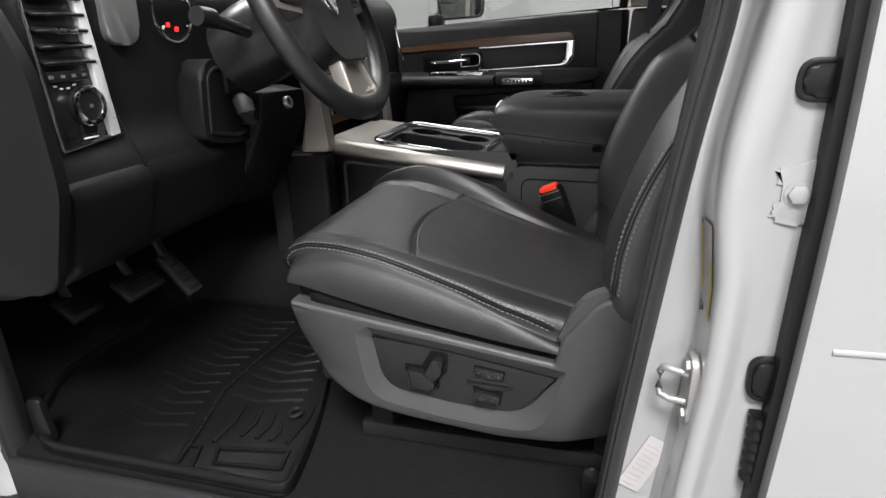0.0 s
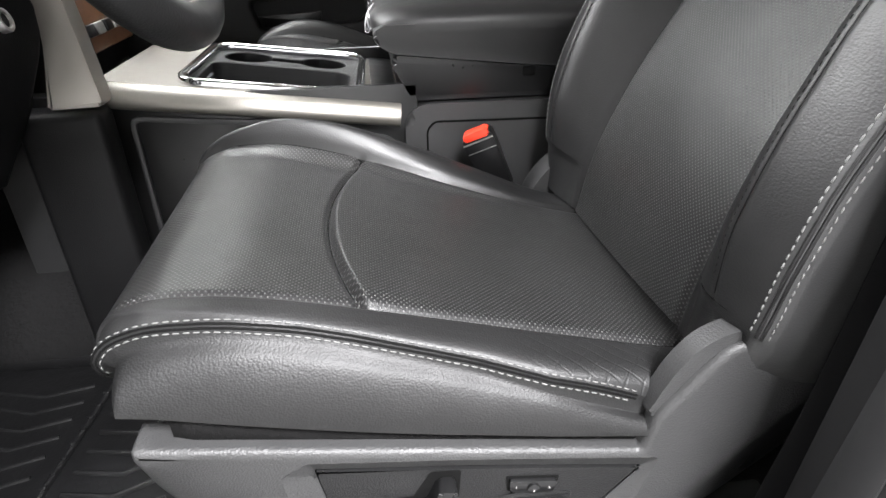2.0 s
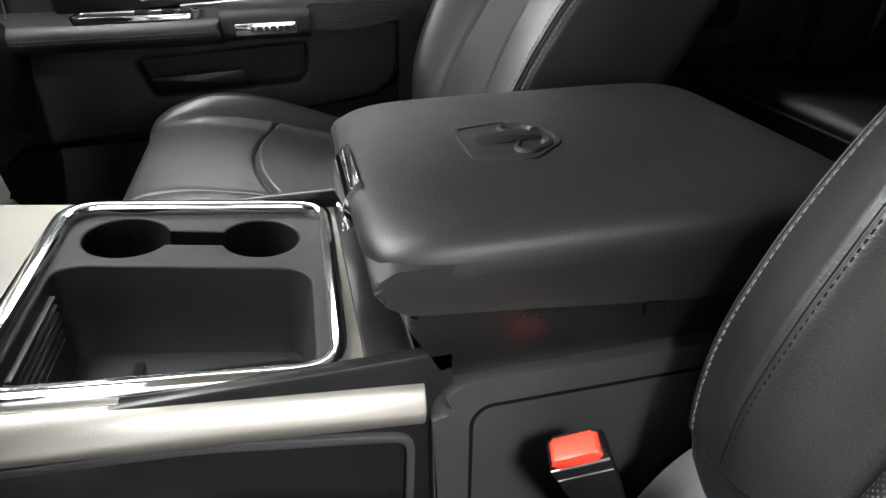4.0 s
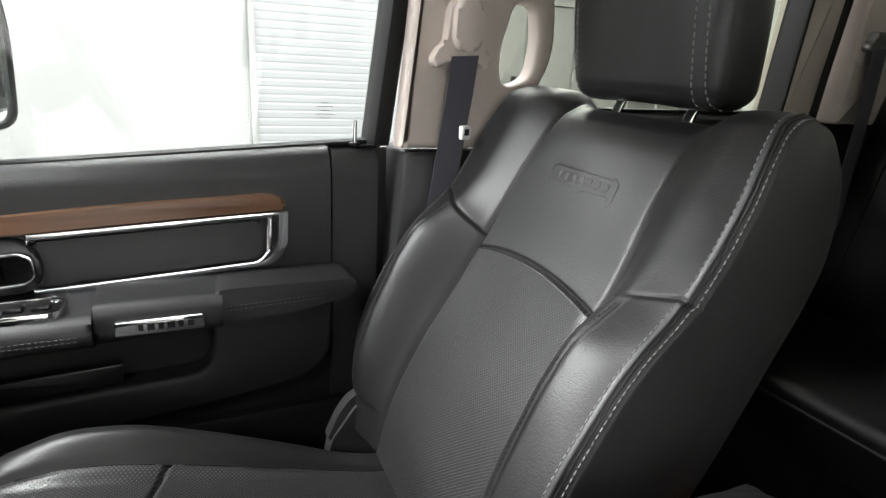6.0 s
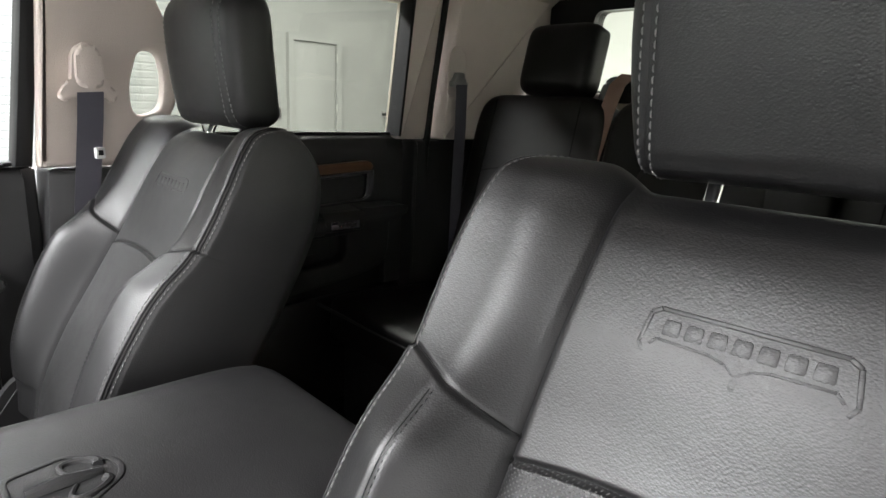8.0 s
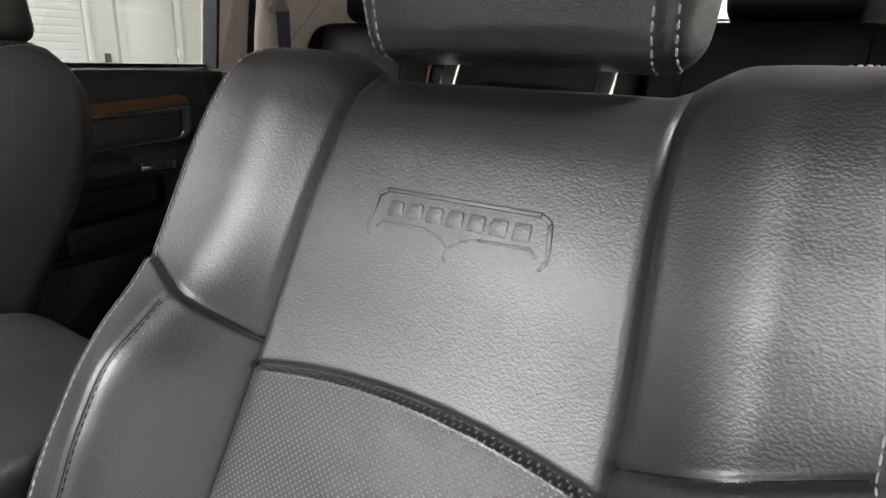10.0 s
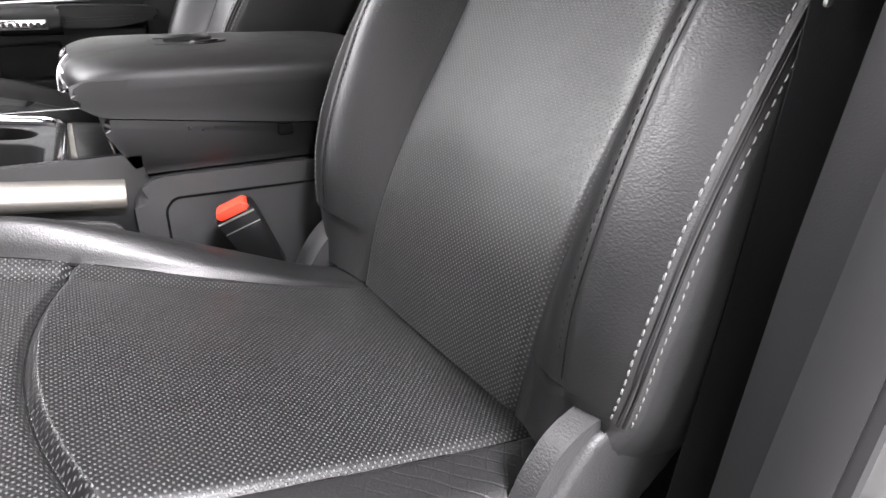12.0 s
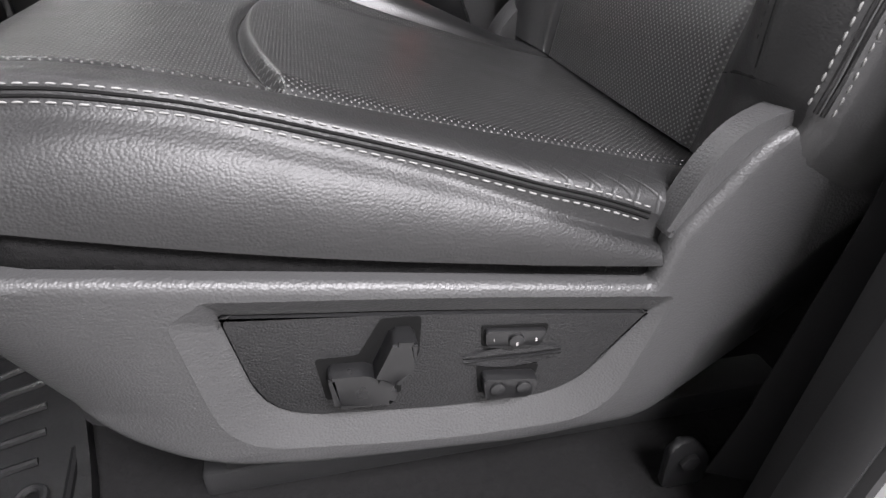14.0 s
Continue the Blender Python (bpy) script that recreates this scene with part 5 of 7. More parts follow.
part("pin_collar", disc((-0.026, 1.298, 0.749), "z", 0.009, 0.006, 16, 0.002), SMOOTHP, pin)
part("pin_stem", tube([(-0.026, 1.298, 0.75), (-0.0255, 1.298, 0.79)], 0.0035, 10), CHROME, pin)


# ---- belts ----
def strap(points, wide, name, parent, material=BELT, across=(1, 0, 0), label=""):
    """Flat webbing along a line of points."""
    bm = bmesh.new()
    rows = []
    pts = [Vector(p) for p in points]
    w = Vector(across).normalized() * wide / 2
    for i, p in enumerate(pts):
        t = (pts[min(i + 1, len(pts) - 1)] - pts[max(i - 1, 0)]).normalized()
        n = t.cross(w).normalized() * 0.0008
        rows.append([bm.verts.new(p + a) for a in (w + n, w - n, -w - n, -w + n)])
    for a, b in zip(rows[:-1], rows[1:]):
        for j in range(4):
            bm.faces.new((a[j], a[(j + 1) % 4], b[(j + 1) % 4], b[j]))
    bm.faces.new(rows[0]), bm.faces.new(rows[-1][::-1])
    return part(name, bm, material, parent, label)


def front_belt(Y, label):
    belt = thing("seat_belt", (0.12, Y(1.235), 0.905), label, "seat belt", "seat belts")
    part("guide_plate", prism(rpoly([(0.068, 0.885), (0.080, 0.908), (0.092, 0.914), (0.098, 0.975), (0.122, 0.992), (0.146, 0.978), (0.150, 0.914), (0.166, 0.908), (0.172, 0.885), (0.156, 0.876), (0.146, 0.896), (0.094, 0.896), (0.084, 0.876)], 0.010, 4), "y", Y(1.236), Y(1.212), 0.006, 3), BEIGE, belt, "beige plastic belt guide")
    part("bolt_cover", prism(rpoly([(0.098, 0.905), (0.146, 0.905), (0.144, 0.975), (0.122, 0.99), (0.100, 0.975)], 0.018, 5), "y", Y(1.214), Y(1.196), 0.008, 3), BEIGE, belt)
    if Y(1.0) == 1.0:
        strap([(0.122, 1.208, 0.898), (0.118, 1.212, 0.84), (0.105, 1.225, 0.70), (0.085, 1.235, 0.50), (0.06, 1.24, 0.25), (0.05, 1.24, 0.06)], 0.046, "webbing", belt, BELT, (1, 0, 0.08), "slate belt webbing")
        part("belt_stop", turned(box(-0.010, 0.010, -0.005, 0.005, -0.011, 0.011, 0.003), pose(0.128, 1.206, 0.782, 0, 0, 20)), PRINT, belt, "small white belt tag")
        part("stop_print", turned(box(-0.006, 0.004, -0.0058, -0.0048, -0.004, 0.006), pose(0.128, 1.206, 0.782, 0, 0, 20)), SMOOTHP, belt, smooth=False)
    else:
        strap([(0.122, -0.248, 0.898), (0.117, -0.254, 0.82), (0.112, -0.262, 0.70), (0.104, -0.268, 0.60), (0.092, -0.270, 0.46), (0.074, -0.272, 0.30), (0.050, -0.268, 0.12), (0.040, -0.262, 0.05)], 0.046, "webbing", belt, BELTK, (0.86, -0.5, 0.10), "black belt webbing")
    return belt


front_belt(lambda y: y, "slate seat belt hanging from a beige guide beside the passenger seat")
db = front_belt(far, "slate seat belt with a black tongue beside the driver's seat")
loop = tube([(0.100 + 0.016 * math.cos(a), -0.271 - 0.008 * math.cos(a) - 0.004 * math.sin(a), 0.660 + 0.007 * math.sin(a) + 0.008 * math.cos(a)) for a in (2 * math.pi * i / 20 for i in range(20))], 0.0046, 10, True, up=(0, 1, 0))
part("anchor_plate", prism(rpoly([(-0.012, 0.022), (0.030, 0.022), (0.026, 0.060), (0.004, 0.084), (-0.014, 0.078)], 0.008, 4), "y", -0.236, -0.244, 0.003), SMOOTHP, db, "black steel lower belt anchor")
part("anchor_bolt", disc((0.006, -0.244, 0.058), "y", 0.009, -0.005, 6, 0.001), SMOOTHP, db)
tongue = part("belt_tongue", loop, SMOOTHP, db, "black plastic belt tongue with a steel blade")
part("tongue_blade", prism(rpoly([(0.081, 0.624), (0.086, 0.623), (0.094, 0.650), (0.087, 0.652)], 0.004, 3), "y", -0.2665, -0.264, 0.0006), STEEL, tongue)

rb = thing("rear_seat_belt", (1.11, 1.20, 0.96), "slate rear seat belt hanging from a guide in the rear quarter", "seat belt", "seat belts")
part("guide_recess", prism(rpoly([(1.075, 0.93), (1.150, 0.93), (1.150, 1.05), (1.112, 1.085), (1.078, 1.05)], 0.025, 5), "y", 1.226, 1.216, 0.004), BEIGE, rb)
part("guide_plate", prism(rpoly([(1.082, 0.958), (1.142, 0.956), (1.146, 0.972), (1.128, 0.978), (1.126, 1.0), (1.098, 1.0), (1.096, 0.980), (1.080, 0.974)], 0.006, 3), "y", 1.218, 1.195, 0.005), STEEL, rb, "grey belt guide")
strap([(1.112, 1.192, 0.965), (1.118, 1.195, 0.85), (1.125, 1.205, 0.65), (1.13, 1.21, 0.42)], 0.046, "webbing", rb, BELT, (1, 0, 0.05), "slate belt webbing")


# ---- rear bench ----
RL = radians(14)
UR, NR = np.array([math.sin(RL), 0, math.cos(RL)]), np.array([-math.cos(RL), 0, math.sin(RL)])
bench = thing("rear_bench", (0.95, MID, 0.02), "black leather rear bench with arched back seams and three headrests", "rear seat")
part("bench_base", box(0.68, 1.30, -0.22, 1.18, 0.02, 0.33, 0.02), DARKP, bench)
cu = np.array([math.cos(radians(4)), 0, -math.sin(radians(4))])
cn = np.array([math.sin(radians(4)), 0, math.cos(radians(4))])
part("bench_cushion", pillow((0.892, MID, 0.336), cu, (0, 1, 0), cn, 0.272, 0.757, 0.042, 10, 3.2, n=48, back=0.06), BENCH, bench, "black leather rear seat cushion")
for yc in (0.72, 0.24):
    part("cushion_seam", tube([(0.655, yc, 0.377), (0.90, yc, 0.3745), (1.12, yc, 0.359)], 0.003, 6), SEAM, bench)
part("cushion_piping", tube([(0.630, -0.26, 0.364), (0.625, 0.1, 0.364), (0.625, 0.48, 0.364), (0.625, 0.9, 0.364), (0.630, 1.22, 0.364)], 0.0045, 8), LEATHER_SIDE, bench, "raised piping along the front edge")
org = np.array([1.135, 0, 0.335])
for yc, hw, mid in ((1.000, 0.238, False), (0.48, 0.279, True), (-0.040, 0.238, False)):
    o = org + np.array([0, yc, 0])
    part("bench_back", pillow(o + 0.30 * UR, (0, 1, 0), UR, NR, hw, 0.325, 0.05, 7, 3.0, n=40, back=0.10), BENCH, bench, "black leather rear backrest")
    if not mid:
        cord_pts = [o + (0.375 + 0.022 * (1 - t * t)) * UR + np.array([0, t * hw * 0.66, 0]) + NR * 0.0495 for t in np.linspace(-1, 1, 24)]
        part("arch_seam", tube([tuple(v) for v in cord_pts], 0.0022, 6), SEAM, bench)
        for sg in (-1, 1):
            part("side_seam", tube([tuple(o + h * UR + np.array([0, sg * hw * (0.66 - 0.08 * (h - 0.37)), 0]) + NR * 0.0495) for h in np.linspace(0.02, 0.60, 20)], 0.002, 6), SEAM, bench)
    else:
        part("folding_armrest", pillow(o + 0.24 * UR + NR * 0.035, (0, 1, 0), UR, NR, 0.16, 0.24, 0.030, 4, 2.2, back=0.01), BENCH, bench, "folded black leather centre arm rest")
for yc, hw, hh, zc in ((1.010, 0.125, 0.106, 0.745), (0.515, 0.105, 0.068, 0.712), (-0.05, 0.125, 0.106, 0.745)):
    o = org + np.array([0, yc, 0]) + zc * UR - NR * 0.035
    hr = part("rear_headrest", pillow(o, (0, 1, 0), UR, NR, hw, hh, 0.055, 3.4, 2.2, back=0.04), BENCH, bench, "black leather rear headrest")
    for sg in (-1, 1):
        p = o + np.array([0, sg * 0.055, 0]) - (hh + 0.05) * UR - NR * 0.01
        part("headrest_post", tube([tuple(p), tuple(p + 0.08 * UR)], 0.0055, 10), CHROME, hr)
cb = thing("centre_belt", (1.30, 0.74, 0.95), "brown belt strap over a black outlet on the rear backrest", "seat belt", "seat belts")
part("belt_outlet", prism(rpoly([(0.655, 0.93), (0.835, 0.93), (0.815, 0.985), (0.79, 1.000), (0.70, 1.000), (0.675, 0.985)], 0.014, 4), "x", 1.285, 1.36, 0.010, 3), SMOOTHP, cb, "black plastic belt outlet")
strap([(1.33, 0.735, 1.004), (1.29, 0.745, 1.004), (1.262, 0.76, 0.975), (1.245, 0.775, 0.90), (1.20, 0.79, 0.72), (1.165, 0.80, 0.52), (1.13, 0.80, 0.45)], 0.046, "webbing", cb, BROWNBELT, (0, 1, 0.1), "brown belt webbing")
part("tongue", prism(rpoly([(0.795, 0.447), (0.807, 0.447), (0.805, 0.472), (0.797, 0.472)], 0.003, 3), "x", 1.10, 1.104, 0.0006), STEEL, cb)
bk = thing("rear_buckle", (0.97, 0.73, 0.385), "black belt buckle with a red button on the rear cushion", "belt buckle", "belt buckles")
m = pose(0.965, 0.735, 0.40, 0, -35, 25)
part("buckle_body", turned(box(-0.014, 0.014, -0.018, 0.018, -0.03, 0.03, 0.006), m), SMOOTHP, bk)
part("buckle_button", turned(box(-0.0165, -0.002, -0.013, 0.013, 0.012, 0.032, 0.003), m), RED, bk, "red release button")

# ---- passenger wing mirror ----
wm = thing("wing_mirror", (-0.66, 1.41, 0.72), "folding wing mirror with a dark rim outside the passenger window", "wing mirror")
mo = rpoly([(-0.095, 0.735), (0.105, 0.745), (0.110, 0.90), (0.095, 1.02), (-0.08, 1.02), (-0.105, 0.93)], 0.035, 6)
mt = pose(-0.605, 1.485, 0, 0, 0, -50)
part("mirror_shell", turned(prism(mo, "x", -0.11, -0.008, 0.03, 3), mt), WHITE, wm, "white mirror shell")
part("mirror_rim", turned(ring_prism(mo, inset(mo, 0.010), "x", -0.012, 0.004, bevel=0.003), mt), SMOOTHP, wm, "black mirror rim")
part("mirror_glass", turned(prism(inset(mo, 0.009), "x", -0.009, -0.004), mt), MIRROR, wm, "mirror glass")
part("mirror_arm", box(-0.72, -0.66, 1.395, 1.46, 0.70, 0.76, 0.015), SMOOTHP, wm)

# ---- driver's doorway ----
def doorway(edge):
    """The opening's outline; edge shifts its rear side."""
    return rpoly([(-1.010, -0.11), (-1.008, 0.42), (-1.020, 0.80), (-0.46, 1.20), (0.075 + edge, 1.21), (0.107 + edge, 0.74), (0.079 + edge, 0.575), (0.063 + edge, 0.44), (0.031 + edge, 0.167), (0.004 + edge, -0.11)], [0.15, 0.10, 0.03, 0.08, 0.06, 0.1, 0.08, 0.08, 0.1, 0.06], 7)


hole = doorway(0.0)
body_o = [(-1.50, -0.32), (0.172, -0.32), (0.178, 0.40), (0.185, 0.72), (0.165, 1.345), (-0.54, 1.345), (-1.46, 0.80)]
setting(part("body_side", holed(body_o, [doorway(0.036)], "y", -0.30, -0.378, 0.008, 0.066), WHITE, None, angle=50), "white painted body side round the driver's doorway", "body panel")
bm = bmesh.new()
rows = [(-0.004, -0.300), (-0.003, -0.345), (0.002, -0.354), (0.0065, -0.362), (0.011, -0.366), (0.0145, -0.364), (0.0155, -0.357), (0.0165, -0.357), (0.0185, -0.3575), (0.0205, -0.352), (0.0212, -0.340), (0.0205, -0.329), (0.014, -0.318), (0.004, -0.300)]
for (i0, y0), (i1, y1) in zip(rows[:-1], rows[1:]):
    band(inset(hole, i0), y0, inset(hole, i1), y1, bm=bm)
bmesh.ops.remove_doubles(bm, verts=bm.verts, dist=0.0002)
setting(part("doorway_seal", bm, DOORSEAL), "black rubber seal round the driver's doorway", "seal")
setting(part("sill_plate", box(-0.99, 0.01, -0.374, -0.353, -0.10, 0.016, 0.008), DARKP), "black plastic door sill plate", "trim")
reardoor = thing("driver_rear_door", (0.6, -0.43, -0.1), "closed glossy white rear door beside the driver's doorway", "car door", "driver side doors")
part("door_skin", prism(rpoly([(0.160, -0.25), (1.20, -0.25), (1.20, 0.40), (1.16, 0.80), (0.188, 0.80), (0.187, 0.55), (0.180, 0.35), (0.172, 0.20)], [0.02, 0.1, 0.1, 0.02, 0.01, 0.08, 0.08, 0.08], 6), "y", -0.355, -0.428, 0.010, 3), WHITE, reardoor, "glossy white door skin")
part("swage_line", tube([(0.205, -0.422, 0.405), (1.15, -0.422, 0.425)], 0.008, 14, flat=0.7), WHITE, reardoor)
part("edge_seal", prism([(0.150, -0.25), (0.166, -0.25), (0.178, 0.20), (0.186, 0.35), (0.193, 0.55), (0.194, 0.80), (0.177, 0.80), (0.176, 0.55), (0.170, 0.35), (0.163, 0.20)], "y", -0.355, -0.405, 0.003), SEAL, reardoor, "black rubber door edge seal")
part("door_trim", box(0.30, 1.10, -0.352, -0.32, 0.05, 0.795, 0.01), DARKP, reardoor)
part("window_frame", prism([(0.19, 0.80), (0.225, 0.80), (0.225, 1.28), (0.178, 1.28)], "y", -0.40, -0.44, 0.006), SMOOTHP, reardoor, "black upper door frame")

st = thing("door_striker", (0.085, -0.36, 0.31), "zinc-plated door striker loop bolted to the white pillar", "door striker")
SM = pose(0.0985, -0.3660, 0.318, 0, 0, -80)
part("striker_plate", turned(prism(rpoly([(-0.016, -0.048), (0.012, -0.050), (0.018, 0.034), (-0.010, 0.042)], 0.012, 4), "y", 0.003, -0.006, 0.002), SM), STEEL, st)
part("striker_loop", turned(tube([(0.004, -0.002, 0.014), (-0.002, -0.022, 0.017), (-0.009, -0.030, 0.016), (-0.012, -0.031, 0.009), (-0.012, -0.031, -0.012), (-0.009, -0.030, -0.019), (-0.002, -0.022, -0.021), (0.004, -0.002, -0.021)], 0.0040, 14), SM), STEEL, st)
for zz in (0.026, -0.034):
    part("striker_bolt", turned(disc((0.004, -0.006, zz), "y", 0.0085, -0.005, 6, 0.001), SM), STEEL, st)
br = thing("check_bracket", (0.155, -0.42, 0.54), "white painted check-strap bracket bolted to the door pillar", "bracket")
part("bracket_plate", prism(rpoly([(0.144, 0.568), (0.168, 0.572), (0.188, 0.580), (0.188, 0.524), (0.176, 0.510), (0.146, 0.516), (0.142, 0.524), (0.152, 0.530), (0.152, 0.556), (0.143, 0.560)], 0.007, 4), "y", -0.374, -0.386, 0.005, 3), WHITE, br)
part("bracket_bolt", disc((0.166, -0.386, 0.543), "y", 0.0095, -0.005, 6, 0.001), WHITE, br)
part("bolt_washer", disc((0.166, -0.385, 0.543), "y", 0.0125, -0.002, 20), WHITE, br)
for zc, hz in ((0.645, 0.019), (0.345, 0.026)):
    plug = thing("rubber_bumper", (0.165, -0.41, zc), "oval black rubber plug in the white door pillar", "rubber plug", "pillar plugs")
    pp = rpoly([(0.148, zc - hz), (0.196, zc - hz), (0.196, zc + hz), (0.148, zc + hz)], 0.017, 6)
    part("plug_rim", ring_prism(pp, inset(pp, 0.006), "y", -0.372, -0.390, bevel=0.002), RUBBER, plug)
    part("plug_face", prism(inset(pp, 0.005), "y", -0.372, -0.3915, 0.004, 3), RUBBER, plug)
EDGE_Z = [-0.12, 0.167, 0.333, 0.44, 0.521, 0.584, 0.714, 0.76, 1.22]
EDGE_X = [0.002, 0.031, 0.050, 0.063, 0.072, 0.080, 0.102, 0.106, 0.075]
FACE_X = [0.050, 0.082, 0.098, 0.1005, 0.091, 0.094, 0.114, 0.118, 0.088]


def jamb_row(z):
    """The pillar's section at a height: shelf beside the seal, a face towards the doorway, a round nose and a shallow hollow up to the rear door."""
    e, f = float(np.interp(z, EDGE_Z, EDGE_X)), float(np.interp(z, EDGE_Z, FACE_X))
    low = max(0.0, min(1.0, (0.60 - z) / 0.25))
    return [(e - 0.012, -0.312), (e - 0.008, -0.333), (e + 0.002, -0.3385), (0.5 * (e + f), -0.339), (f - 0.006, -0.339), (f - 0.001, -0.3415), (f + 0.002, -0.347), (f + 0.006, -0.380), (f + 0.009, -0.388),
            (f + 0.015, -0.392), (f + 0.024, -0.3925), (f + 0.033, -0.3915 + 0.006 * low), (f + 0.042, -0.389 + 0.008 * low), (f + 0.052, -0.3835), (0.195, -0.3825)]


heights = [-0.12 + 1.34 * i / 66 for i in range(67)]
bm = bmesh.new()
grid = []
for z in heights:
    ring = jamb_row(z)
    grid.append([bm.verts.new((x, y, z)) for x, y in ring])
for r0, r1 in zip(grid[:-1], grid[1:]):
    for i in range(len(r0) - 1):
        bm.faces.new((r0[i], r0[i + 1], r1[i + 1], r1[i]))
bmesh.ops.recalc_face_normals(bm, faces=bm.faces)
jamb = setting(part("door_jamb", bm, WHITE, None, angle=75), "white painted stepped door pillar behind the seal", "body panel")
sm = jamb.modifiers.new("round", "SUBSURF")
sm.levels = sm.render_levels = 2


def on_face(v, z, out=0.0007):
    """A place on the pillar face that looks into the doorway, v from its inner to its outer edge."""
    f = float(np.interp(z, EDGE_Z, FACE_X))
    return (f + 0.0012 + 0.0050 * v - out, -0.3455 - 0.0365 * v, z)


def face_patch(v0, v1, za0, za1, zb0, zb1, out):
    """A thin patch: from za0 to za1 at its inner edge and zb0 to zb1 at its outer edge."""
    bm = bmesh.new()
    rows = []
    for i in range(5):
        u = i / 4
        v = v0 + (v1 - v0) * u
        lo_, hi_ = za0 + (zb0 - za0) * u, za1 + (zb1 - za1) * u
        rows.append([bm.verts.new(on_face(v, lo_ + (hi_ - lo_) * k / 8, out)) for k in range(9)])
    for r0, r1 in zip(rows[:-1], rows[1:]):
        for k in range(8):
            bm.faces.new((r0[k], r1[k], r1[k + 1], r0[k + 1]))
    return bm


lb = thing("warning_label", (0.09, -0.37, 0.46), "pale label with yellow edges and small print on the pillar", "label", "pillar labels")
part("label_sheet", face_patch(0.0, 0.92, 0.424, 0.506, 0.398, 0.506, 0.0016), PAPER, lb)
part("label_edge", face_patch(0.0, 0.14, 0.428, 0.500, 0.424, 0.500, 0.0021), YELLOW, lb)
part("label_edge", face_patch(0.78, 0.92, 0.402, 0.466, 0.398, 0.466, 0.0021), YELLOW, lb)
part("label_corner", face_patch(0.0, 0.14, 0.500, 0.506, 0.500, 0.506, 0.0021), INK, lb)
for i in range(14):
    z = 0.498 - i * 0.0062
    part("label_print", face_patch(0.20, 0.62 + 0.04 * (i % 3), z - 0.0016, z, z - 0.0036, z - 0.002, 0.0021), FAINT, lb)
sx, sy, sz = on_face(0.14, 0.409, 0.0006)
part("label_seal", disc((sx, sy, sz), "x", 0.0062, -0.0012, 20), INK, lb, "round grey stamp under the label")
l2 = thing("data_label", (0.05, -0.35, 0.19), "grey data label with rows of print low on the pillar", "label", "pillar labels")
dm = pose(0.060, -0.3405, 0.180, 0, 24, 0)
part("label_sheet", turned(box(-0.014, 0.014, -0.0006, 0.0004, -0.042, 0.042), dm), PAPER, l2, smooth=False)
for i in range(9):
    part("label_print", turned(box(-0.010, 0.006 + 0.002 * (i % 2), -0.0011, -0.0005, -0.036 + i * 0.008, -0.033 + i * 0.008), dm), FAINT, l2, smooth=False)
wb = thing("wiring_boot", (0.172, -0.39, 0.26), "black ribbed rubber wiring boot between pillar and rear door", "rubber boot")
part("boot", tube([(0.166, -0.389, 0.222 + 0.0035 * i) for i in range(25)], [0.0085 + 0.003 * (i % 4 < 2) for i in range(25)], 14, up=(0, 1, 0)), RUBBER, wb)


# ---- centre console ----
con = thing("centre_console", (-0.25, MID, 0.02), "black and brushed-silver centre console with a padded lid and chrome-rimmed tray", "centre console")
C0 = Vector((-0.40, 0, 0.452))
TILT = Matrix.Translation(C0 + Vector((0, 0, -0.018))) @ Matrix.Rotation(radians(7.0), 4, "Y") @ Matrix.Translation(-C0)


def tilted(bm):
    return turned(bm, TILT)


tray = rpoly([(-0.545, 0.336), (-0.290, 0.336), (-0.282, 0.622), (-0.545, 0.622)], 0.034, 6)
plate = rpoly([(-0.655, 0.322), (-0.224, 0.322), (-0.224, 0.638), (-0.655, 0.638)], [0.004, 0.004, 0.004, 0.004], 4)
part("silver_top", tilted(holed(plate, [inset(tray, -0.004)], "z", 0.436, 0.4525, 0.0)), BRUSHED, con, "brushed silver console top")
apron = [(0.323, 0.4522), (0.314, 0.4495), (0.307, 0.443), (0.3025, 0.434), (0.301, 0.430), (0.302, 0.423), (0.307, 0.4175), (0.318, 0.415), (0.322, 0.417), (0.3235, 0.440)]
for flip in (False, True):
    part("silver_apron", tilted(prism([((0.96 - y) if flip else y, z) for y, z in (apron[::-1] if flip else apron)], "x", -0.655, -0.224, 0.0015)), BRUSHED, con, "brushed silver side rolled down from the console top", angle=70)
part("gap_strip", tilted(prism(rpoly([(0.345, 0.450), (0.345, 0.4555), (0.625, 0.4555), (0.625, 0.450)], 0.001, 2), "x", -0.268, -0.2275, 0.002)), SMOOTHP, con, "black strip between tray and lid")
part("chrome_rim", tilted(ring_prism(inset(tray, -0.0105), inset(tray, 0.0055), "z", 0.447, 0.463, bevel=0.005)), CHROME, con, "chrome tray rim")
bin_o = rpoly([(-0.534, 0.347), (-0.306, 0.347), (-0.303, 0.480), (-0.318, 0.4975), (-0.515, 0.5145), (-0.534, 0.505)], 0.022, 5)


def circle(cx, cy, r, n=28):
    return [(cx + r * math.cos(2 * math.pi * i / n), cy + r * math.sin(2 * math.pi * i / n)) for i in range(n)]


cups = [(-0.483, 0.569, 0.041), (-0.351, 0.562, 0.040)]
(ca, cb), ra, (cc, cd), rc = cups[0][:2], cups[0][2], cups[1][:2], cups[1][2]
bone = [(ca + ra * math.cos(a), cb + ra * math.sin(a)) for a in np.linspace(radians(18), radians(336), 30)]
bone += [(cc + rc * math.cos(a), cd + rc * math.sin(a)) for a in np.linspace(radians(-160), radians(160), 30)]
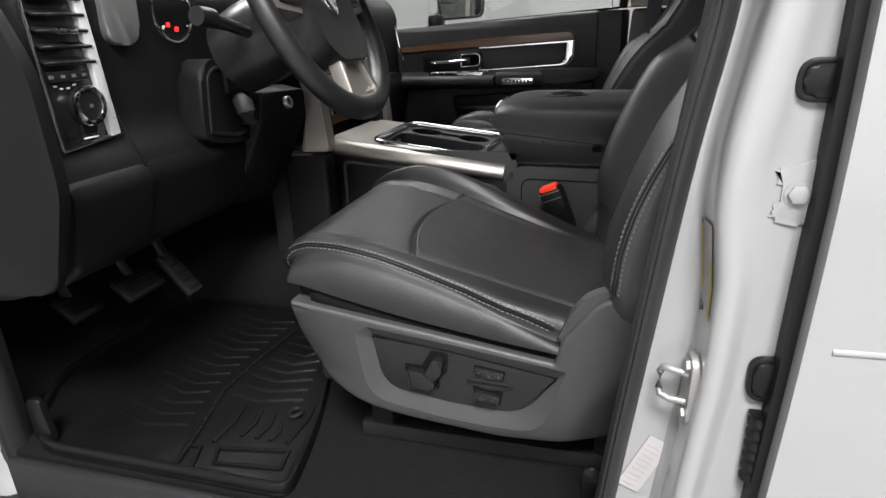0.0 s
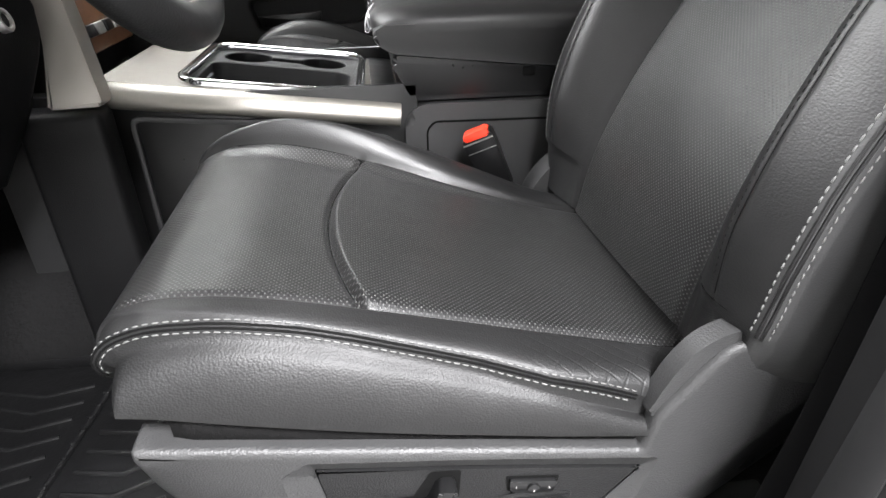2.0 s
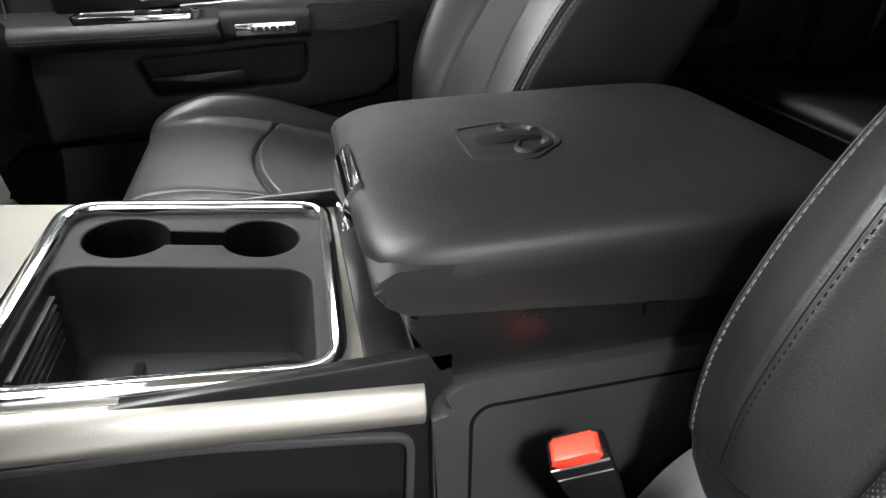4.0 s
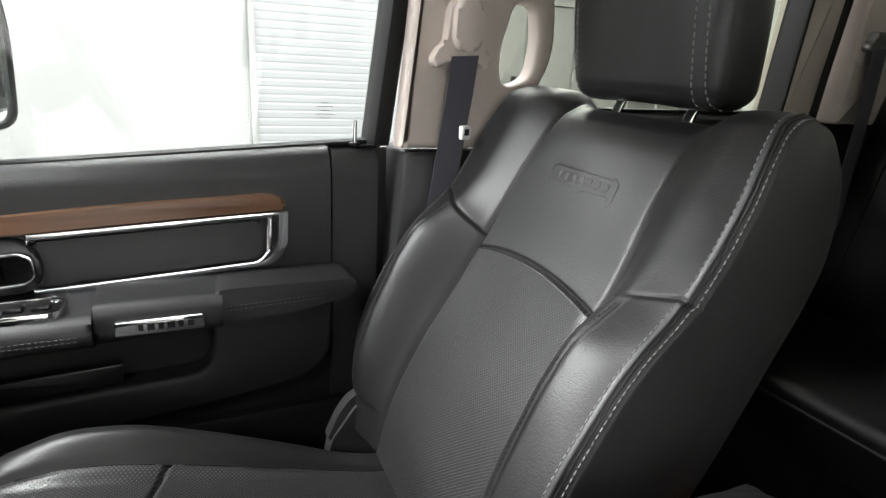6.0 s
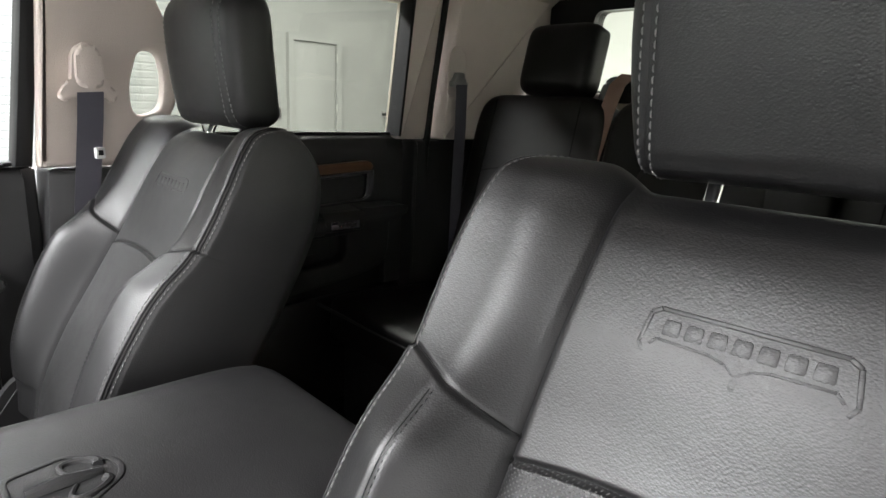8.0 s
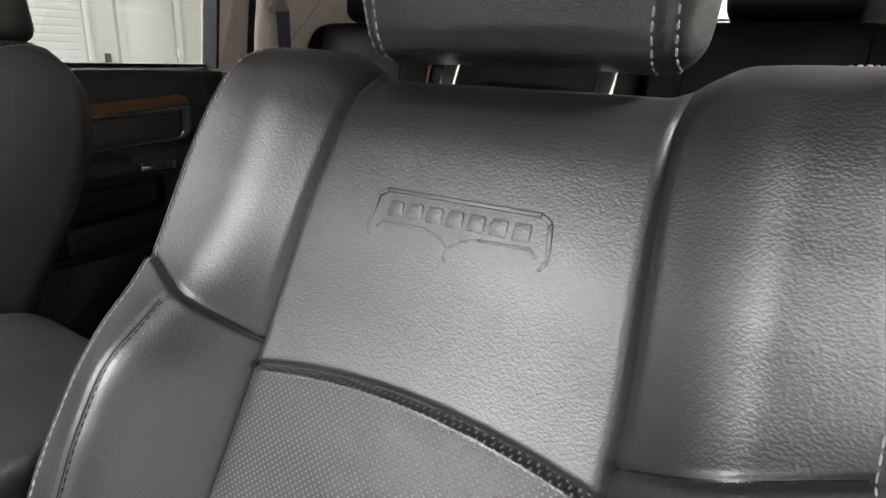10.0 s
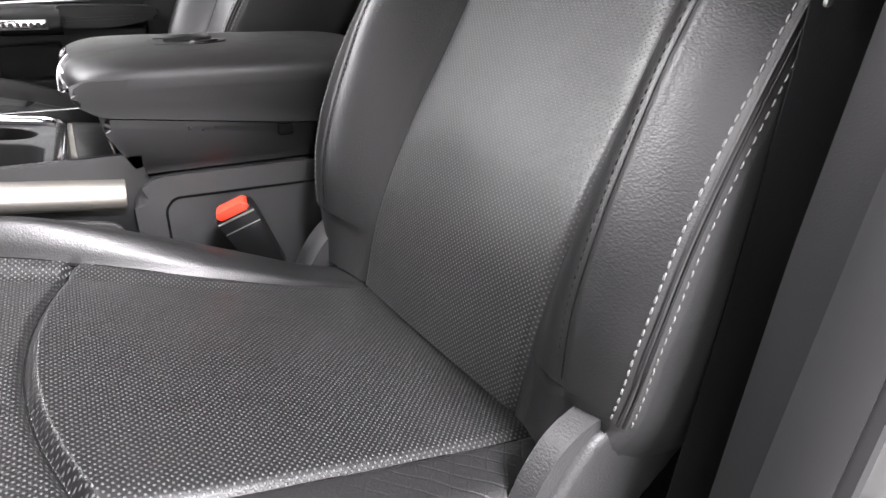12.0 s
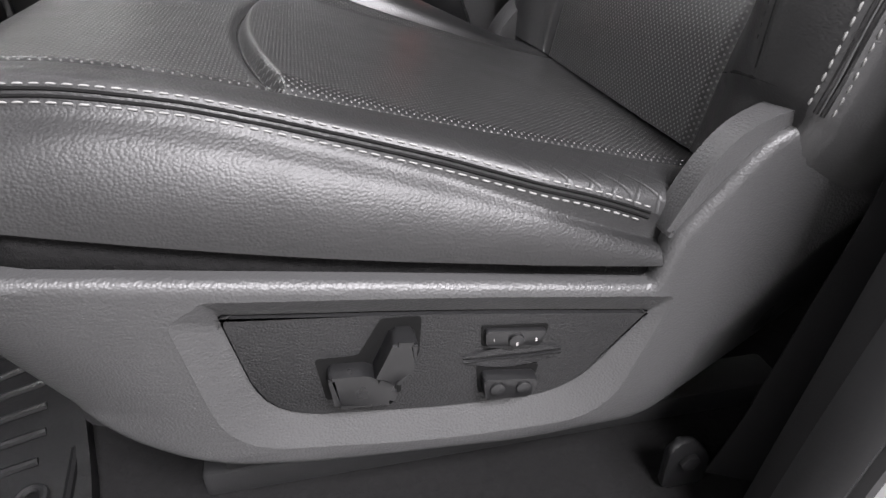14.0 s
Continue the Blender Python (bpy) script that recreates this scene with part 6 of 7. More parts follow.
part("tray_deck", tilted(holed(inset(tray, 0.003), [bin_o, bone], "z", 0.440, 0.4505, 0.0, 0.003)), DARKP, con, "satin dark grey tray deck")
bm = band(bone, 0.4485, inset(bone, 0.003), 0.385, "z")
prism(inset(bone, 0.0028), "z", 0.381, 0.385, bm=bm)
part("cup_holder", tilted(bm), SMOOTHP, con, "two black cup holders linked by a channel")
bm = band(bin_o, 0.4485, inset(bin_o, 0.008), 0.350, "z")
prism(inset(bin_o, 0.007), "z", 0.345, 0.350, bm=bm)
part("tray_bin", tilted(bm), LIDSKIN, con, "deep black rubber-lined bin")
for i in range(6):
    part("wall_rib", tilted(box(-0.538, -0.528, 0.372, 0.485, 0.386 + i * 0.0095, 0.390 + i * 0.0095, 0.0012)), PLASTIC, con)
part("bin_divider", tilted(box(-0.466, -0.456, 0.352, 0.455, 0.350, 0.380, 0.003)), SMOOTHP, con)
part("bin_mat", tilted(prism(rpoly([(-0.448, 0.360), (-0.300, 0.360), (-0.300, 0.470), (-0.448, 0.460)], 0.03, 5), "z", 0.3505, 0.357, 0.002)), RUBBER, con, "rubber bin mat")
# body below
part("console_wall", box(-0.66, -0.20, 0.318, 0.330, 0.02, 0.440, 0.003), SMOOTHP, con)
part("console_wall", box(-0.66, -0.20, 0.630, 0.642, 0.02, 0.440, 0.003), SMOOTHP, con)
part("console_front", box(-0.72, -0.655, 0.316, 0.644, 0.02, 0.425, 0.006), SMOOTHP, con)
part("console_filler", box(-0.82, -0.715, 0.305, 0.655, 0.02, 0.45, 0.006), DARKP, con)
sp = rpoly([(-0.62, 0.07), (-0.25, 0.07), (-0.235, 0.36), (-0.40, 0.395), (-0.62, 0.415)], 0.02, 4)
part("side_pocket", ring_prism(sp, inset(sp, 0.008), "y", 0.319, 0.312, bevel=0.002), PLASTIC, con)
rear_o = rpoly([(-0.222, 0.02), (0.20, 0.02), (0.20, 0.406), (-0.196, 0.410), (-0.222, 0.390)], [0.004, 0.02, 0.03, 0.02, 0.02], 4)
part("console_rear", prism(rear_o, "y", 0.309, 0.651, 0.014, 4), PLASTIC, con, "dark plastic console base")
pn = rpoly([(-0.190, 0.12), (0.10, 0.12), (0.10, 0.378), (-0.178, 0.384), (-0.190, 0.37)], 0.014, 4)
part("side_panel_line", ring_prism(pn, inset(pn, 0.003), "y", 0.311, 0.3078), SEAM, con)
# near-black block as the shadow between bin and base
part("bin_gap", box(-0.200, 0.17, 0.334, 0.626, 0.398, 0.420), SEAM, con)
part("lower_bin", prism(rpoly([(-0.208, 0.414), (0.17, 0.412), (0.185, 0.43), (0.185, 0.4475), (0.0, 0.4545), (-0.232, 0.4815), (-0.238, 0.470)], [0.008, 0.008, 0.008, 0.004, 0.05, 0.004, 0.008], 3), "y", 0.318, 0.642, 0.008, 3), SMOOTHP, con, "smooth black bin under the lid")
# small near-black block drawn as a shaded notch
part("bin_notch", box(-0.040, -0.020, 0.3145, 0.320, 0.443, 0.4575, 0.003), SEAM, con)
part("lid_base", prism(rpoly([(-0.236, 0.4845), (-0.259, 0.500), (-0.262, 0.514), (-0.245, 0.524), (0.176, 0.524), (0.180, 0.452), (0.0, 0.4575)], [0.010, 0.008, 0.006, 0.004, 0.01, 0.01, 0.05], 4), "y", 0.3115, 0.6485, 0.006, 3), LIDSKIN, con, "black lower half of the console lid")
lid = part("lid", pillow((-0.041, MID, 0.515), (1, 0, -0.004), (0, 1, 0), (0, 0, 1), 0.222, 0.171, 0.0325, 4.2, 2.7, n=52, back=0.003), LIDSKIN, con, "padded black leather console lid", angle=75)
lw = rpoly([(-0.272, 0.497), (-0.271, 0.515), (-0.266, 0.531), (-0.254, 0.5425), (-0.252, 0.538), (-0.260, 0.520), (-0.262, 0.499)], [0.003, 0.01, 0.010, 0.001, 0.001, 0.01, 0.003], 4)
part("lid_latch", prism(lw, "y", 0.425, 0.514, 0.002), CHROME, con, "chrome lid latch")


def shield_mark(k):
    return rpoly([(-0.155 + (1 - k) * 0.045, 0.470 + 0.040 * k), (-0.155 + (1 - k) * 0.045, 0.470 - 0.040 * k), (-0.100, 0.470 - 0.050 * k), (-0.110 + 0.046 * k, 0.470 - 0.020 * k), (-0.110 + 0.052 * k, 0.470), (-0.110 + 0.046 * k, 0.470 + 0.020 * k), (-0.100, 0.470 + 0.050 * k)], 0.008 * k, 4)


TOPZ = 0.5472
bm = ring_prism(shield_mark(1.0), shield_mark(0.88), "z", TOPZ - 0.003, TOPZ + 0.002, bevel=0.0008)
for sg in (-1, 1):
    curl = [(-0.100 + 0.026 * math.cos(a) * (1 - 0.06 * i), 0.470 + sg * (0.020 + 0.013 * math.sin(a)), TOPZ + 0.0005) for i, a in enumerate(np.linspace(-0.6, 4.2, 16))]
    tube(curl, [0.0052 - 0.0002 * i for i in range(16)], 8, bm=bm)
tube([(-0.140, 0.470, TOPZ), (-0.110, 0.470, TOPZ + 0.002), (-0.078, 0.470, TOPZ)], [0.006, 0.008, 0.005], 8, bm=bm)
part("pressed_emblem", bm, LIDSKIN, con, "plain shield emblem pressed into the lid")

key = thing("key_fob", (-0.37, 0.44, 0.354), "black key fob with small pale buttons lying in the tray bin", "key fob")
part("fob_body", tilted(turned(box(-0.036, 0.036, -0.019, 0.019, 0, 0.013, 0.006, 3), pose(-0.375, 0.425, 0.357, 0, 0, 12))), SMOOTHP, key)
for i, mt in enumerate((PRINT, PRINT, PRINT, RED)):
    part("fob_button", tilted(turned(box(-0.022 + i * 0.013, -0.016 + i * 0.013, -0.004 + 0.004 * (i % 2), 0.002 + 0.004 * (i % 2), 0.0125, 0.0142, 0.0005), pose(-0.375, 0.425, 0.357, 0, 0, 12))), mt, key)
part("key_ring", tilted(tube([(-0.325 + 0.014 * math.cos(a), 0.428 + 0.014 * math.sin(a), 0.362 + 0.004 * math.sin(a)) for a in (2 * math.pi * i / 20 for i in range(20))], 0.0014, 8, True)), CHROME, key)
part("key_loop", tilted(box(-0.340, -0.332, 0.424, 0.438, 0.360, 0.366, 0.002)), STEEL, key)

bu = thing("belt_buckle", (-0.10, 0.262, 0.30), "black belt buckle with a red release button beside the driver's seat", "belt buckle", "belt buckles")
m = pose(-0.107, 0.256, 0.350, 8, -24, -18)
part("buckle_body", turned(prism(rpoly([(-0.020, -0.070), (0.016, -0.070), (0.023, 0.020), (0.021, 0.034), (-0.022, 0.034), (-0.025, 0.020)], 0.006, 4), "y", -0.011, 0.011, 0.004, 3), m), SMOOTHP, bu)
part("buckle_button", turned(prism(rpoly([(-0.0205, 0.027), (0.0195, 0.027), (0.0185, 0.038), (-0.0195, 0.038)], 0.004, 4), "y", -0.0135, 0.006, 0.003, 3), m), RED, bu, "red release button")
part("buckle_line", turned(box(-0.0245, 0.0225, -0.0125, -0.010, 0.021, 0.0235, 0.0008), m), STEEL, bu, "pale line under the button")
part("buckle_line", turned(box(-0.0235, 0.0215, -0.0118, -0.010, 0.006, 0.0075, 0.0005), m), STEEL, bu)
part("buckle_stalk", tube([(-0.082, 0.254, 0.294), (-0.062, 0.25, 0.20), (-0.05, 0.25, 0.08)], 0.014, 8, flat=0.5), DARKP, bu)

# ---- dashboard ----
dash = thing("dashboard", (-0.95, MID, 0.30), "black grained dashboard with chrome-rimmed switch panel and silver uprights", "dashboard")
prof = rpoly([(-1.40, 0.80), (-1.0, 0.835), (-0.84, 0.815), (-0.795, 0.775), (-0.80, 0.70), (-0.800, 0.56), (-0.770, 0.515), (-0.760, 0.48), (-0.790, 0.36), (-0.90, 0.31), (-1.40, 0.31)], [0.002, 0.1, 0.05, 0.03, 0.03, 0.03, 0.02, 0.02, 0.03, 0.05, 0.002], 5)
part("dash_body", prism(prof, "y", -0.335, 1.262, 0.012, 3), DASH, dash, "black grained dash moulding")
part("knee_panel", prism(rpoly([(-0.770, 0.512), (-0.757, 0.48), (-0.788, 0.355), (-0.83, 0.335), (-0.83, 0.515)], [0.015, 0.02, 0.03, 0.02, 0.002], 5), "y", -0.150, 0.285, 0.008, 3), DASH, dash, "black knee panel")
part("fuse_cover", prism(rpoly([(-0.7655, 0.505), (-0.752, 0.48), (-0.783, 0.352), (-0.83, 0.332), (-0.83, 0.505)], [0.015, 0.02, 0.03, 0.02, 0.002], 5), "y", -0.318, -0.155, 0.010, 3), DASH, dash, "black fuse cover")
part("dash_end", prism(rpoly([(-1.30, 0.82), (-0.80, 0.80), (-0.74, 0.66), (-0.735, 0.50), (-0.79, 0.34), (-1.30, 0.30)], 0.03, 5), "y", -0.355, -0.336, 0.006, 3), DASH, dash, "dark dash end cap")
# vent and light switch panel in a chrome frame
lo = rpoly([(-0.292, 0.540), (-0.178, 0.552), (-0.200, 0.790), (-0.305, 0.790)], 0.010, 4)
part("switch_frame", ring_prism(lo, inset(lo, 0.006), "x", -0.800, -0.782, bevel=0.002), SATIN, dash, "chrome frame")
part("switch_face", prism(inset(lo, 0.005), "x", -0.800, -0.789, 0.002), SMOOTHP, dash)
part("frame_bar", prism([(-0.195, 0.553), (-0.176, 0.555), (-0.199, 0.790), (-0.218, 0.790)], "x", -0.800, -0.779, 0.003), SILVER, dash, "bright silver bar beside the vent")
for i in range(5):
    z = 0.672 + i * 0.022
    part("vent_slat", turned(box(-0.009, 0.009, -0.288 + i * -0.0012, -0.198 - i * 0.0012, -0.0022, 0.0022, 0.001), pose(-0.785, 0, z, 0, 25, 0)), SMOOTHP, dash)
part("vent_knob", box(-0.784, -0.768, -0.258, -0.228, 0.708, 0.718, 0.003), CHROME, dash, "chrome vent knob")
part("vent_thumb", box(-0.790, -0.780, -0.285, -0.215, 0.643, 0.658, 0.003), SMOOTHP, dash)
for yy in (-0.282, -0.262, -0.243, -0.224):
    part("thumb_mark", box(-0.7815, -0.7795, yy - 0.004, yy + 0.004, 0.648, 0.653, 0.001), STEEL, dash)
kn = part("light_knob", disc((-0.792, -0.232, 0.606), "x", 0.027, 0.020, 28, 0.004), SMOOTHP, dash, "rotary light knob with a chrome edge")
part("knob_ring", tube([(-0.774, -0.232 + 0.0255 * math.cos(a), 0.606 + 0.0255 * math.sin(a)) for a in (2 * math.pi * i / 28 for i in range(28))], 0.005, 8, True, up=(1, 0, 0)), CHROME, kn)
part("knob_mark", box(-0.7725, -0.7712, -0.234, -0.228, 0.603, 0.608), STEEL, kn, smooth=False)
for i, yy in enumerate((-0.272, -0.250, -0.238, -0.262)):
    part("switch_print", box(-0.7895, -0.7882, yy - 0.003, yy + 0.003, 0.636 - 0.004 * (i % 2), 0.6385 - 0.004 * (i % 2)), PRINT, dash, smooth=False)
part("switch_button", box(-0.792, -0.785, -0.272, -0.254, 0.556, 0.572, 0.002), SMOOTHP, dash)
part("switch_button", box(-0.792, -0.785, -0.244, -0.214, 0.562, 0.580, 0.002), SMOOTHP, dash)
part("switch_print", box(-0.7852, -0.7842, -0.246, -0.218, 0.5565, 0.5585), PRINT, dash, smooth=False)
part("dash_seam", tube([(-0.799, -0.166, 0.60), (-0.776, -0.156, 0.525), (-0.759, -0.1525, 0.485), (-0.785, -0.1525, 0.362)], 0.0024, 8), SEAM, dash)
# instrument hood and gauge
GY = 0.024
part("gauge_hood", prism(rpoly([(-0.18, 0.66), (0.20, 0.66), (0.22, 0.80), (0.17, 0.865), (-0.15, 0.865), (-0.20, 0.80)], 0.04, 6), "x", -1.05, -0.806, 0.02, 3), DASH, dash, "instrument hood")
part("gauge_lens", prism(rpoly([(-0.155, 0.690), (-0.085, 0.690), (-0.075, 0.84), (-0.155, 0.82)], 0.03, 5), "x", -0.82, -0.784, 0.004), STEEL, dash, "pale gauge surround")
ga = part("gauge_dial", disc((-0.806, GY, 0.745), "x", 0.052, 0.006, 32, 0.001), GAUGE, dash, "black dial with pale marks")
part("dial_ring", tube([(-0.799, GY + 0.053 * math.cos(a), 0.745 + 0.053 * math.sin(a)) for a in (2 * math.pi * i / 36 for i in range(36))], 0.003, 8, True, up=(1, 0, 0)), CHROME, ga)
bm = bmesh.new()
for i in range(13):
    a = radians(220 - i * 21)
    turned(bm, Matrix.Identity(4))
    c, s_ = math.cos(a), math.sin(a)
    k = len(bm.verts)
    box(-0.7995, -0.7985, -0.003, 0.003, 0.036, 0.045, bm=bm)
    turned(bm, Matrix.Translation((0, GY, 0.745)) @ Matrix.Rotation(a - math.pi / 2, 4, "X"), k)
part("dial_marks", bm, PRINT, ga, smooth=False)
for dy, dz in ((-0.018, -0.022), (0.004, -0.030)):
    part("warning_light", box(-0.7995, -0.798, GY + dy - 0.005, GY + dy + 0.005, 0.745 + dz - 0.004, 0.745 + dz + 0.004, 0.001), REDLAMP, ga, "lit red warning lamp")
# pedal adjust and brake release panel
ao = rpoly([(-0.012, 0.512), (0.09, 0.492), (0.21, 0.500), (0.262, 0.550), (0.258, 0.640), (0.04, 0.662), (0.005, 0.640)], 0.02, 4)
part("switch_pod", prism(ao, "x", -0.80, -0.745, 0.010, 3), DASH, dash, "raised switch pod under the wheel")
part("pod_rim", ring_prism(inset(ao, 0.014), inset(ao, 0.021), "x", -0.747, -0.741, bevel=0.002), SMOOTHP, dash)
# no real hollow: a near-black panel paints the recess's shade
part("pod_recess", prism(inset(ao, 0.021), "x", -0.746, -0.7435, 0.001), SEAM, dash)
part("pod_switch", box(-0.748, -0.734, 0.066, 0.152, 0.592, 0.652, 0.005), DASH, dash)
part("pod_button", box(-0.736, -0.7325, 0.080, 0.138, 0.601, 0.643, 0.003), SMOOTHP, dash)
part("pod_print", box(-0.7326, -0.7318, 0.102, 0.116, 0.617, 0.626), PRINT, dash, smooth=False)
part("release_handle", tube([(-0.750, 0.112, 0.588), (-0.722, 0.092, 0.574), (-0.712, 0.084, 0.556), (-0.712, 0.090, 0.534)], [0.014, 0.020, 0.022, 0.018], 12, flat=0.6), DARKP, dash, "brake release handle")
part("ignition_bezel", turned(ring_prism(circle(0, 0, 0.013), circle(0, 0, 0.008), "z", -0.006, 0.004, bevel=0.0015), pose(-0.664, 0.169, 0.566, 0, 78, 0)), STEEL, dash, "round ignition bezel")
part("ignition_lock", turned(disc((0, 0, -0.004), "z", 0.0078, 0.005, 16), pose(-0.664, 0.169, 0.566, 0, 78, 0)), SMOOTHP, dash)
part("lower_cover", prism([(-0.655, 0.588), (-0.652, 0.575), (-0.658, 0.545), (-0.664, 0.517), (-0.698, 0.452), (-0.757, 0.355), (-0.80, 0.335), (-0.88, 0.33), (-0.88, 0.59), (-0.70, 0.598)], "y", 0.226, 0.135, 0.006, 3, shift=(-0.055, 0)), DASH, dash, "black column side cover", angle=60)
# silver uprights and centre stack
for y0, y1 in ((0.264, 0.300), (0.660, 0.696)):
    part("silver_upright", prism(rpoly([(-0.698, 0.441), (-0.627, 0.443), (-0.636, 0.54), (-0.643, 0.60), (-0.650, 0.635), (-0.690, 0.635), (-0.684, 0.60), (-0.674, 0.54)], [0.004, 0.006, 0.05, 0.05, 0.01, 0.01, 0.05, 0.05], 5), "y", y0, y1, 0.006, 3), CHAMP, dash, "brushed silver console upright")
    part("upright_base", box(-0.74, -0.628, y0 + 0.001 - (0.02 if y0 < 0.5 else 0), y1 - 0.001 + (0 if y0 < 0.5 else 0.02), 0.02, 0.440, 0.012, 3), DASH, dash, "black panel under the silver upright")
    part("upright_bridge", prism(rpoly([(-0.70, 0.441), (-0.640, 0.443), (-0.648, 0.54), (-0.70, 0.60)], 0.006, 3), "y", min(y1, 0.6), max(0.332, min(y0, y1) + 0.003), 0.002), DASH, dash)
part("centre_console_panel", prism(rpoly([(-0.70, 0.44), (-0.695, 0.50), (-0.745, 0.72), (-0.79, 0.80), (-0.86, 0.80), (-0.86, 0.44)], 0.01, 4), "y", 0.331, 0.629, 0.004), DASH, dash, "black centre stack")
part("wood_panel", turned(box(-0.004, 0.006, 0.338, 0.622, -0.075, 0.045, 0.004), pose(-0.705, 0, 0.555, 0, -13, 0)), WOOD, dash, "walnut centre panel")
for i in range(6):
    part("stack_button", turned(box(0.004, 0.016, 0.385 + i * 0.034, 0.412 + i * 0.034, -0.052, -0.034, 0.003), pose(-0.705, 0, 0.555, 0, -13, 0)), STEEL if i % 2 == 0 else SMOOTHP, dash)
so = rpoly([(0.340, 0.505), (0.376, 0.505), (0.376, 0.590), (0.340, 0.590)], 0.008, 3)
part("socket_frame", ring_prism(so, inset(so, 0.003), "x", -0.70, -0.676, bevel=0.001), CHROME, dash, "chrome-edged black switch block")
part("socket_face", prism(inset(so, 0.0025), "x", -0.72, -0.679, 0.001), SMOOTHP, dash)
# passenger end of the dash
part("glove_door", prism(rpoly([(0.70, 0.37), (1.18, 0.37), (1.20, 0.56), (0.70, 0.56)], 0.03, 5), "x", -0.80, -0.758, 0.012, 3), DASH, dash, "black glove box door")
part("dash_chrome_line", tube([(-0.775, 1.235, 0.48), (-0.772, 1.240, 0.60), (-0.80, 1.245, 0.72), (-0.84, 1.245, 0.80)], 0.004, 8), CHROME, dash, "chrome line on the dash end")

# ---- steering wheel ----
WC = Vector((-0.500, 0.020, 0.742))
WT = Matrix.Translation(WC) @ Matrix.Rotation(radians(-24), 4, "Y")
wheel = thing("steering_wheel", tuple(WC), "black leather steering wheel with silver spokes and a padded hub", "steering wheel")


def wheeled(bm):
    return turned(bm, WT)


R = 0.184
ring = [(0.0, R * math.sin(a), -R * math.cos(a)) for a in (2 * math.pi * i / 72 for i in range(72))]
rad = [0.0190 + 0.0018 * math.cos(4 * math.pi * i / 72) for i in range(72)]
part("rim", wheeled(tube(ring, rad, 16, True, up=(1, 0, 0))), LEATHER, wheel, "black leather rim")
part("hub", wheeled(prism(rpoly([(-0.085, -0.066), (-0.052, -0.104), (0.052, -0.104), (0.085, -0.066), (0.092, 0.030), (0.06, 0.058), (-0.06, 0.058), (-0.092, 0.030)], 0.03, 6), "x", -0.035, 0.022, 0.016, 4)), SMOOTHP, wheel, "padded black hub")
part("hub_emblem", wheeled(prism(rpoly([(-0.022, 0.022), (-0.020, -0.010), (0, -0.030), (0.020, -0.010), (0.022, 0.022)], 0.008, 4), "x", 0.0205, 0.025, 0.0015)), CHROME, wheel, "plain chrome shield emblem")
for sg in (-1, 1):
    part("side_spoke", wheeled(prism(rpoly([(sg * 0.080, -0.020), (sg * 0.175, -0.010), (sg * 0.176, 0.032), (sg * 0.082, 0.040)], 0.012, 4), "x", -0.018, 0.010, 0.006, 3)), BRUSHED, wheel, "silver spoke with switches")
    sp_ = part("spoke_switches", wheeled(prism(rpoly([(sg * 0.092, -0.008), (sg * 0.150, -0.002), (sg * 0.150, 0.026), (sg * 0.094, 0.030)], 0.006, 3), "x", 0.008, 0.015, 0.002)), SMOOTHP, wheel)
    for k in range(3):
        part("spoke_button", wheeled(box(0.014, 0.0175, min(sg * (0.098 + k * 0.017), sg * (0.111 + k * 0.017)), max(sg * (0.098 + k * 0.017), sg * (0.111 + k * 0.017)), 0.002, 0.022, 0.002)), PLASTIC, wheel)
spoke = rpoly([(-0.046, -0.090), (0.046, -0.090), (0.062, -0.168), (0.035, -0.180), (-0.035, -0.180), (-0.062, -0.168)], 0.012, 5)
slot = rpoly([(-0.034, -0.106), (0.034, -0.106), (0.046, -0.158), (0.030, -0.166), (-0.030, -0.166), (-0.046, -0.158)], 0.012, 5)
low_spoke = part("lower_spoke", wheeled(ring_prism(spoke, slot, "x", -0.012, 0.014, bevel=0.003)), BRUSHED, wheel, "brushed silver lower spoke bezel")
part("spoke_pocket", wheeled(prism(inset(slot, -0.002), "x", -0.010, 0.003, 0.001)), BRUSHED, low_spoke)
part("column", wheeled(tube([(-0.19, 0, 0), (-0.14, 0, 0), (-0.10, 0, 0), (-0.03, 0, 0)], [0.070, 0.074, 0.072, 0.060], 24)), SMOOTHP, wheel, "black steering column shroud")
part("stalk", tube([(-0.60, -0.03, 0.70), (-0.60, -0.10, 0.715), (-0.595, -0.165, 0.725)], [0.010, 0.010, 0.013], 12), SMOOTHP, wheel, "black multi-function stalk")
part("stalk_end", tube([(-0.595, -0.150, 0.724), (-0.595, -0.185, 0.728)], [0.015, 0.014], 14), SMOOTHP, wheel)

# ---- pedals ----
def pedal(name, c, w, h, ang, label, arm_to):
    p = thing(name, c, label, "pedal", "pedals")
    part("pad", turned(box(-0.008, 0.008, -w / 2, w / 2, -h / 2, h / 2, 0.005), pose(*c, 0, ang, 0)), DARKP, p, "ribbed black rubber pad")
    for k in range(5):
        part("pad_rib", turned(box(0.007, 0.0105, -w / 2 + 0.008, w / 2 - 0.008, -h / 2 + 0.012 + k * (h - 0.024) / 4 - 0.003, -h / 2 + 0.012 + k * (h - 0.024) / 4 + 0.003, 0.001), pose(*c, 0, ang, 0)), SEAL, p)
    part("arm", tube([(c[0] - 0.01, c[1], c[2]), (c[0] - 0.06, c[1], c[2] + 0.10), arm_to], 0.011, 8), DARKP, p)


pedal("parking_brake_pedal", (-1.015, -0.135, 0.200), 0.075, 0.060, -50, "black rubber parking brake pedal", (-1.12, -0.135, 0.42))
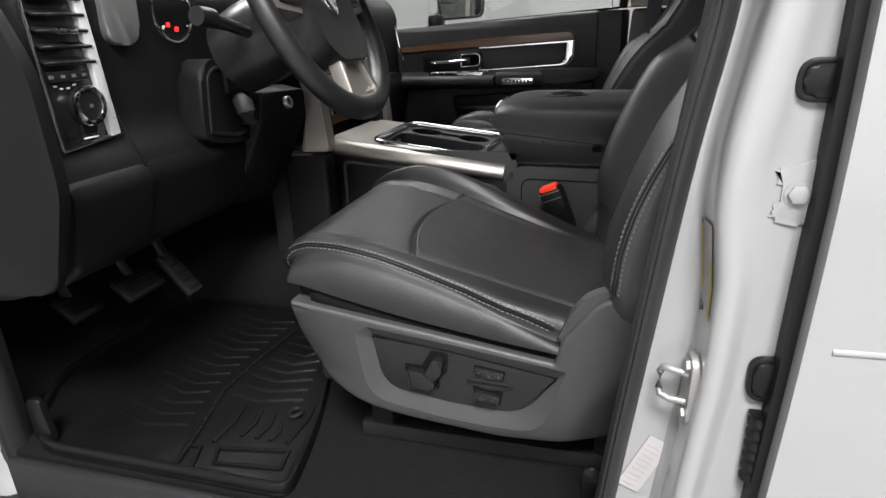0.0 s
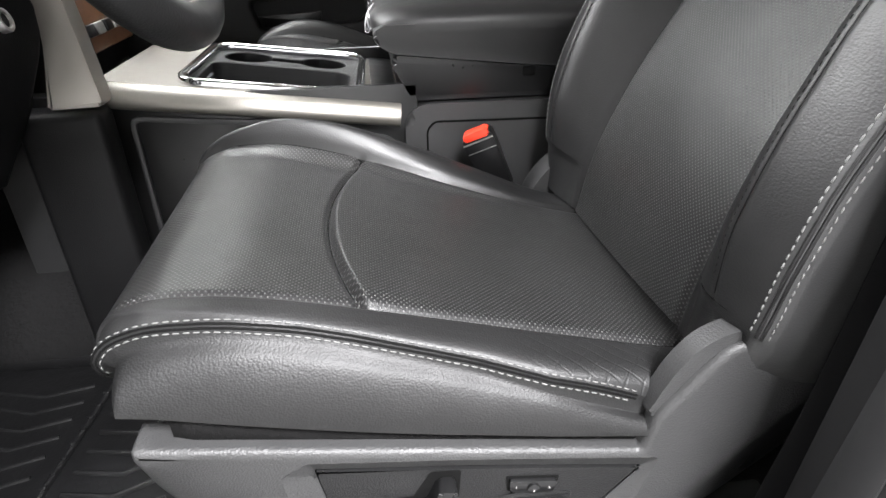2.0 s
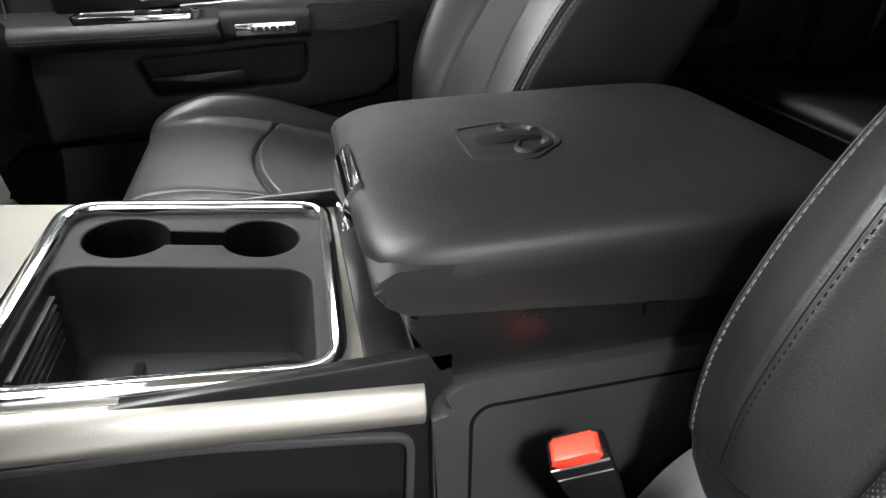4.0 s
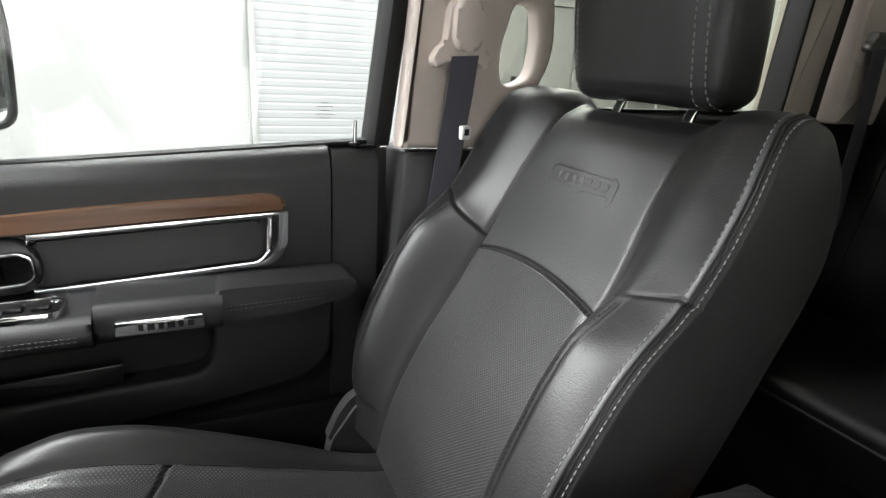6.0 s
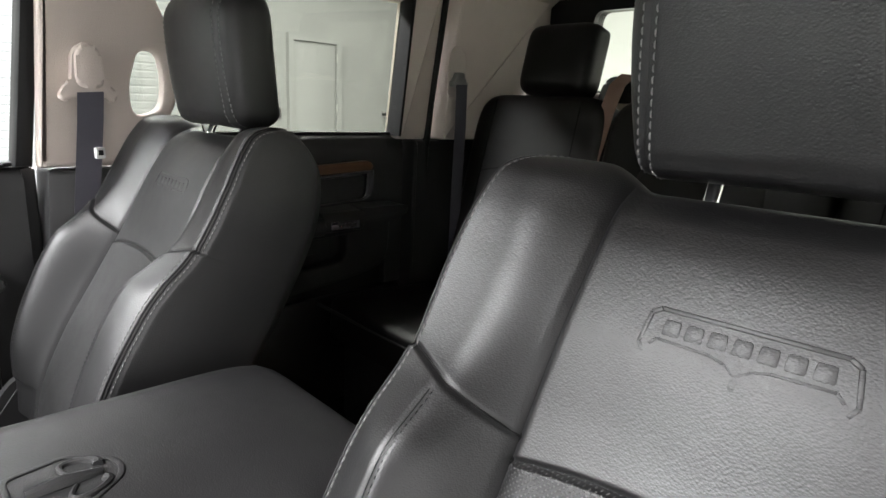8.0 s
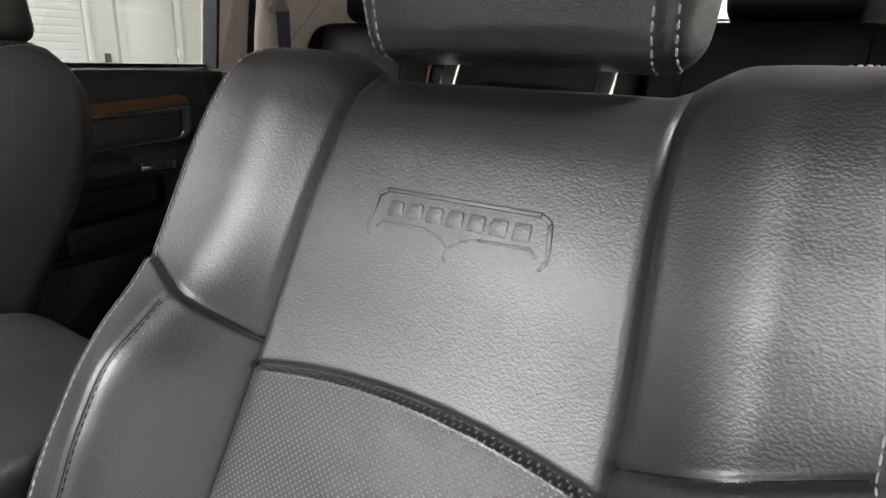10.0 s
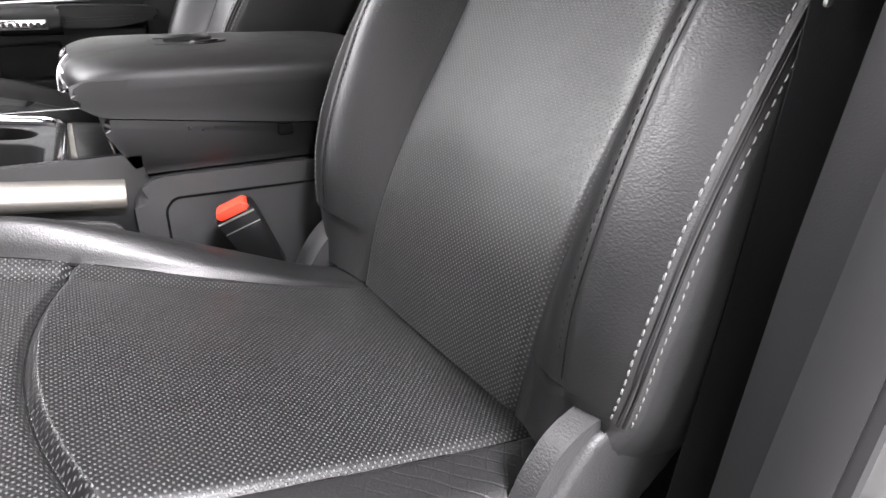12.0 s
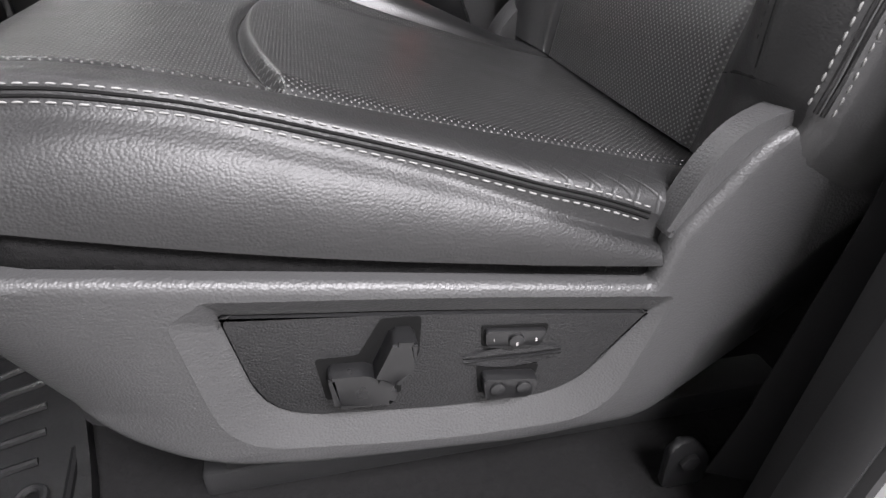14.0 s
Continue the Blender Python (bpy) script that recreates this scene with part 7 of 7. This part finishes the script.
pedal("brake_pedal", (-0.968, -0.022, 0.205), 0.105, 0.060, -50, "wide black rubber brake pedal", (-1.10, -0.02, 0.45))
pedal("accelerator", (-0.915, 0.045, 0.205), 0.045, 0.11, -40, "narrow black rubber accelerator pedal", (-1.05, 0.05, 0.42))
part("brake_wire", tube([(-1.04, -0.03, 0.295), (-1.03, 0.02, 0.268), (-1.03, 0.07, 0.285), (-1.05, 0.10, 0.31)], 0.004, 8), STEEL, bpy.data.objects["brake_pedal"], "pale steel wire above the pedals")

# ---- driver's floor mat ----
fm = thing("floor_mat", (-0.70, -0.07, 0.02), "black rubber all-weather floor mat with raised ribs", "floor mat")
mo_ = rpoly([(-1.0, -0.300), (-0.93, -0.346), (-0.448, -0.348), (-0.465, -0.25), (-0.49, -0.15), (-0.515, -0.075), (-0.56, 0.06), (-0.60, 0.25), (-1.10, 0.27), (-1.10, -0.15)], [0.05, 0.06, 0.03, 0.04, 0.05, 0.05, 0.05, 0.05, 0.05, 0.05], 6)
part("mat_base", prism(mo_, "z", 0.021, 0.028, 0.002), RUBBER, fm)
part("mat_edge", ring_prism(mo_, inset(mo_, 0.010), "z", 0.024, 0.046, bevel=0.004), RUBBER, fm)
spine = [(-0.668, -0.335), (-0.695, -0.22), (-0.723, -0.115), (-0.721, 0.0), (-0.711, 0.10), (-0.70, 0.22)]
part("centre_rib", tube([(x, y, 0.029) for x, y in spine], 0.005, 8), RUBBER, fm)
for i in range(22):
    y = -0.33 + i * 0.025
    x = float(np.interp(y, [q[1] for q in spine], [q[0] for q in spine]))
    part("rib_stud", disc((x, y, 0.031), "z", 0.005, 0.0045, 8, 0.0015), RUBBER, fm)
for i in range(13):
    y = -0.225 + i * 0.035
    x = float(np.interp(y, [q[1] for q in spine], [q[0] for q in spine]))
    rear = -0.52 - max(0.0, (y + 0.10)) * 0.28
    if y > -0.13:
        part("mat_rib", tube([(x + 0.025, y, 0.029), (x + 0.09, y - 0.012, 0.029), (rear - 0.03, y + 0.012, 0.029)], 0.0042, 8), RUBBER, fm)
    part("mat_rib", tube([(x - 0.03, y, 0.0275), (-0.80, y - 0.016, 0.0275), (-0.90 + 0.012 * (i % 2), y + 0.012, 0.0275)], 0.0034, 8), RUBBER, fm)
for x, y0, y1 in ((-0.645, -0.26, -0.15), (-0.605, -0.235, -0.16), (-0.575, -0.235, -0.16), (-0.548, -0.235, -0.185), (-0.515, -0.235, -0.10)):
    part("mat_rib", tube([(x, y0, 0.029), (x + 0.004, (y0 + y1) / 2, 0.029), (x - 0.006, y1, 0.029)], 0.0042, 8), RUBBER, fm)
for pts in ([(-0.668, -0.338), (-0.632, -0.338), (-0.655, -0.275), (-0.690, -0.275)], [(-0.612, -0.312), (-0.488, -0.300), (-0.498, -0.250), (-0.628, -0.272)]):
    rr = rpoly(pts, 0.004, 3)
    part("mat_block", ring_prism(rr, inset(rr, 0.006), "z", 0.026, 0.034, bevel=0.0015), RUBBER, fm)
hk = tube([(-0.540 + 0.011 * math.cos(a), -0.155 + 0.013 * math.sin(a), 0.035) for a in (2 * math.pi * i / 20 for i in range(20))], 0.0038, 8, True)
part("mat_hook", hk, SMOOTHP, fm, "round black mat fixing")
part("mat_side", prism(rpoly([(-0.96, 0.03), (-0.92, 0.03), (-0.93, 0.12), (-0.96, 0.115)], 0.01, 4), "y", -0.330, -0.318, 0.003), RUBBER, fm)
setting(part("tunnel", prism(rpoly([(0.24, 0.02), (0.27, 0.14), (0.33, 0.20), (0.63, 0.20), (0.69, 0.14), (0.72, 0.02)], 0.05, 5), "x", -1.40, -0.60, 0.01), CARPET), "black carpeted floor tunnel", "floor")
setting(part("toe_board", prism([(-1.10, 0.02), (-1.40, 0.35), (-1.40, 0.02)], "y", -0.34, 1.30, 0.01), CARPET), "black carpeted toe board", "floor")
setting(part("rear_floor_bump", prism(rpoly([(0.30, 0.02), (0.34, 0.05), (0.60, 0.05), (0.64, 0.02)], 0.02, 4), "x", 0.20, 0.70, 0.005), CARPET), "black carpeted rear floor", "floor")

rm = thing("rear_floor_mat", (0.42, 0.88, 0.02), "brown ribbed rubber mat on the rear cab floor", "floor mat")
ro = rpoly([(0.20, 0.62), (0.62, 0.62), (0.62, 1.20), (0.20, 1.20)], 0.04, 5)
part("mat_base", prism(ro, "z", 0.021, 0.027, 0.002), BROWN, rm)
part("mat_edge", ring_prism(ro, inset(ro, 0.012), "z", 0.024, 0.036, bevel=0.003), BROWN, rm)
for i in range(9):
    part("mat_rib", tube([(0.24, 0.67 + i * 0.058, 0.028), (0.42, 0.655 + i * 0.058, 0.028), (0.58, 0.67 + i * 0.058, 0.028)], 0.005, 8), BROWN, rm)


# ---- workshop details ----
# curtain, rails and side door carry the same darkened white
roll = thing("roller_door", (2.0, 6.49, GROUND), "closed white ribbed roller door in the workshop wall", "garage door")
prof = []
z = GROUND
while z < 2.6:
    prof += [(6.460, z), (6.457, z + 0.012), (6.457, z + 0.058), (6.460, z + 0.070)]
    z += 0.075
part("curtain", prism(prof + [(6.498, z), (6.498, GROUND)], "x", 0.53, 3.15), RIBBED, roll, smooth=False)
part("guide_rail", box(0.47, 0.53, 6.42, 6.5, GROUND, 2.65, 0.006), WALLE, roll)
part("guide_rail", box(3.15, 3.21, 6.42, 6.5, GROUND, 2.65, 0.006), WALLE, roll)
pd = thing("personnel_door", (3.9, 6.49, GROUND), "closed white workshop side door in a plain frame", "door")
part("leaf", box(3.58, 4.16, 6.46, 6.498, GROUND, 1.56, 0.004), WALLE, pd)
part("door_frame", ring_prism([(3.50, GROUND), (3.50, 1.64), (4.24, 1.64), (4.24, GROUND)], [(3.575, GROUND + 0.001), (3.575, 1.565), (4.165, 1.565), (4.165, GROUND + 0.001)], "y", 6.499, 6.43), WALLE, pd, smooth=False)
for zz in (1.35, 0.75, 0.0):
    part("hinge", box(4.155, 4.175, 6.425, 6.432, zz, zz + 0.1, 0.002), STEEL, pd)
sw = thing("light_switch", (3.38, 6.495, 0.72), "dark wall switch beside the side door", "switch")
part("switch_body", box(3.35, 3.41, 6.47, 6.50, 0.66, 0.78, 0.01), SMOOTHP, sw)
tb = thing("folding_table", (5.5, 6.1, GROUND), "dark folding work table against the far wall", "table")
part("tabletop", box(4.9, 6.3, 5.8, 6.45, 0.72, 0.755, 0.006), DARKP, tb)
for xx in (5.0, 6.2):
    for yy in (5.88, 6.38):
        part("leg", tube([(xx, yy, GROUND), (xx, yy, 0.73)], 0.016, 8), STEEL, tb)
part("brace", tube([(5.02, 5.88, 0.1), (5.7, 5.88, 0.71)], 0.01, 8), STEEL, tb)
for xx, hh, mt, nm in ((5.12, 0.17, GREENB, "green"), (5.22, 0.13, YELLOWB, "yellow"), (5.42, 0.20, SMOOTHP, "black"), (5.62, 0.19, SMOOTHP, "black")):
    bt = thing("spray_bottle", (xx, 6.05, 0.755), f"{nm} spray bottle standing on the work table", "bottle", "bottles on the table")
    part("bottle_body", disc((xx, 6.05, 0.755), "z", 0.042, hh, 16, 0.012), mt, bt)
    part("bottle_cap", disc((xx, 6.05, 0.755 + hh), "z", 0.018, 0.05, 12, 0.004), SMOOTHP, bt)
nb = thing("notice_board", (5.85, 6.3, 0.76), "framed notice sheet leaning on the table", "notice board")
part("board_frame", turned(box(-0.22, 0.22, -0.012, 0.012, 0, 0.42, 0.006), pose(5.95, 6.3, 0.757, -8, 0, 0)), DARKP, nb)
part("board_sheet", turned(box(-0.19, 0.19, -0.016, -0.0125, 0.03, 0.39), pose(5.95, 6.3, 0.757, -8, 0, 0)), PAPER, nb, smooth=False)
bm = bmesh.new()
for i in range(6):
    box(-0.13, 0.13 - 0.05 * (i % 2), -0.0175, -0.0165, 0.08 + i * 0.045, 0.095 + i * 0.045, bm=bm)
part("board_print", turned(bm, pose(5.95, 6.3, 0.757, -8, 0, 0)), YELLOW, nb, smooth=False)
# truck body outside
setting(part("bed_side", box(1.72, 3.4, 1.30, 1.42, -0.35, 0.55, 0.03), WHITE), "white pickup bed side", "body panel")
setting(part("bed_side", box(1.72, 3.4, -0.46, -0.34, -0.35, 0.55, 0.03), WHITE), "white pickup bed side", "body panel")
setting(part("bed_floor", box(1.72, 3.4, -0.34, 1.30, -0.35, -0.28), DARKP), "dark pickup bed floor", "body panel")
setting(part("underbody", box(-1.45, 1.68, -0.40, 1.38, -0.32, -0.07, 0.02), DARKP), "dark underside of the cab", "body panel")
